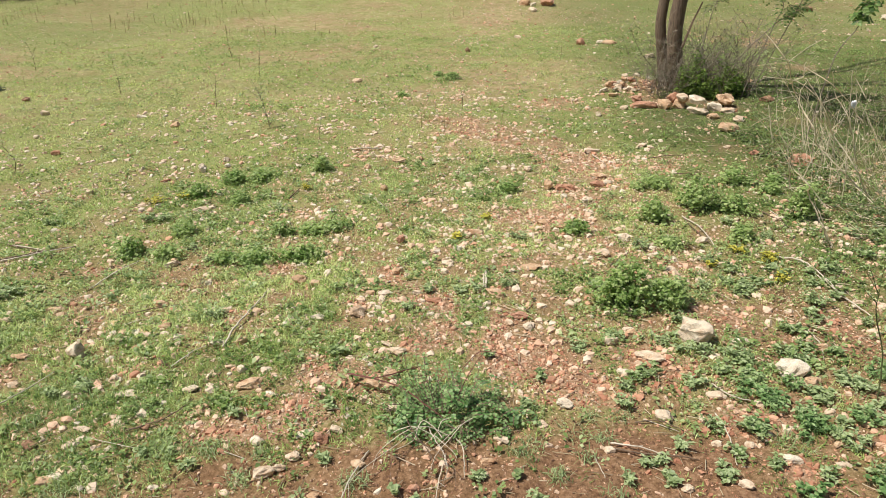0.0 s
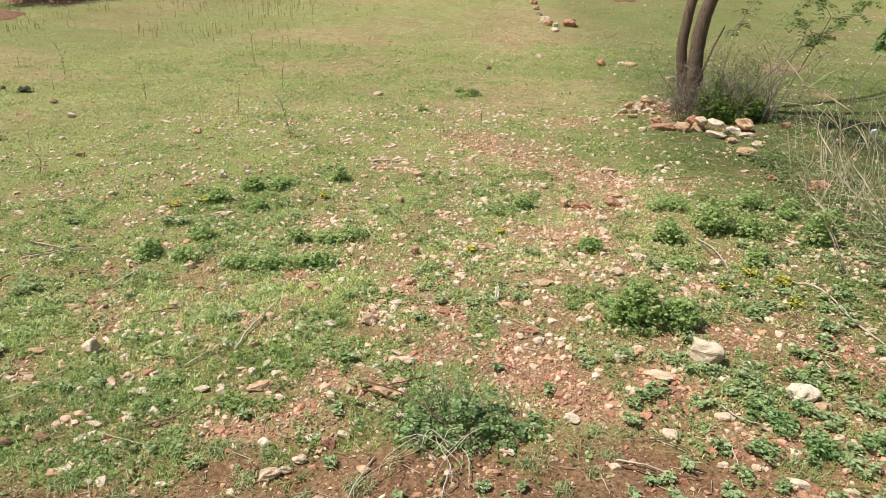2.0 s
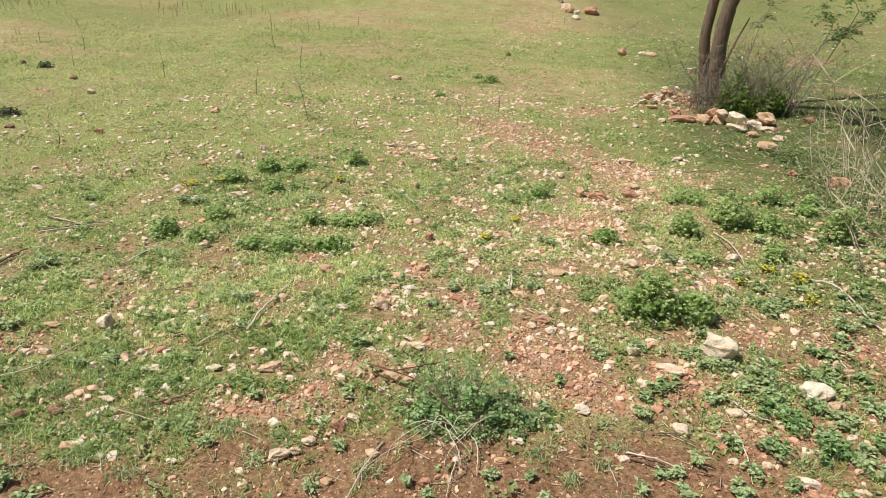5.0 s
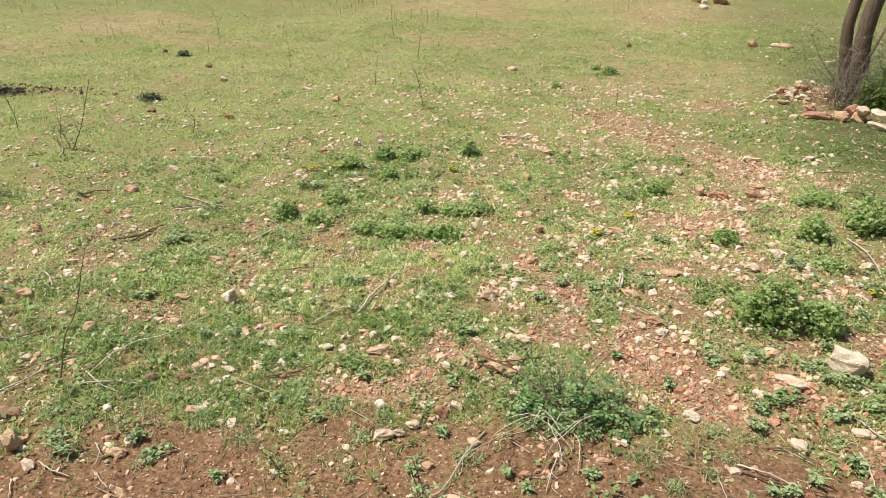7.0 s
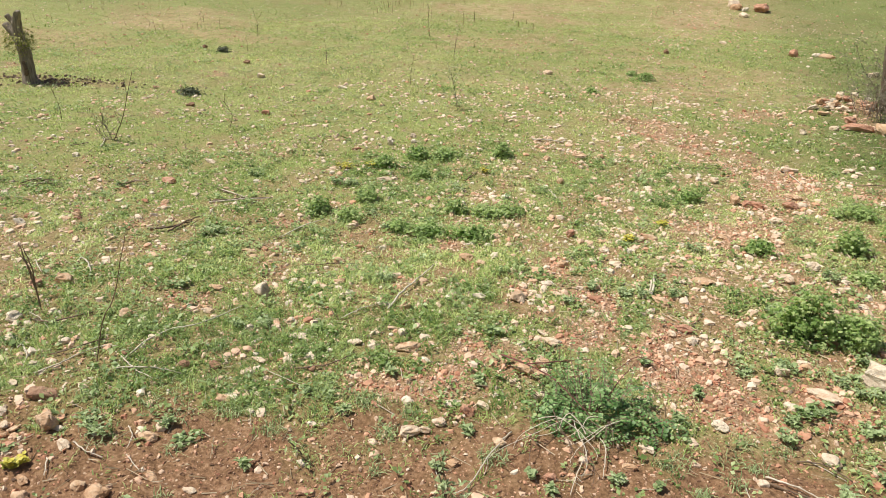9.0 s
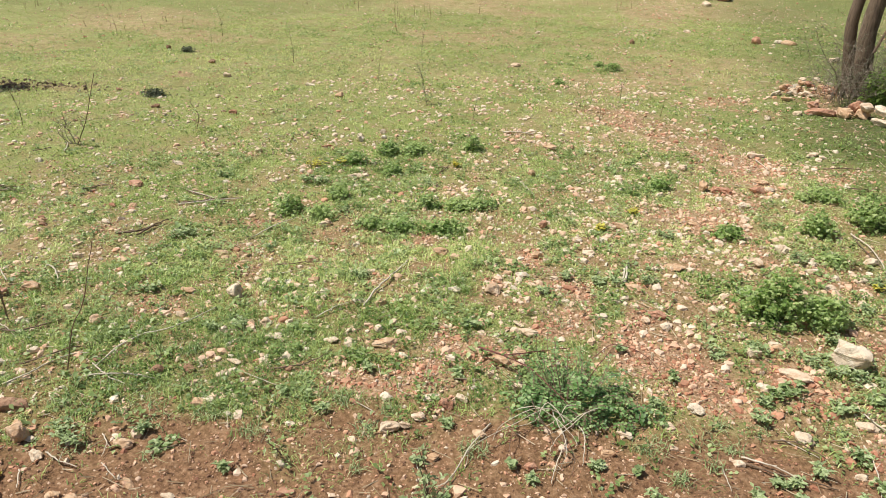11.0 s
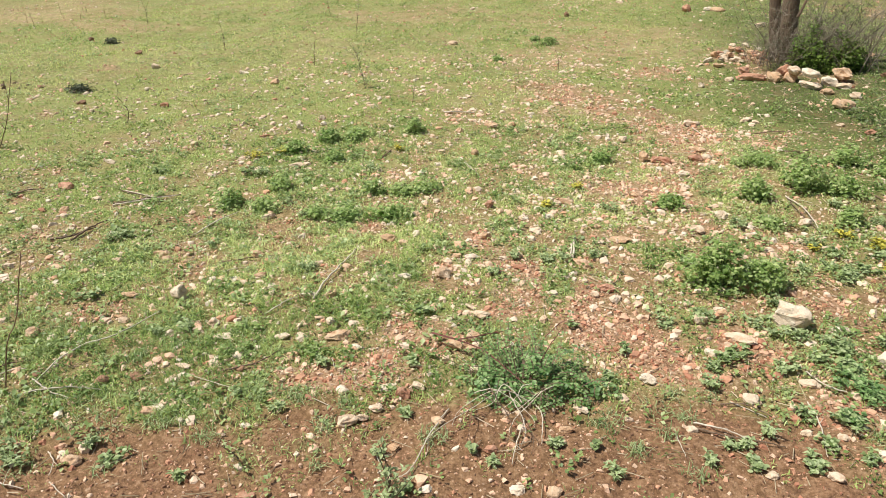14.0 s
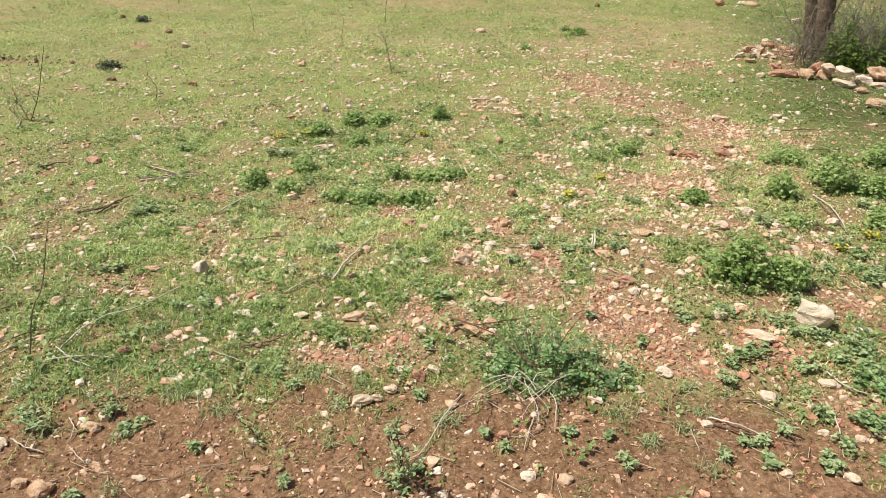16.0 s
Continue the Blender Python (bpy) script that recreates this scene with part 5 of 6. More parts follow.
stone(-1.67, 1.404, 0.041, 0.022, 0.017, "w")
stone(-1.854, 1.209, 0.112, 0.064, 0.05, "w")
stone(-1.738, 1.167, 0.049, 0.031, 0.024, "b")
stone(-1.771, 1.3, 0.06, 0.03, 0.016, "r")
stone(-1.813, 1.272, 0.047, 0.024, 0.011, "p")
stone(-1.358, 1.196, 0.076, 0.058, 0.045, "o")
stone(-1.433, 1.21, 0.044, 0.036, 0.028, "o")
stone(-1.286, 1.142, 0.095, 0.048, 0.021, "p")
stone(-1.376, 1.107, 0.088, 0.044, 0.02, "p")
stone(-1.615, 1.191, 0.052, 0.027, 0.021, "o")
stone(-2.138, 1.46, 0.043, 0.05, 0.038, "b")
stone(-1.993, 1.558, 0.053, 0.027, 0.012, "p")
stone(-1.735, 1.604, 0.044, 0.022, 0.01, "p")
stone(-1.106, 1.281, 0.044, 0.022, 0.012, "p")
stone(-1.746, 1.074, 0.044, 0.022, 0.01, "r")
stone(-1.964, 1.302, 0.041, 0.019, 0.015, "p")
stone(-1.777, 1.339, 0.04, 0.019, 0.014, "o")
stone(-1.982, 1.435, 0.038, 0.018, 0.014, "r")
stone(-1.777, 1.138, 0.037, 0.02, 0.016, "p")
stone(-1.889, 1.237, 0.039, 0.02, 0.009, "r")
stone(-0.755, 2.22, 0.038, 0.029, 0.03, "p")
stone(-0.477, 1.75, 0.049, 0.037, 0.023, "p")
stone(-0.391, 1.597, 0.038, 0.029, 0.018, "o")
stone(-0.266, 1.705, 0.047, 0.036, 0.026, "o")
stone(1.253, 2.06, 0.048, 0.037, 0.023, "p")
stone(0.712, 1.574, 0.039, 0.03, 0.019, "p")
stone(0.889, 1.583, 0.048, 0.037, 0.023, "p")
stone(0.521, 1.744, 0.036, 0.028, 0.017, "p")
stone(0.976, 1.767, 0.039, 0.029, 0.019, "p")
stone(0.736, 3.931, 0.044, 0.033, 0.029, "w")
stone(0.787, 2.586, 0.042, 0.032, 0.02, "p")
stone(1.041, 2.63, 0.044, 0.033, 0.022, "o")
stone(0.554, 2.639, 0.052, 0.04, 0.025, "p")
stone(-0.315, 2.768, 0.049, 0.037, 0.023, "o")
stone(0.14, 3.344, 0.044, 0.033, 0.037, "p")
stone(-0.784, 2.618, 0.048, 0.037, 0.026, "o")
stone(-1.97, 2.533, 0.043, 0.032, 0.028, "o")
stone(-1.7, 5.656, 0.052, 0.04, 0.031, "w")
stone(-1.614, 4.589, 0.052, 0.04, 0.046, "w")
stone(-1.477, 4.708, 0.049, 0.038, 0.038, "w")
stone(1.426, 12.074, 0.187, 0.143, 0.118, "o")
stone(1.488, 11.549, 0.14, 0.107, 0.067, "p")
stone(0.353, 8.603, 0.065, 0.05, 0.069, "b")
stone(-0.789, 9.215, 0.064, 0.049, 0.04, "w")
stone(-2.819, 2.868, 0.051, 0.039, 0.036, "o")
stone(-0.269, 1.436, 0.04, 0.03, 0.019, "w")
stone(-0.009, 1.451, 0.047, 0.036, 0.022, "w")
stone(0.096, 1.449, 0.047, 0.036, 0.022, "o")
stone(1.31, 1.687, 0.041, 0.031, 0.02, "o")
stone(1.809, 2.666, 0.047, 0.036, 0.022, "p")
stone(1.177, 1.973, 0.036, 0.028, 0.017, "p")
stone(5.234, 8.492, 0.079, 0.06, 0.042, "w")
stone(5.584, 11.066, 0.13, 0.099, 0.093, "b")
stone(6.372, 10.393, 0.16, 0.122, 0.088, "w")
stone(1.415, 12.341, 0.209, 0.159, 0.125, "p")
stone(-0.944, 4.547, 0.045, 0.034, 0.021, "w")
stone(-3.479, 3.652, 0.05, 0.038, 0.033, "w")
stone(-2.843, 2.897, 0.045, 0.034, 0.03, "b")
stone(-2.482, 3.168, 0.052, 0.039, 0.025, "o")
stone(-2.642, 3.026, 0.044, 0.034, 0.021, "w")
stone(-2.36, 2.549, 0.052, 0.04, 0.025, "p")
stone(-2.228, 4.216, 0.043, 0.033, 0.028, "p")
stone(-0.341, 4.058, 0.052, 0.04, 0.053, "o")
stone(-0.397, 4.263, 0.047, 0.036, 0.022, "p")
stone(-0.553, 4.118, 0.042, 0.032, 0.026, "p")
stone(0.229, 6.1, 0.043, 0.033, 0.03, "w")
stone(0.407, 3.928, 0.044, 0.033, 0.029, "p")


# the spill of rocks at the near corner
for k in range(34):
    x, y = random.gauss(-1.84, 0.13), random.gauss(1.25, 0.13)
    if y < 1.50 and x + 1.0 * (y - 1.25) < -1.60:
        w = 0.024 + 0.042 * random.random() ** 2
        stone(x, y, w, w * lie(0.5, 0.85), w * lie(0.4, 0.75), random.choice("ppooogrw"))


# ---- twigs on the ground ----
def twig(pts, r, tone):
    z = [z_at(x, y) for x, y in pts]
    x0, y0 = pts[0]
    line = [(x - x0, y - y0, h + r + (0.014 if 0 < i < len(pts) - 1 else 0.006)) for i, ((x, y), h) in enumerate(zip(pts, z))]
    line = knotted(curve(line, 6), r * 0.8)
    g = Geo().tube(line, r, r * 0.55, 6, 0.12)
    if len(line) > 8:
        s = line[len(line) // 2]
        g.tube([s, s + Vector((lie(-0.03, 0.03), lie(-0.03, 0.03), 0.006))], r * 0.5, r * 0.3, 4)
    ob = new("twig", g.mesh("twig", PALE_TWIG if tone == "pale" else DARK_TWIG, True))
    ob.location = (x0, y0, 0)
    word = "sun-bleached pale" if tone == "pale" else "weathered dark brown"
    tagged(ob, f"{word} fallen twig lying in the grass", "twig", "fallen twigs on the pasture")


twig([(-1.691, 1.776), (-1.683, 1.872), (-1.643, 1.977), (-1.551, 2.05), (-1.472, 2.243)], 0.0036, "pale")
twig([(-1.974, 1.723), (-1.896, 1.793), (-1.855, 1.851), (-1.78, 1.886)], 0.003, "dark")
twig([(-1.951, 1.613), (-1.895, 1.674), (-1.866, 1.755), (-1.83, 1.817), (-1.775, 1.845)], 0.0034, "pale")
twig([(-1.718, 1.787), (-1.648, 1.741), (-1.578, 1.709), (-1.531, 1.706)], 0.0032, "pale")
twig([(-1.694, 1.708), (-1.59, 1.741), (-1.481, 1.751), (-1.438, 1.756)], 0.003, "pale")
twig([(-2.21, 1.901), (-2.132, 1.903), (-2.078, 1.95), (-2.027, 2.019)], 0.004, "dark")
twig([(-2.28, 1.948), (-2.195, 1.914), (-2.11, 1.869)], 0.002, "pale")
twig([(-2.426, 2.418), (-2.39, 2.411), (-2.307, 2.346), (-2.259, 2.28)], 0.004, "pale")
twig([(-2.422, 2.256), (-2.352, 2.31)], 0.003, "pale")
twig([(-2.324, 2.386), (-2.186, 2.448)], 0.003, "dark")
twig([(-2.616, 2.35), (-2.492, 2.252)], 0.003, "pale")
twig([(-2.123, 1.747), (-2.051, 1.691), (-2.021, 1.638)], 0.003, "pale")
twig([(-2.13, 1.727), (-2.15, 1.797)], 0.0025, "pale")
twig([(-0.87, 2.373), (-0.842, 2.498), (-0.809, 2.619), (-0.783, 2.79)], 0.0048, "pale")
twig([(-1.032, 2.257), (-0.982, 2.318), (-0.934, 2.393)], 0.0028, "pale")
twig([(-1.067, 1.905), (-0.972, 1.941), (-0.924, 1.988), (-0.89, 2.063)], 0.003, "dark")
twig([(-1.102, 2.317), (-1.032, 2.244)], 0.0024, "dark")
twig([(-0.692, 2.008), (-0.666, 1.946)], 0.002, "pale")
twig([(-1.189, 1.876), (-1.051, 1.824), (-0.955, 1.803)], 0.0018, "pale")
twig([(-1.392, 2.652), (-1.267, 2.693), (-1.137, 2.724)], 0.003, "dark")
twig([(-1.342, 2.575), (-1.29, 2.615)], 0.003, "pale")
twig([(-1.451, 1.471), (-1.404, 1.426), (-1.391, 1.38)], 0.0022, "pale")
twig([(-1.569, 1.36), (-1.498, 1.329), (-1.438, 1.329)], 0.0026, "pale")
twig([(-1.377, 1.36), (-1.284, 1.299)], 0.002, "pale")
twig([(-1.597, 1.277), (-1.552, 1.213)], 0.0024, "pale")
twig([(-0.238, 1.764), (-0.28, 1.649), (-0.32, 1.508), (-0.353, 1.468)], 0.0028, "pale")
twig([(0.007, 1.738), (-0.017, 1.618), (-0.027, 1.546)], 0.002, "pale")
twig([(0.037, 1.808), (0.061, 1.74), (0.061, 1.628)], 0.0022, "pale")
twig([(0.532, 1.777), (0.612, 1.747), (0.684, 1.721)], 0.003, "pale")
twig([(0.637, 1.882), (0.715, 1.872), (0.787, 1.837)], 0.0026, "dark")
twig([(-0.709, 1.788), (-0.63, 1.762)], 0.0018, "pale")
twig([(-0.456, 1.596), (-0.42, 1.527)], 0.0018, "pale")
twig([(0.526, 1.755), (0.609, 1.725), (0.707, 1.705), (0.787, 1.707)], 0.003, "dark")
twig([(0.961, 2.077), (1.002, 1.995), (1.098, 1.967)], 0.003, "pale")
twig([(0.919, 1.921), (0.92, 1.814), (0.895, 1.671)], 0.0026, "pale")
twig([(0.467, 1.721), (0.481, 1.617)], 0.002, "pale")
twig([(0.667, 1.894), (0.772, 1.834)], 0.002, "pale")
twig([(1.477, 2.439), (1.47, 2.319), (1.439, 2.226)], 0.0022, "pale")
twig([(1.755, 2.877), (1.762, 2.686), (1.792, 2.535)], 0.0045, "pale")
twig([(1.655, 3.066), (1.72, 3.031), (1.743, 2.852)], 0.0035, "pale")
twig([(1.326, 3.554), (1.335, 3.342), (1.372, 3.189)], 0.003, "dark")
twig([(1.423, 4.628), (1.545, 4.651), (1.68, 4.655)], 0.004, "dark")
twig([(1.776, 3.608), (1.869, 3.467)], 0.003, "dark")
twig([(-2.26, 3.275), (-2.089, 3.342), (-1.937, 3.422)], 0.0044, "dark")
twig([(-2.326, 3.465), (-2.21, 3.411), (-2.106, 3.375)], 0.0033, "dark")
twig([(-1.648, 2.936), (-1.586, 3.056), (-1.511, 3.193)], 0.004, "pale")
twig([(-2.221, 2.825), (-2.203, 2.936), (-2.173, 3.056)], 0.0053, "dark")
twig([(1.642, 3.077), (1.72, 3.028), (1.754, 2.901), (1.76, 2.719)], 0.0046, "pale")
twig([(1.327, 3.574), (1.368, 3.387), (1.371, 3.165)], 0.0039, "pale")
twig([(1.83, 3.646), (1.853, 3.478)], 0.0033, "pale")
twig([(1.5, 4.283), (1.586, 4.258), (1.696, 4.306)], 0.0038, "dark")
twig([(0.19, 2.791), (0.206, 2.968)], 0.0043, "pale")
twig([(-0.383, 3.926), (-0.291, 3.722)], 0.0031, "pale")
twig([(-2.331, 2.8), (-2.243, 2.851), (-2.186, 2.981)], 0.0062, "dark")
twig([(-2.252, 3.253), (-2.095, 3.323), (-1.944, 3.41)], 0.0044, "pale")
twig([(-0.634, 4.872), (-0.434, 4.885)], 0.0053, "pale")
twig([(1.783, 3.613), (1.838, 3.459)], 0.0033, "dark")
twig([(1.785, 3.384), (1.939, 3.57)], 0.0035, "dark")
twig([(-3.462, 3.157), (-3.395, 3.223), (-3.246, 3.241)], 0.0038, "dark")
twig([(-3.419, 3.13), (-3.345, 3.168), (-3.274, 3.2)], 0.0038, "dark")
twig([(-3.425, 3.257), (-3.246, 3.188)], 0.0037, "dark")
twig([(-3.364, 3.129), (-3.329, 3.232)], 0.0038, "pale")
twig([(-2.895, 3.293), (-2.814, 3.35), (-2.746, 3.402)], 0.0048, "dark")
twig([(-2.302, 3.461), (-2.142, 3.389), (-2.067, 3.372)], 0.0033, "pale")
twig([(-2.341, 2.811), (-2.276, 2.869)], 0.0031, "dark")
twig([(-3.635, 3.79), (-3.555, 3.867)], 0.0043, "dark")
twig([(-3.419, 3.825), (-3.52, 3.992)], 0.0043, "pale")
twig([(-2.463, 3.07), (-2.397, 3.115)], 0.0044, "pale")
twig([(-0.623, 4.854), (-0.515, 4.872), (-0.407, 4.871)], 0.0053, "pale")
twig([(-0.907, 3.999), (-0.874, 4.139)], 0.0047, "dark")
twig([(-0.393, 3.917), (-0.298, 3.735)], 0.0032, "pale")
twig([(0.196, 2.791), (0.212, 2.98)], 0.0061, "pale")
twig([(1.068, 4.738), (1.106, 4.519)], 0.0038, "pale")


# ---- leafy clumps ----
def mallow(x, y, w, d, h, leaf=None):
    """A leafy clump w wide, d deep and h high, built of small mounds of lobed leaves."""
    ob = thing("mallow_plant", x, y, "bushy fresh green mallow plant growing from stony soil" if h > 0.1 else "low spreading green mallow clump in the grass", "plant", "mallow plants")
    stems, leaves = Geo(), Geo()
    w, d = w * 1.12, d * 1.1
    wide = max(w, d)
    bulk = 0.026 + 0.10 * min(wide, 0.28)
    for k in range(int(5 + 55 * w * d / 0.03 * 0.16)):
        a, r = lie(0, 6.28), math.sqrt(lie(0, 1)) * (1.0 if k > 3 else 0.5)
        mound = bulk * lie(0.65, 1.3)
        c = Vector((math.cos(a) * r * max(0.01, w * 0.5 - mound * 0.6), math.sin(a) * r * max(0.01, d * 0.5 - mound * 0.6), 0.0))
        top = h * (1.0 - 0.45 * r * r) * lie(0.6, 1.14)
        c.z = max(0.012, top - mound * 0.7)
        stems.tube(curve([(c.x * 0.25, c.y * 0.25, -0.01), (c.x * 0.75, c.y * 0.75, c.z * 0.5), (c.x, c.y, c.z + mound * 0.3)], 3), 0.0026, 0.0012, 4)
        layers = 1 + int(max(0.0, c.z) / (mound * 1.1))
        for q in range(layers):
            e = Vector((c.x * (1 + 0.10 * q), c.y * (1 + 0.10 * q), c.z - q * mound * 1.0))
            for n in range(30 if q == 0 else 18):
                v = Vector((random.gauss(0, 1), random.gauss(0, 1), random.gauss(0.35, 0.8))).normalized()
                p = e + v * mound * lie(0.55, 1.05)
                p.z = max(p.z, 0.004)
                up = Vector((v.x * 0.9, v.y * 0.9, abs(v.z) + 0.55)) + Vector((lie(-0.45, 0.45), lie(-0.45, 0.45), 0))
                ahead = Vector((v.x + lie(-0.6, 0.6), v.y + lie(-0.6, 0.6), lie(-0.5, 0.25)))
                (leaves.lobed if n % 4 else leaves.disc)(p, ahead, up.normalized(), lie(0.016, 0.036) if n % 4 else lie(0.009, 0.017))
    part("stem", stems, STEM, ob)
    part("foliage", leaves, leaf or MALLOW_LEAF, ob, "small lobed green leaves" if leaf is None else "sparse dull dark leaves")


mallow(-1.59, 3.3, 0.18, 0.135, 0.109)
mallow(-1.39, 3.52, 0.161, 0.121, 0.092)
mallow(-1.38, 3.23, 0.139, 0.104, 0.069)
mallow(-1.47, 4.09, 0.16, 0.12, 0.074)
mallow(-1.33, 4.32, 0.196, 0.147, 0.079)
mallow(-1.14, 4.36, 0.203, 0.152, 0.077)
mallow(-1.21, 3.97, 0.127, 0.095, 0.062)
mallow(-0.77, 4.46, 0.136, 0.102, 0.092)
mallow(-0.84, 3.48, 0.13, 0.1, 0.085)
mallow(-0.7, 3.49, 0.185, 0.102, 0.045)
mallow(-0.57, 3.53, 0.166, 0.125, 0.071)
mallow(-0.91, 3.12, 0.216, 0.159, 0.078)
mallow(-0.72, 3.16, 0.238, 0.165, 0.081)
mallow(-1.09, 3.13, 0.15, 0.113, 0.066)
mallow(0.42, 4.05, 0.151, 0.113, 0.077)
mallow(0.7, 3.4, 0.199, 0.148, 0.068)
mallow(0.13, 7.24, 0.2, 0.15, 0.076)
mallow(0, 7.42, 0.126, 0.094, 0.04)
mallow(-3.78, 5.44, 0.219, 0.164, 0.061, DULL_LEAF)
mallow(-4.46, 7.15, 0.164, 0.123, 0.059, DULL_LEAF)
mallow(0.76, 2.63, 0.264, 0.198, 0.213)
mallow(0.97, 2.64, 0.2, 0.15, 0.14)
mallow(1.45, 3.68, 0.231, 0.173, 0.2)
mallow(1.15, 3.54, 0.212, 0.159, 0.131)
mallow(1.29, 4.02, 0.236, 0.177, 0.084)
mallow(1.64, 3.61, 0.197, 0.148, 0.099)
mallow(1.54, 3.28, 0.165, 0.124, 0.087)
mallow(1.8, 4.08, 0.205, 0.154, 0.123)
mallow(1.95, 3.91, 0.139, 0.104, 0.069)
mallow(1.96, 3.53, 0.163, 0.123, 0.209)
mallow(2.05, 4.08, 0.103, 0.077, 0.051)
mallow(-0.34, 6.54, 0.121, 0.08, 0.061)
mallow(1.17, 3.22, 0.168, 0.1, 0.059)


def herb(x, y, w, material=HERB_LEAF, label="small broad-leaved green herb on gravelly soil", category="herb"):
    ob = thing("herb", x, y, label, category, "small herbs")
    stems, leaves = Geo(), Geo()
    big = random.random() < 0.35
    for k in range(int(5 + w * 90)):
        a, r = lie(0, 6.28), math.sqrt(lie(0, 1)) * w * 0.42
        e = Vector((math.cos(a) * r, math.sin(a) * r, lie(0.008, 0.036) * (0.5 + w * 4)))
        stems.tube([(e.x * 0.15, e.y * 0.15, -0.004), (e.x * 0.7, e.y * 0.7, e.z * 0.7), e], 0.0013, 0.0008, 3)
        for q in range(random.randint(4, 8)):
            b = a + lie(-1.5, 1.5) + q
            p = e * lie(0.55, 1.05) + Vector((0, 0, lie(-0.004, 0.01)))
            up = Vector((lie(-0.45, 0.45), lie(-0.45, 0.45), 1))
            if big:
                leaves.disc(p, Vector((math.cos(b), math.sin(b), lie(-0.2, 0.3))), up, lie(0.009, 0.017))
            else:
                leaves.leaf(p, Vector((math.cos(b), math.sin(b), lie(-0.1, 0.5))), up, lie(0.013, 0.025), lie(0.007, 0.013))
    part("stem", stems, STEM, ob)
    part("foliage", leaves, material, ob)


def sallow_herb(x, y, w):
    herb(x, y, w, SALLOW_LEAF, "yellowing small-leaved herb among green ones", "herb")


def tuft(x, y, w):
    ob = new("grass_tuft")
    ob.location = (x, y, z_at(x, y))
    g = Geo()
    for k in range(int(16 + w * 260)):
        a, r = lie(0, 6.28), math.sqrt(lie(0, 1)) * w * 0.5
        s = Vector((math.cos(a) * r, math.sin(a) * r, -0.003))
        a = lie(0, 6.28)
        n, lean, wide = lie(0.018, 0.055), lie(0.1, 1.25), lie(0.0011, 0.0019)
        out, side = Vector((math.cos(a), math.sin(a), 0)), Vector((-math.sin(a), math.cos(a), 0)) * wide
        m = s + out * (n * 0.5 * math.sin(lean)) + Vector((0, 0, n * 0.6 * math.cos(lean)))
        t = s + out * (n * math.sin(min(lean + 0.4, 1.5))) + Vector((0, 0, n * 0.85 * math.cos(min(lean + 0.4, 1.4))))
        i = len(g.v)
        g.v += [s - side, s + side, m + side * 0.8, m - side * 0.8, t]
        g.f += [(i, i + 1, i + 2), (i, i + 2, i + 3), (i + 3, i + 2, i + 4)]
    tagged(part("grass_clump", g, HERB_LEAF, ob), kind="stuff")
    tagged(ob, "tuft of short bright green grass on the soil", "grass", "grass tufts")


herb(1.03, 2.16, 0.087)
herb(1.31, 2.0, 0.121)
herb(1.02, 1.83, 0.133)
herb(0.9, 2.09, 0.103)
tuft(0.86, 1.97, 0.081)
herb(0.75, 1.76, 0.075)
tuft(1.12, 1.76, 0.114)
herb(0.53, 2.32, 0.106)
herb(0.72, 2.13, 0.102)
tuft(0.82, 2.39, 0.121)
herb(1.4, 2.29, 0.116)
herb(1.51, 2.27, 0.096)
herb(1.45, 2.13, 0.082)
herb(0.63, 1.69, 0.073)
herb(0.99, 2.27, 0.119)
herb(1.12, 2.21, 0.099)
herb(0.89, 1.85, 0.096)
herb(0.91, 1.72, 0.076)
herb(1.02, 1.67, 0.068)
herb(1.31, 1.84, 0.065)
herb(1.15, 1.61, 0.077)
herb(0.84, 1.62, 0.073)
tuft(0.51, 1.81, 0.058)
tuft(0.49, 1.91, 0.06)
tuft(0.61, 1.92, 0.069)
herb(0.93, 2.29, 0.109)
herb(-1.31, 2.15, 0.091)
tuft(-1.23, 2.07, 0.108)
tuft(-1.06, 2.03, 0.114)
tuft(-1.18, 1.75, 0.117)
herb(-0.97, 1.79, 0.044)
tuft(-1.17, 1.63, 0.096)
tuft(-1.38, 1.63, 0.118)
tuft(-1.47, 1.73, 0.113)
herb(-0.73, 1.98, 0.081)
tuft(-0.63, 1.66, 0.081)
tuft(-0.76, 1.81, 0.077)
tuft(-0.59, 1.78, 0.058)
tuft(-1.07, 2.19, 0.089)
tuft(-0.99, 1.58, 0.083)
tuft(-0.9, 1.83, 0.079)
tuft(-1.29, 1.76, 0.083)
herb(-1.82, 2.31, 0.114)
herb(-1.41, 2.1, 0.081)
tuft(-1.42, 1.94, 0.108)
tuft(-1.5, 1.9, 0.099)
tuft(-1.09, 1.65, 0.052)
herb(-0.4, 2.3, 0.095)
tuft(0.26, 1.75, 0.104)
herb(0.22, 1.63, 0.031)
tuft(-0.27, 1.65, 0.086)
herb(-0.43, 1.56, 0.054)
herb(0.1, 1.63, 0.046)
herb(-0.15, 1.6, 0.03)
herb(-0.08, 1.55, 0.037)
herb(0.36, 2.13, 0.063)
tuft(-0.07, 2.41, 0.078)
herb(-0.38, 1.73, 0.064)
tuft(0.34, 1.64, 0.062)
herb(0.29, 1.97, 0.068)
herb(0.18, 2.28, 0.056)
herb(-0.39, 1.99, 0.078)
herb(-1.33, 1.51, 0.069)
herb(-1.53, 1.42, 0.11)
herb(-1.59, 1.46, 0.08)
sallow_herb(-1.68, 1.24, 0.09)
herb(-1.76, 1.27, 0.09)
herb(-1.24, 1.47, 0.12)
tuft(-1.25, 1.43, 0.075)
tuft(-1.47, 1.59, 0.109)
tuft(-1.32, 1.56, 0.096)
tuft(-1.19, 1.63, 0.087)
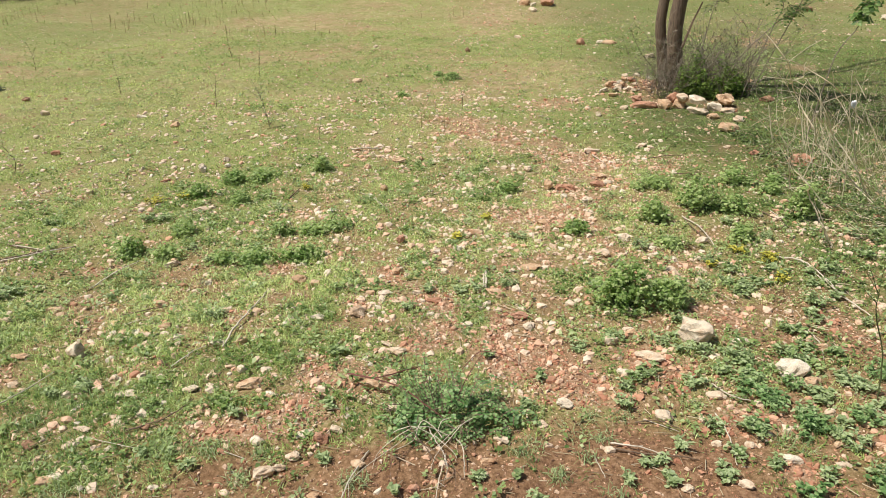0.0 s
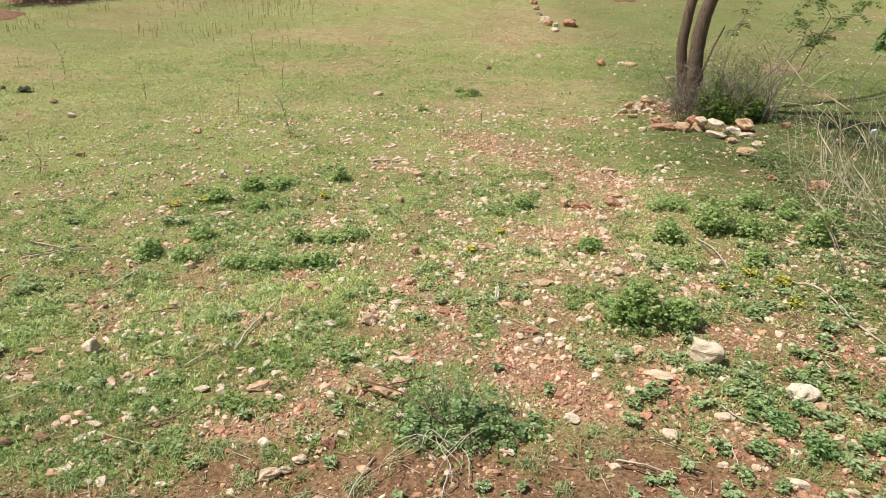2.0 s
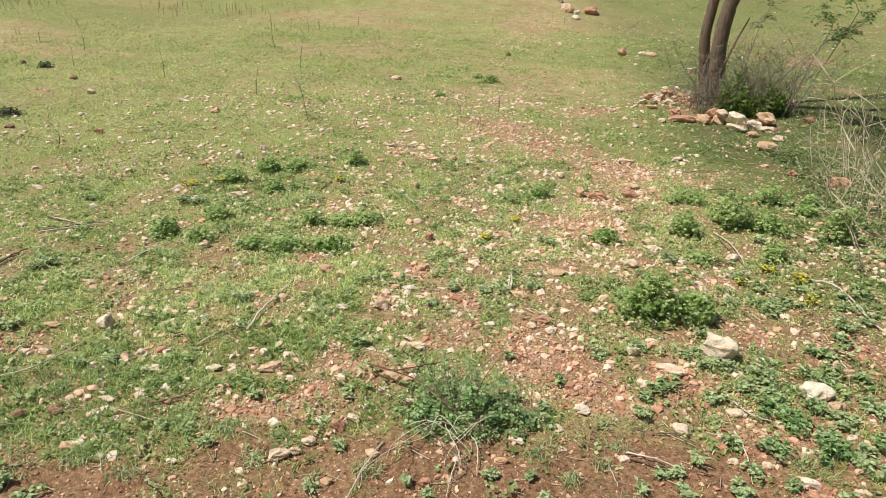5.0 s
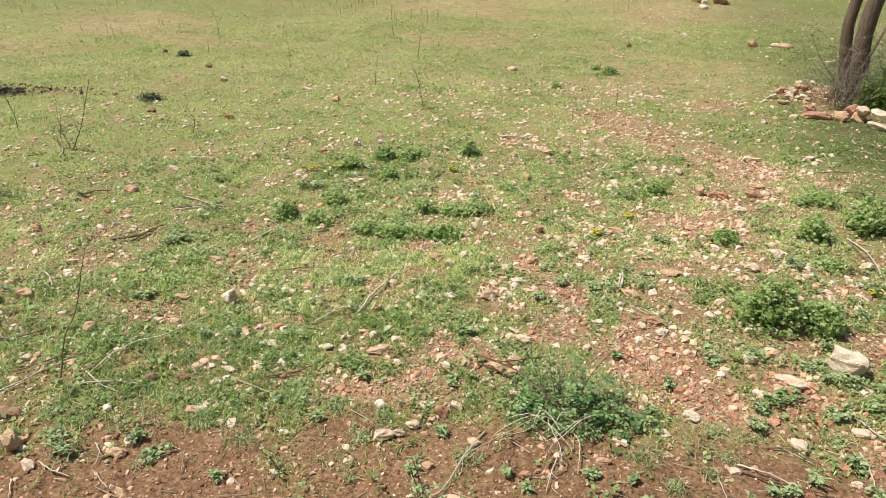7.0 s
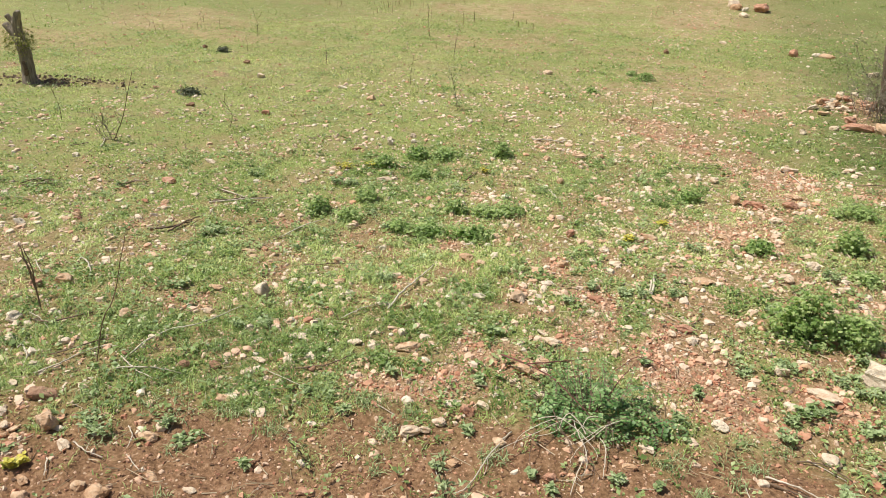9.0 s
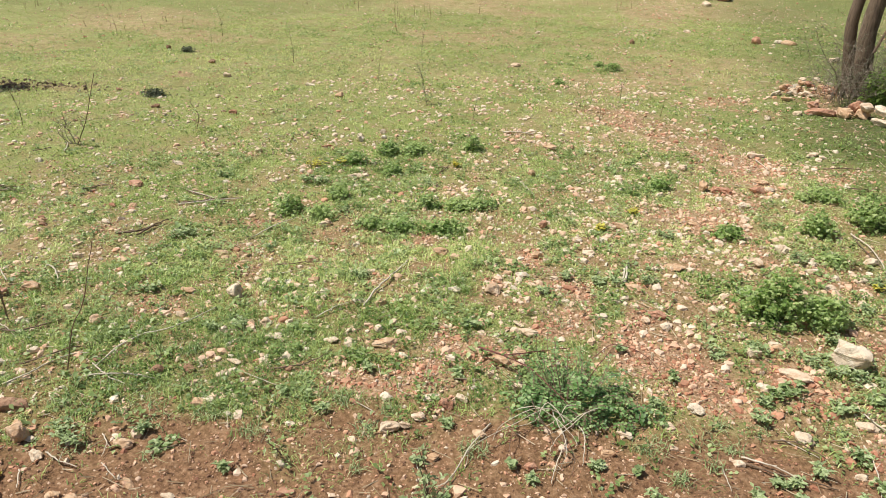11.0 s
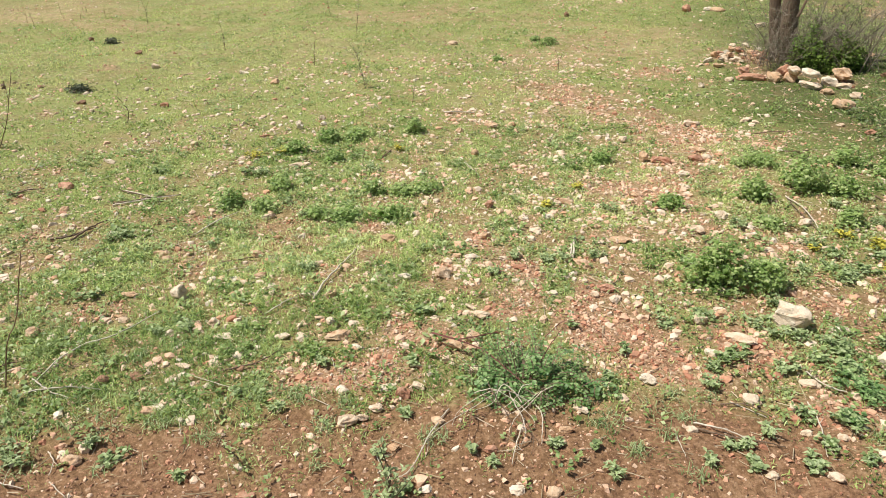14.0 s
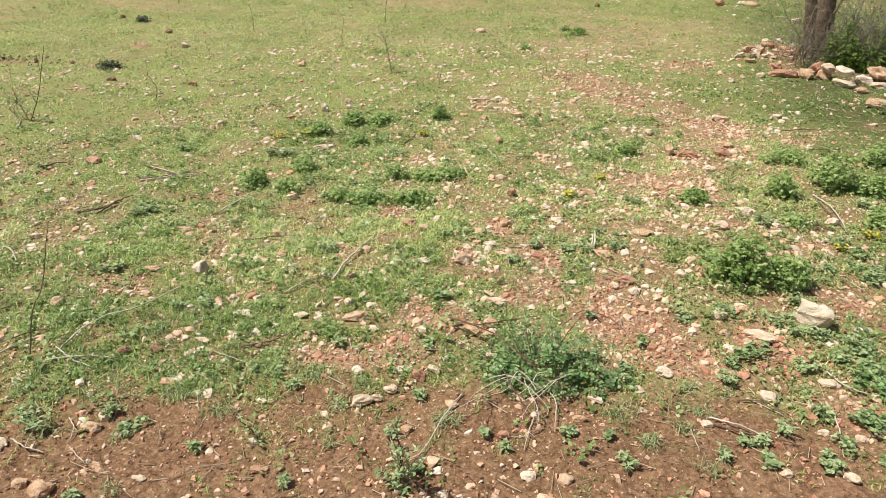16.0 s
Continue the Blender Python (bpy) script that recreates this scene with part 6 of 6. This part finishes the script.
tuft(-1.51, 1.38, 0.105)
herb(-1.25, 1.18, 0.047)
tuft(-1.68, 1.58, 0.104)
tuft(-2.17, 1.66, 0.139)
tuft(-1.16, 1.23, 0.055)
herb(-1.0, 1.42, 0.048)
herb(-0.37, 1.38, 0.145)
tuft(-0.63, 1.68, 0.073)
tuft(-0.61, 1.5, 0.046)
tuft(-0.28, 1.64, 0.086)
tuft(-0.74, 1.81, 0.094)
tuft(-0.88, 1.8, 0.095)
tuft(-0.99, 1.59, 0.091)
herb(-0.69, 1.33, 0.03)
herb(-0.33, 1.44, 0.066)
tuft(-0.58, 1.79, 0.058)
herb(-0.81, 1.73, 0.051)
tuft(0.26, 1.75, 0.113)
herb(0.26, 1.53, 0.075)
tuft(0.42, 1.84, 0.092)
tuft(0.52, 1.81, 0.075)
tuft(0.35, 1.62, 0.07)
tuft(0.44, 1.71, 0.065)
herb(0.67, 1.7, 0.049)
tuft(0.49, 1.55, 0.077)
herb(0.68, 1.61, 0.08)
herb(0.66, 2.08, 0.083)
herb(0.76, 2.16, 0.124)
herb(0.55, 1.62, 0.048)
herb(0.98, 2.51, 0.095)
herb(1.29, 3.06, 0.137)
herb(1.56, 2.95, 0.188)
herb(1.82, 2.94, 0.155)
herb(1.62, 2.66, 0.178)
herb(1.0, 3.2, 0.138)
herb(1.16, 3.23, 0.115)
herb(1.31, 4.16, 0.142)
sallow_herb(1.6, 3.08, 0.091)
sallow_herb(1.56, 2.86, 0.074)
sallow_herb(1.29, 3.02, 0.062)
sallow_herb(1.47, 3.15, 0.104)
herb(1.54, 3.49, 0.098)
herb(1.67, 3.29, 0.122)
tuft(1.93, 3.24, 0.125)
herb(1.31, 1.99, 0.119)
herb(1.49, 2.03, 0.116)
herb(1.42, 1.9, 0.089)
herb(1.44, 2.08, 0.07)
herb(1.3, 1.75, 0.105)
herb(1.46, 1.84, 0.103)
tuft(1.12, 1.78, 0.103)
herb(1.01, 1.86, 0.11)
tuft(1.12, 2.21, 0.069)
herb(1.55, 2.53, 0.141)
herb(1.43, 1.73, 0.071)
herb(1.75, 2.48, 0.054)
sallow_herb(1.58, 3.05, 0.089)
sallow_herb(1.57, 2.89, 0.076)
herb(1.82, 2.98, 0.14)
herb(2.06, 3.08, 0.137)
herb(2.12, 3.31, 0.133)
herb(2.25, 3.32, 0.101)
herb(-0.14, 2.63, 0.093)
herb(-0.06, 2.76, 0.075)
herb(0.08, 2.76, 0.086)
herb(0.16, 2.79, 0.076)
herb(0.3, 2.82, 0.121)
sallow_herb(0.24, 3.58, 0.08)
sallow_herb(0.08, 3.33, 0.075)
tuft(-0.05, 2.59, 0.123)
tuft(-0.54, 3.39, 0.116)
sallow_herb(-0.83, 4.14, 0.092)
herb(-0.93, 3.83, 0.16)
tuft(0.09, 2.45, 0.049)
herb(0.4, 3.31, 0.112)
sallow_herb(-1.71, 3.97, 0.173)
sallow_herb(-1.56, 4.06, 0.142)
herb(-1.57, 3.73, 0.148)
herb(-1.67, 3.75, 0.135)
herb(-1.29, 3.32, 0.08)
herb(-1.13, 3.15, 0.101)
herb(-2.01, 2.86, 0.144)
herb(-1.98, 2.92, 0.119)
tuft(-1.1, 2.91, 0.071)
herb(-1.5, 2.85, 0.086)
herb(-0.96, 2.61, 0.087)
herb(-2.23, 3.74, 0.095)

for k in range(58):
    x, y = lie(0.55, 1.8), lie(1.45, 3.0)
    if rustiness(np.array([x]), np.array([y]))[0] < 0.5 and x > 0.8 - 0.5 * (y - 1.5):
        herb(x, y, lie(0.05, 0.13))
for k in range(18):
    herb(lie(1.0, 1.65), lie(1.45, 2.2), lie(0.09, 0.16), ROUND_LEAF, "leafy dark green herb on the gravel")


# ---- the round-leaved bush at the near edge ----
def round_leaf_bush():
    x0, y0 = 0.02, 1.88
    ob = thing("round_leaved_bush", x0, y0, "sprawling low bush with rows of tiny round leaves", "shrub")
    stems, leaves = Geo(), Geo()

    def spray(line, pairs, size):
        """Round leaflets in pairs along an arching stem."""
        stems.tube(line, 0.0016, 0.0007, 3)
        n = len(line) - 1
        for k in range(pairs):
            u = (0.18 + 0.82 * k / max(1, pairs - 1)) * n
            j = min(int(u), n - 1)
            p, ahead = line[j].lerp(line[j + 1], u - j), (line[j + 1] - line[j]).normalized()
            side = ahead.cross(Vector((0, 0, 1)))
            side = side.normalized() if side.length > 1e-3 else Vector((1, 0, 0))
            for way in (-1, 1):
                leaves.disc(p + side * way * size * 0.15, side * way + ahead * lie(0.1, 0.5), Vector((lie(-0.8, 0.8), lie(-1.0, 0.3), 1)), size * lie(0.7, 1.15))

    for k in range(120):
        a, r = lie(0, 6.28), math.sqrt(lie(0.0, 1))
        s = Vector((math.cos(a) * r * 0.22 + 0.02, math.sin(a) * r * 0.10 + 0.03, lie(0.01, 0.12) * (1.1 - r)))
        a = lie(0, 6.28)
        reach = lie(0.05, 0.12)
        e = s + Vector((math.cos(a) * reach, math.sin(a) * reach * 0.7, lie(-0.01, 0.035) * (1.2 - r)))
        e.z = max(e.z, 0.008)
        spray(curve([s, s.lerp(e, 0.5) + Vector((0, 0, lie(0.008, 0.022))), e], 4), random.randint(5, 8), lie(0.0095, 0.0145))
    for k in range(46):
        e = Vector((random.gauss(-0.07, 0.13), lie(0.08, 0.28), lie(0.05, 0.17)))
        spray(curve([(e.x * 0.5, e.y * 0.35, 0.02), (e.x * 0.8 + lie(-0.02, 0.02), e.y * 0.75, e.z * 0.7), e], 4), random.randint(5, 7), lie(0.008, 0.0115))
    part("stem", stems, DARK_TWIG, ob, "thin brown stems")
    part("foliage", leaves, ROUND_LEAF, ob, "tiny round blue-green leaflets in rows")
    for pts, r in ((((-0.36, 0.24, 0.05), (-0.26, 0.17, 0.075), (-0.16, 0.12, 0.07), (-0.09, 0.03, 0.08), (-0.02, -0.02, 0.05)), 0.0034), (((-0.26, 0.17, 0.075), (-0.14, 0.20, 0.09), (-0.04, 0.25, 0.085)), 0.0024),
                   (((0.04, 0.20, 0.07), (0.12, 0.27, 0.11), (0.24, 0.24, 0.09), (0.33, 0.14, 0.02)), 0.0017), (((0.0, 0.0, 0.05), (0.07, 0.12, 0.12), (0.13, 0.2, 0.16)), 0.0020)):
        part("old_twig", Geo().tube(knotted(curve(pts, 5), 0.002), r, r * 0.45, 5, 0.1), RED_TWIG, ob, "reddish brown leafless old twig")
    for k in range(13):
        sx = lie(-0.22, 0.14)
        ex, ey = sx + lie(-0.26, 0.20), lie(-0.32, -0.10)
        z = z_at(x0 + ex, y0 + ey) - z_at(x0, y0)
        pts = ((sx, lie(-0.10, 0.02), lie(0.02, 0.05)), (sx * 0.6 + ex * 0.4, ey * 0.45, z + lie(0.04, 0.085)), (sx * 0.2 + ex * 0.8 + lie(-0.04, 0.04), ey * 0.8, z + lie(0.02, 0.05)), (ex, ey, z + 0.004))
        part("dry_twig", Geo().tube(knotted(curve(pts, 4), 0.003), lie(0.0012, 0.0023), 0.0008, 4, 0.1), PALE_TWIG if k % 3 else DARK_TWIG, ob, "thin bleached dead twig")


round_leaf_bush()


# ---- single stems ----
def stalk(pts, r, label, material=DARK_TWIG, leaves=0, sprays=0):
    x0, y0, _ = pts[0]
    ob = thing("standing_stem", x0, y0, label, "stem", "thin stems in the grass", z=0.0)
    line = curve([(x - x0, y - y0, z) for x, y, z in pts], 5)
    g = Geo().tube(knotted(line, r * 0.5), r, r * 0.5, 5, 0.08)
    foliage = Geo()
    stem = part("stem", g, material, ob)
    for k in range(sprays):
        s = line[random.randrange(len(line) // 4, len(line))]
        e = s + Vector((lie(-0.09, 0.09), lie(-0.06, 0.06), lie(0.03, 0.14)))
        part("side_stem", Geo().tube([s, e], r * 0.5, r * 0.25, 4), material, stem)
        for q in range(leaves):
            foliage.leaf(s.lerp(e, lie(0.3, 1)), Vector((lie(-1, 1), lie(-1, 1), lie(-0.5, 0.6))), Vector((0, 0, 1)), lie(0.012, 0.024), lie(0.006, 0.012))
    if leaves and sprays:
        part("foliage", foliage, HERB_LEAF, ob)


stalk([(-1.78, 1.73, 0.01), (-1.71, 1.73, 0.2), (-1.64, 1.73, 0.31), (-1.58, 1.73, 0.46), (-1.54, 1.73, 0.56)], 0.0026, "single thin brown upright stem in the grass", CUT_STALK)
stalk([(-2.25, 1.98, 0.01), (-2.25, 1.98, 0.12), (-2.26, 1.98, 0.23), (-2.27, 1.98, 0.32)], 0.0038, "stiff brown cut stalk standing in the grass", CUT_STALK)
stalk([(-2.36, 2.08, 0.01), (-2.35, 2.08, 0.15), (-2.37, 2.08, 0.24)], 0.0038, "stiff brown cut stalk standing in the grass", CUT_STALK)
stalk([(-2.42, 2.14, 0.01), (-2.44, 2.14, 0.13), (-2.49, 2.14, 0.18)], 0.0038, "stiff brown cut stalk standing in the grass", CUT_STALK)
stalk([(-1.34, 5.50, 0.0), (-1.36, 5.50, 0.15), (-1.39, 5.50, 0.29)], 0.0026, "slim sapling with a few small leaves", GREY_TWIG, 5, 24)
stalk([(-3.46, 3.98, 0.0), (-3.33, 3.98, 0.21), (-3.19, 3.98, 0.53)], 0.0035, "dry leafless twig standing in the grass", DARK_TWIG, 0, 4)
for k in range(7):
    stalk([(-3.46 + lie(-0.06, 0.06), 3.98, 0.0), (-3.48 + lie(-0.1, 0.08), 3.98, 0.10), (-3.5 + lie(-0.16, 0.1), 3.98, lie(0.14, 0.30))], 0.0022, "short dry grey stem in a cluster", GREY_TWIG, 0, 3)
for x, y, h in ((-4.15, 4.3, 0.30), (-4.5, 4.1, 0.2), (-2.0, 6.3, 0.28), (-1.85, 7.4, 0.3), (-2.9, 4.6, 0.2), (-3.1, 6.9, 0.3), (-2.45, 8.6, 0.4), (-4.6, 8.2, 0.35), (0.2, 6.0, 0.18), (-0.9, 5.0, 0.16), (-0.85, 1.5, 0.05)):
    stalk([(x, y, 0.0), (x + lie(-0.03, 0.03), y, h * 0.5), (x + lie(-0.05, 0.05), y, h)], 0.0026, "thin dry weed stem standing in the grass", DARK_TWIG, 2, 4)
stalk([(-0.36, 1.36, -0.01), (-0.355, 1.37, 0.06), (-0.35, 1.38, 0.13)], 0.0035, "short weed stem with small green leaves", DARK_TWIG, 9, 14)
stalk([(1.50, 1.98, -0.02), (1.49, 2.0, 0.16), (1.44, 2.02, 0.32), (1.43, 2.02, 0.40)], 0.0030, "slender green stem with a few leaves", STEM, 3, 5)


# ---- far field ----
def far_tree(x, y, tall, wide, trunk, stems, under, seed, aside=0.0, ahead=0.0, clumps=30):
    random.seed(seed)
    z0 = z_at(x, y)
    ob = thing("far_tree", x, y, "spreading green tree standing in the far pasture", "tree", "trees of the far field", z=z0)
    forks = []
    for k in range(stems):
        a = 6.28 * k / stems + lie(-0.4, 0.4)
        lean = 0.0 if stems == 1 else lie(0.15, 0.35)
        top = Vector((math.cos(a) * lean * tall * 0.5, math.sin(a) * lean * tall * 0.5, tall * 0.45))
        line = curve([(math.cos(a) * 0.1 * (stems > 1), math.sin(a) * 0.1 * (stems > 1), -0.1), top * 0.5 + Vector((lie(-0.08, 0.08), 0, 0)), top], 5)
        part("trunk", Geo().tube(line, trunk, trunk * 0.55, 9, 0.05), BARK, ob, "", True)
        forks.append(top)
    crown = Geo()
    for k in range(clumps):
        f = random.choice(forks)
        a, r = lie(0, 6.28), math.sqrt(lie(0, 1)) * wide * 0.5
        c = Vector((math.cos(a) * r + aside, math.sin(a) * r + ahead, lie(under, tall * 0.95)))
        c.z = max(under + 0.25, min(c.z, tall * (1.0 - 0.35 * (r / (wide * 0.5)) ** 2)))
        if k % 3 == 0:
            part("limb", Geo().tube(curve([f * 0.8, f.lerp(c, 0.5) + Vector((0, 0, 0.1)), c], 3), trunk * 0.3, trunk * 0.08, 5), BARK, ob)
        rad = lie(0.28, 0.5)
        for q in range(110):
            v = Vector((random.gauss(0, 1), random.gauss(0, 1), random.gauss(0, 0.8)))
            p = c + v * rad * 0.62
            p.z = max(p.z, under)
            crown.leaf(p, Vector((lie(-1, 1), lie(-1, 1), lie(-0.8, 0.3))), Vector((lie(-0.6, 0.6), lie(-0.6, 0.6), 1)), lie(0.06, 0.11), lie(0.03, 0.055), 0.1)
    part("crown", crown, FAR_LEAF, ob, "airy grey-green leafy crown")


far_tree(-4.70, 16.8, 2.9, 3.1, 0.085, 1, 0.80, 11, -0.45, -0.55, 80)
far_tree(-8.75, 15.7, 2.1, 1.9, 0.040, 3, 0.40, 12, -0.05, -0.75, 48)
far_tree(-8.90, 16.95, 1.7, 1.1, 0.028, 3, 0.40, 13, -0.3, -0.1)
far_tree(-7.40, 18.1, 1.5, 1.2, 0.035, 3, 0.22, 14, -0.3)
far_tree(1.15, 16.5, 2.2, 1.8, 0.075, 2, 0.25, 15)
random.seed(40)


def soil_mound(x, y, w, d, h):
    g = Geo()
    z0 = z_at(x, y)
    for i in range(9):
        for k in range(20):
            a, r = 6.2832 * k / 20, i / 8
            q = 1 + 0.18 * math.sin(3 * a + x) + 0.1 * math.sin(5 * a)
            g.v.append(Vector((math.cos(a) * r * w * q, math.sin(a) * r * d * q, h * (1 - r * r) ** 1.5 - 0.03 * (i == 8) + lie(-0.01, 0.01))))
            g.v[-1].z += z_at(x + g.v[-1].x, y + g.v[-1].y) - z0
    for i in range(8):
        for k in range(20):
            a, b = i * 20 + k, i * 20 + (k + 1) % 20
            g.f.append((a, a + 20, b + 20, b))
    ob = new("soil_mound", g.mesh("soil_mound", RED_SOIL, True))
    ob.location = (x, y, z0 + 0.015)
    tagged(ob, "low mound of bare reddish earth beside a trunk", "mound", "earth mounds")


def red_soil():
    m, nodes, links, bsdf = shader("red_earth")
    fine = grain(nodes, links, 12, 5, 0.7)
    links.new(ramp(nodes, links, fine, (0.3, (0.14, 0.07, 0.042)), (0.55, (0.26, 0.135, 0.082)), (0.75, (0.38, 0.22, 0.135))), bsdf.inputs["Base Color"])
    bsdf.inputs["Roughness"].default_value = 0.95
    bumped(nodes, links, bsdf, fine, 0.03)
    return m


RED_SOIL = red_soil()
soil_mound(-4.55, 16.7, 1.45, 0.85, 0.14)
soil_mound(-4.10, 15.55, 0.30, 0.26, 0.06)
soil_mound(-8.30, 14.95, 0.95, 0.65, 0.12)
soil_mound(-8.65, 16.7, 0.45, 0.35, 0.08)
soil_mound(-6.95, 17.5, 0.50, 0.42, 0.08)
soil_mound(-8.20, 12.89, 0.5, 0.35, 0.10)
soil_mound(3.07, 14.1, 0.22, 0.16, 0.03)


def far_bush(x, y, w, h):
    ob = thing("far_bush", x, y, "small rounded green bush on the far pasture", "shrub", "bushes of the far field")
    leaves, stems = Geo(), Geo()
    for k in range(8):
        stems.tube([(0, 0, 0), (lie(-w, w) * 0.3, lie(-w, w) * 0.3, h * lie(0.5, 0.9))], 0.012, 0.005, 4)
    for k in range(520):
        v = Vector((random.gauss(0, 0.24) * w, random.gauss(0, 0.24) * w, abs(random.gauss(0.45, 0.24)) * h))
        leaves.leaf(v, Vector((lie(-1, 1), lie(-1, 1), lie(-0.6, 0.6))), Vector((lie(-0.5, 0.5), 0, 1)), lie(0.05, 0.09), lie(0.03, 0.05))
    part("stem", stems, DARK_TWIG, ob)
    part("foliage", leaves, MALLOW_LEAF, ob)


far_bush(-4.30, 16.30, 0.24, 0.34)
far_bush(-4.22, 15.95, 0.34, 0.26)
far_bush(1.35, 15.7, 0.5, 0.38)
far_bush(-6.0, 20.5, 0.8, 0.6)
far_bush(5.0, 20.0, 1.2, 0.8)
far_bush(-10.5, 20.0, 1.2, 0.9)

# the line of stones that runs away over the field
for x, y, w, tone in ((1.40, 12.35, 0.13, "p"), (1.38, 12.9, 0.14, "g"), (1.36, 13.35, 0.12, "o"), (1.35, 13.8, 0.15, "r"), (1.30, 14.3, 0.16, "o"), (1.25, 14.8, 0.20, "b"),
                      (1.22, 15.3, 0.18, "r"), (1.2, 15.8, 0.2, "o"), (1.55, 12.0, 0.10, "w"), (1.48, 11.6, 0.09, "p")):
    stone(x, y, w, w * 0.8, w * 0.7, tone)

# tall dry weeds far out on the field
def weeds(count, near, far, long, wide, where, label):
    x, y = strew(count, near, far, where)
    n = len(x)
    a = RNG.uniform(0, np.pi, n)
    across = np.stack([np.cos(a), np.sin(a), 0 * a], -1) * wide / 2
    base = np.stack([x, y, rough_ground(x, y)], -1)
    tip = base + np.stack([RNG.normal(0, 0.07, n), RNG.normal(0, 0.07, n), RNG.uniform(0.4, 1.0, n)], -1) * long
    v = np.stack([base - across, base + across, tip + across * 0.5, tip - across * 0.5], 1).reshape(-1, 3)
    f = np.arange(n)[:, None] * 4 + [0, 1, 2, 3]
    sheet("tall_weeds", v, f, DRY_STALK, label, "weeds", tint=np.repeat(RNG.uniform(0, 1, n), 4))


weeds(17000, 9.5, 20, 0.17, 0.007, lambda x, y: 0.8 * smooth(0.2, 2.5, -x - 0.05 * y) * smooth(0.42, 0.6, fbm(x, y, 0.4, 3, 81)) * smooth(9.5, 12, y - 0.3 * x), "thin brown dry weeds standing in the far grass")
weeds(900, 5, 12, 0.16, 0.005, lambda x, y: 0.3 * smooth(0.5, 0.65, fbm(x, y, 0.7, 3, 91)), "scattered thin dry weed stalks")
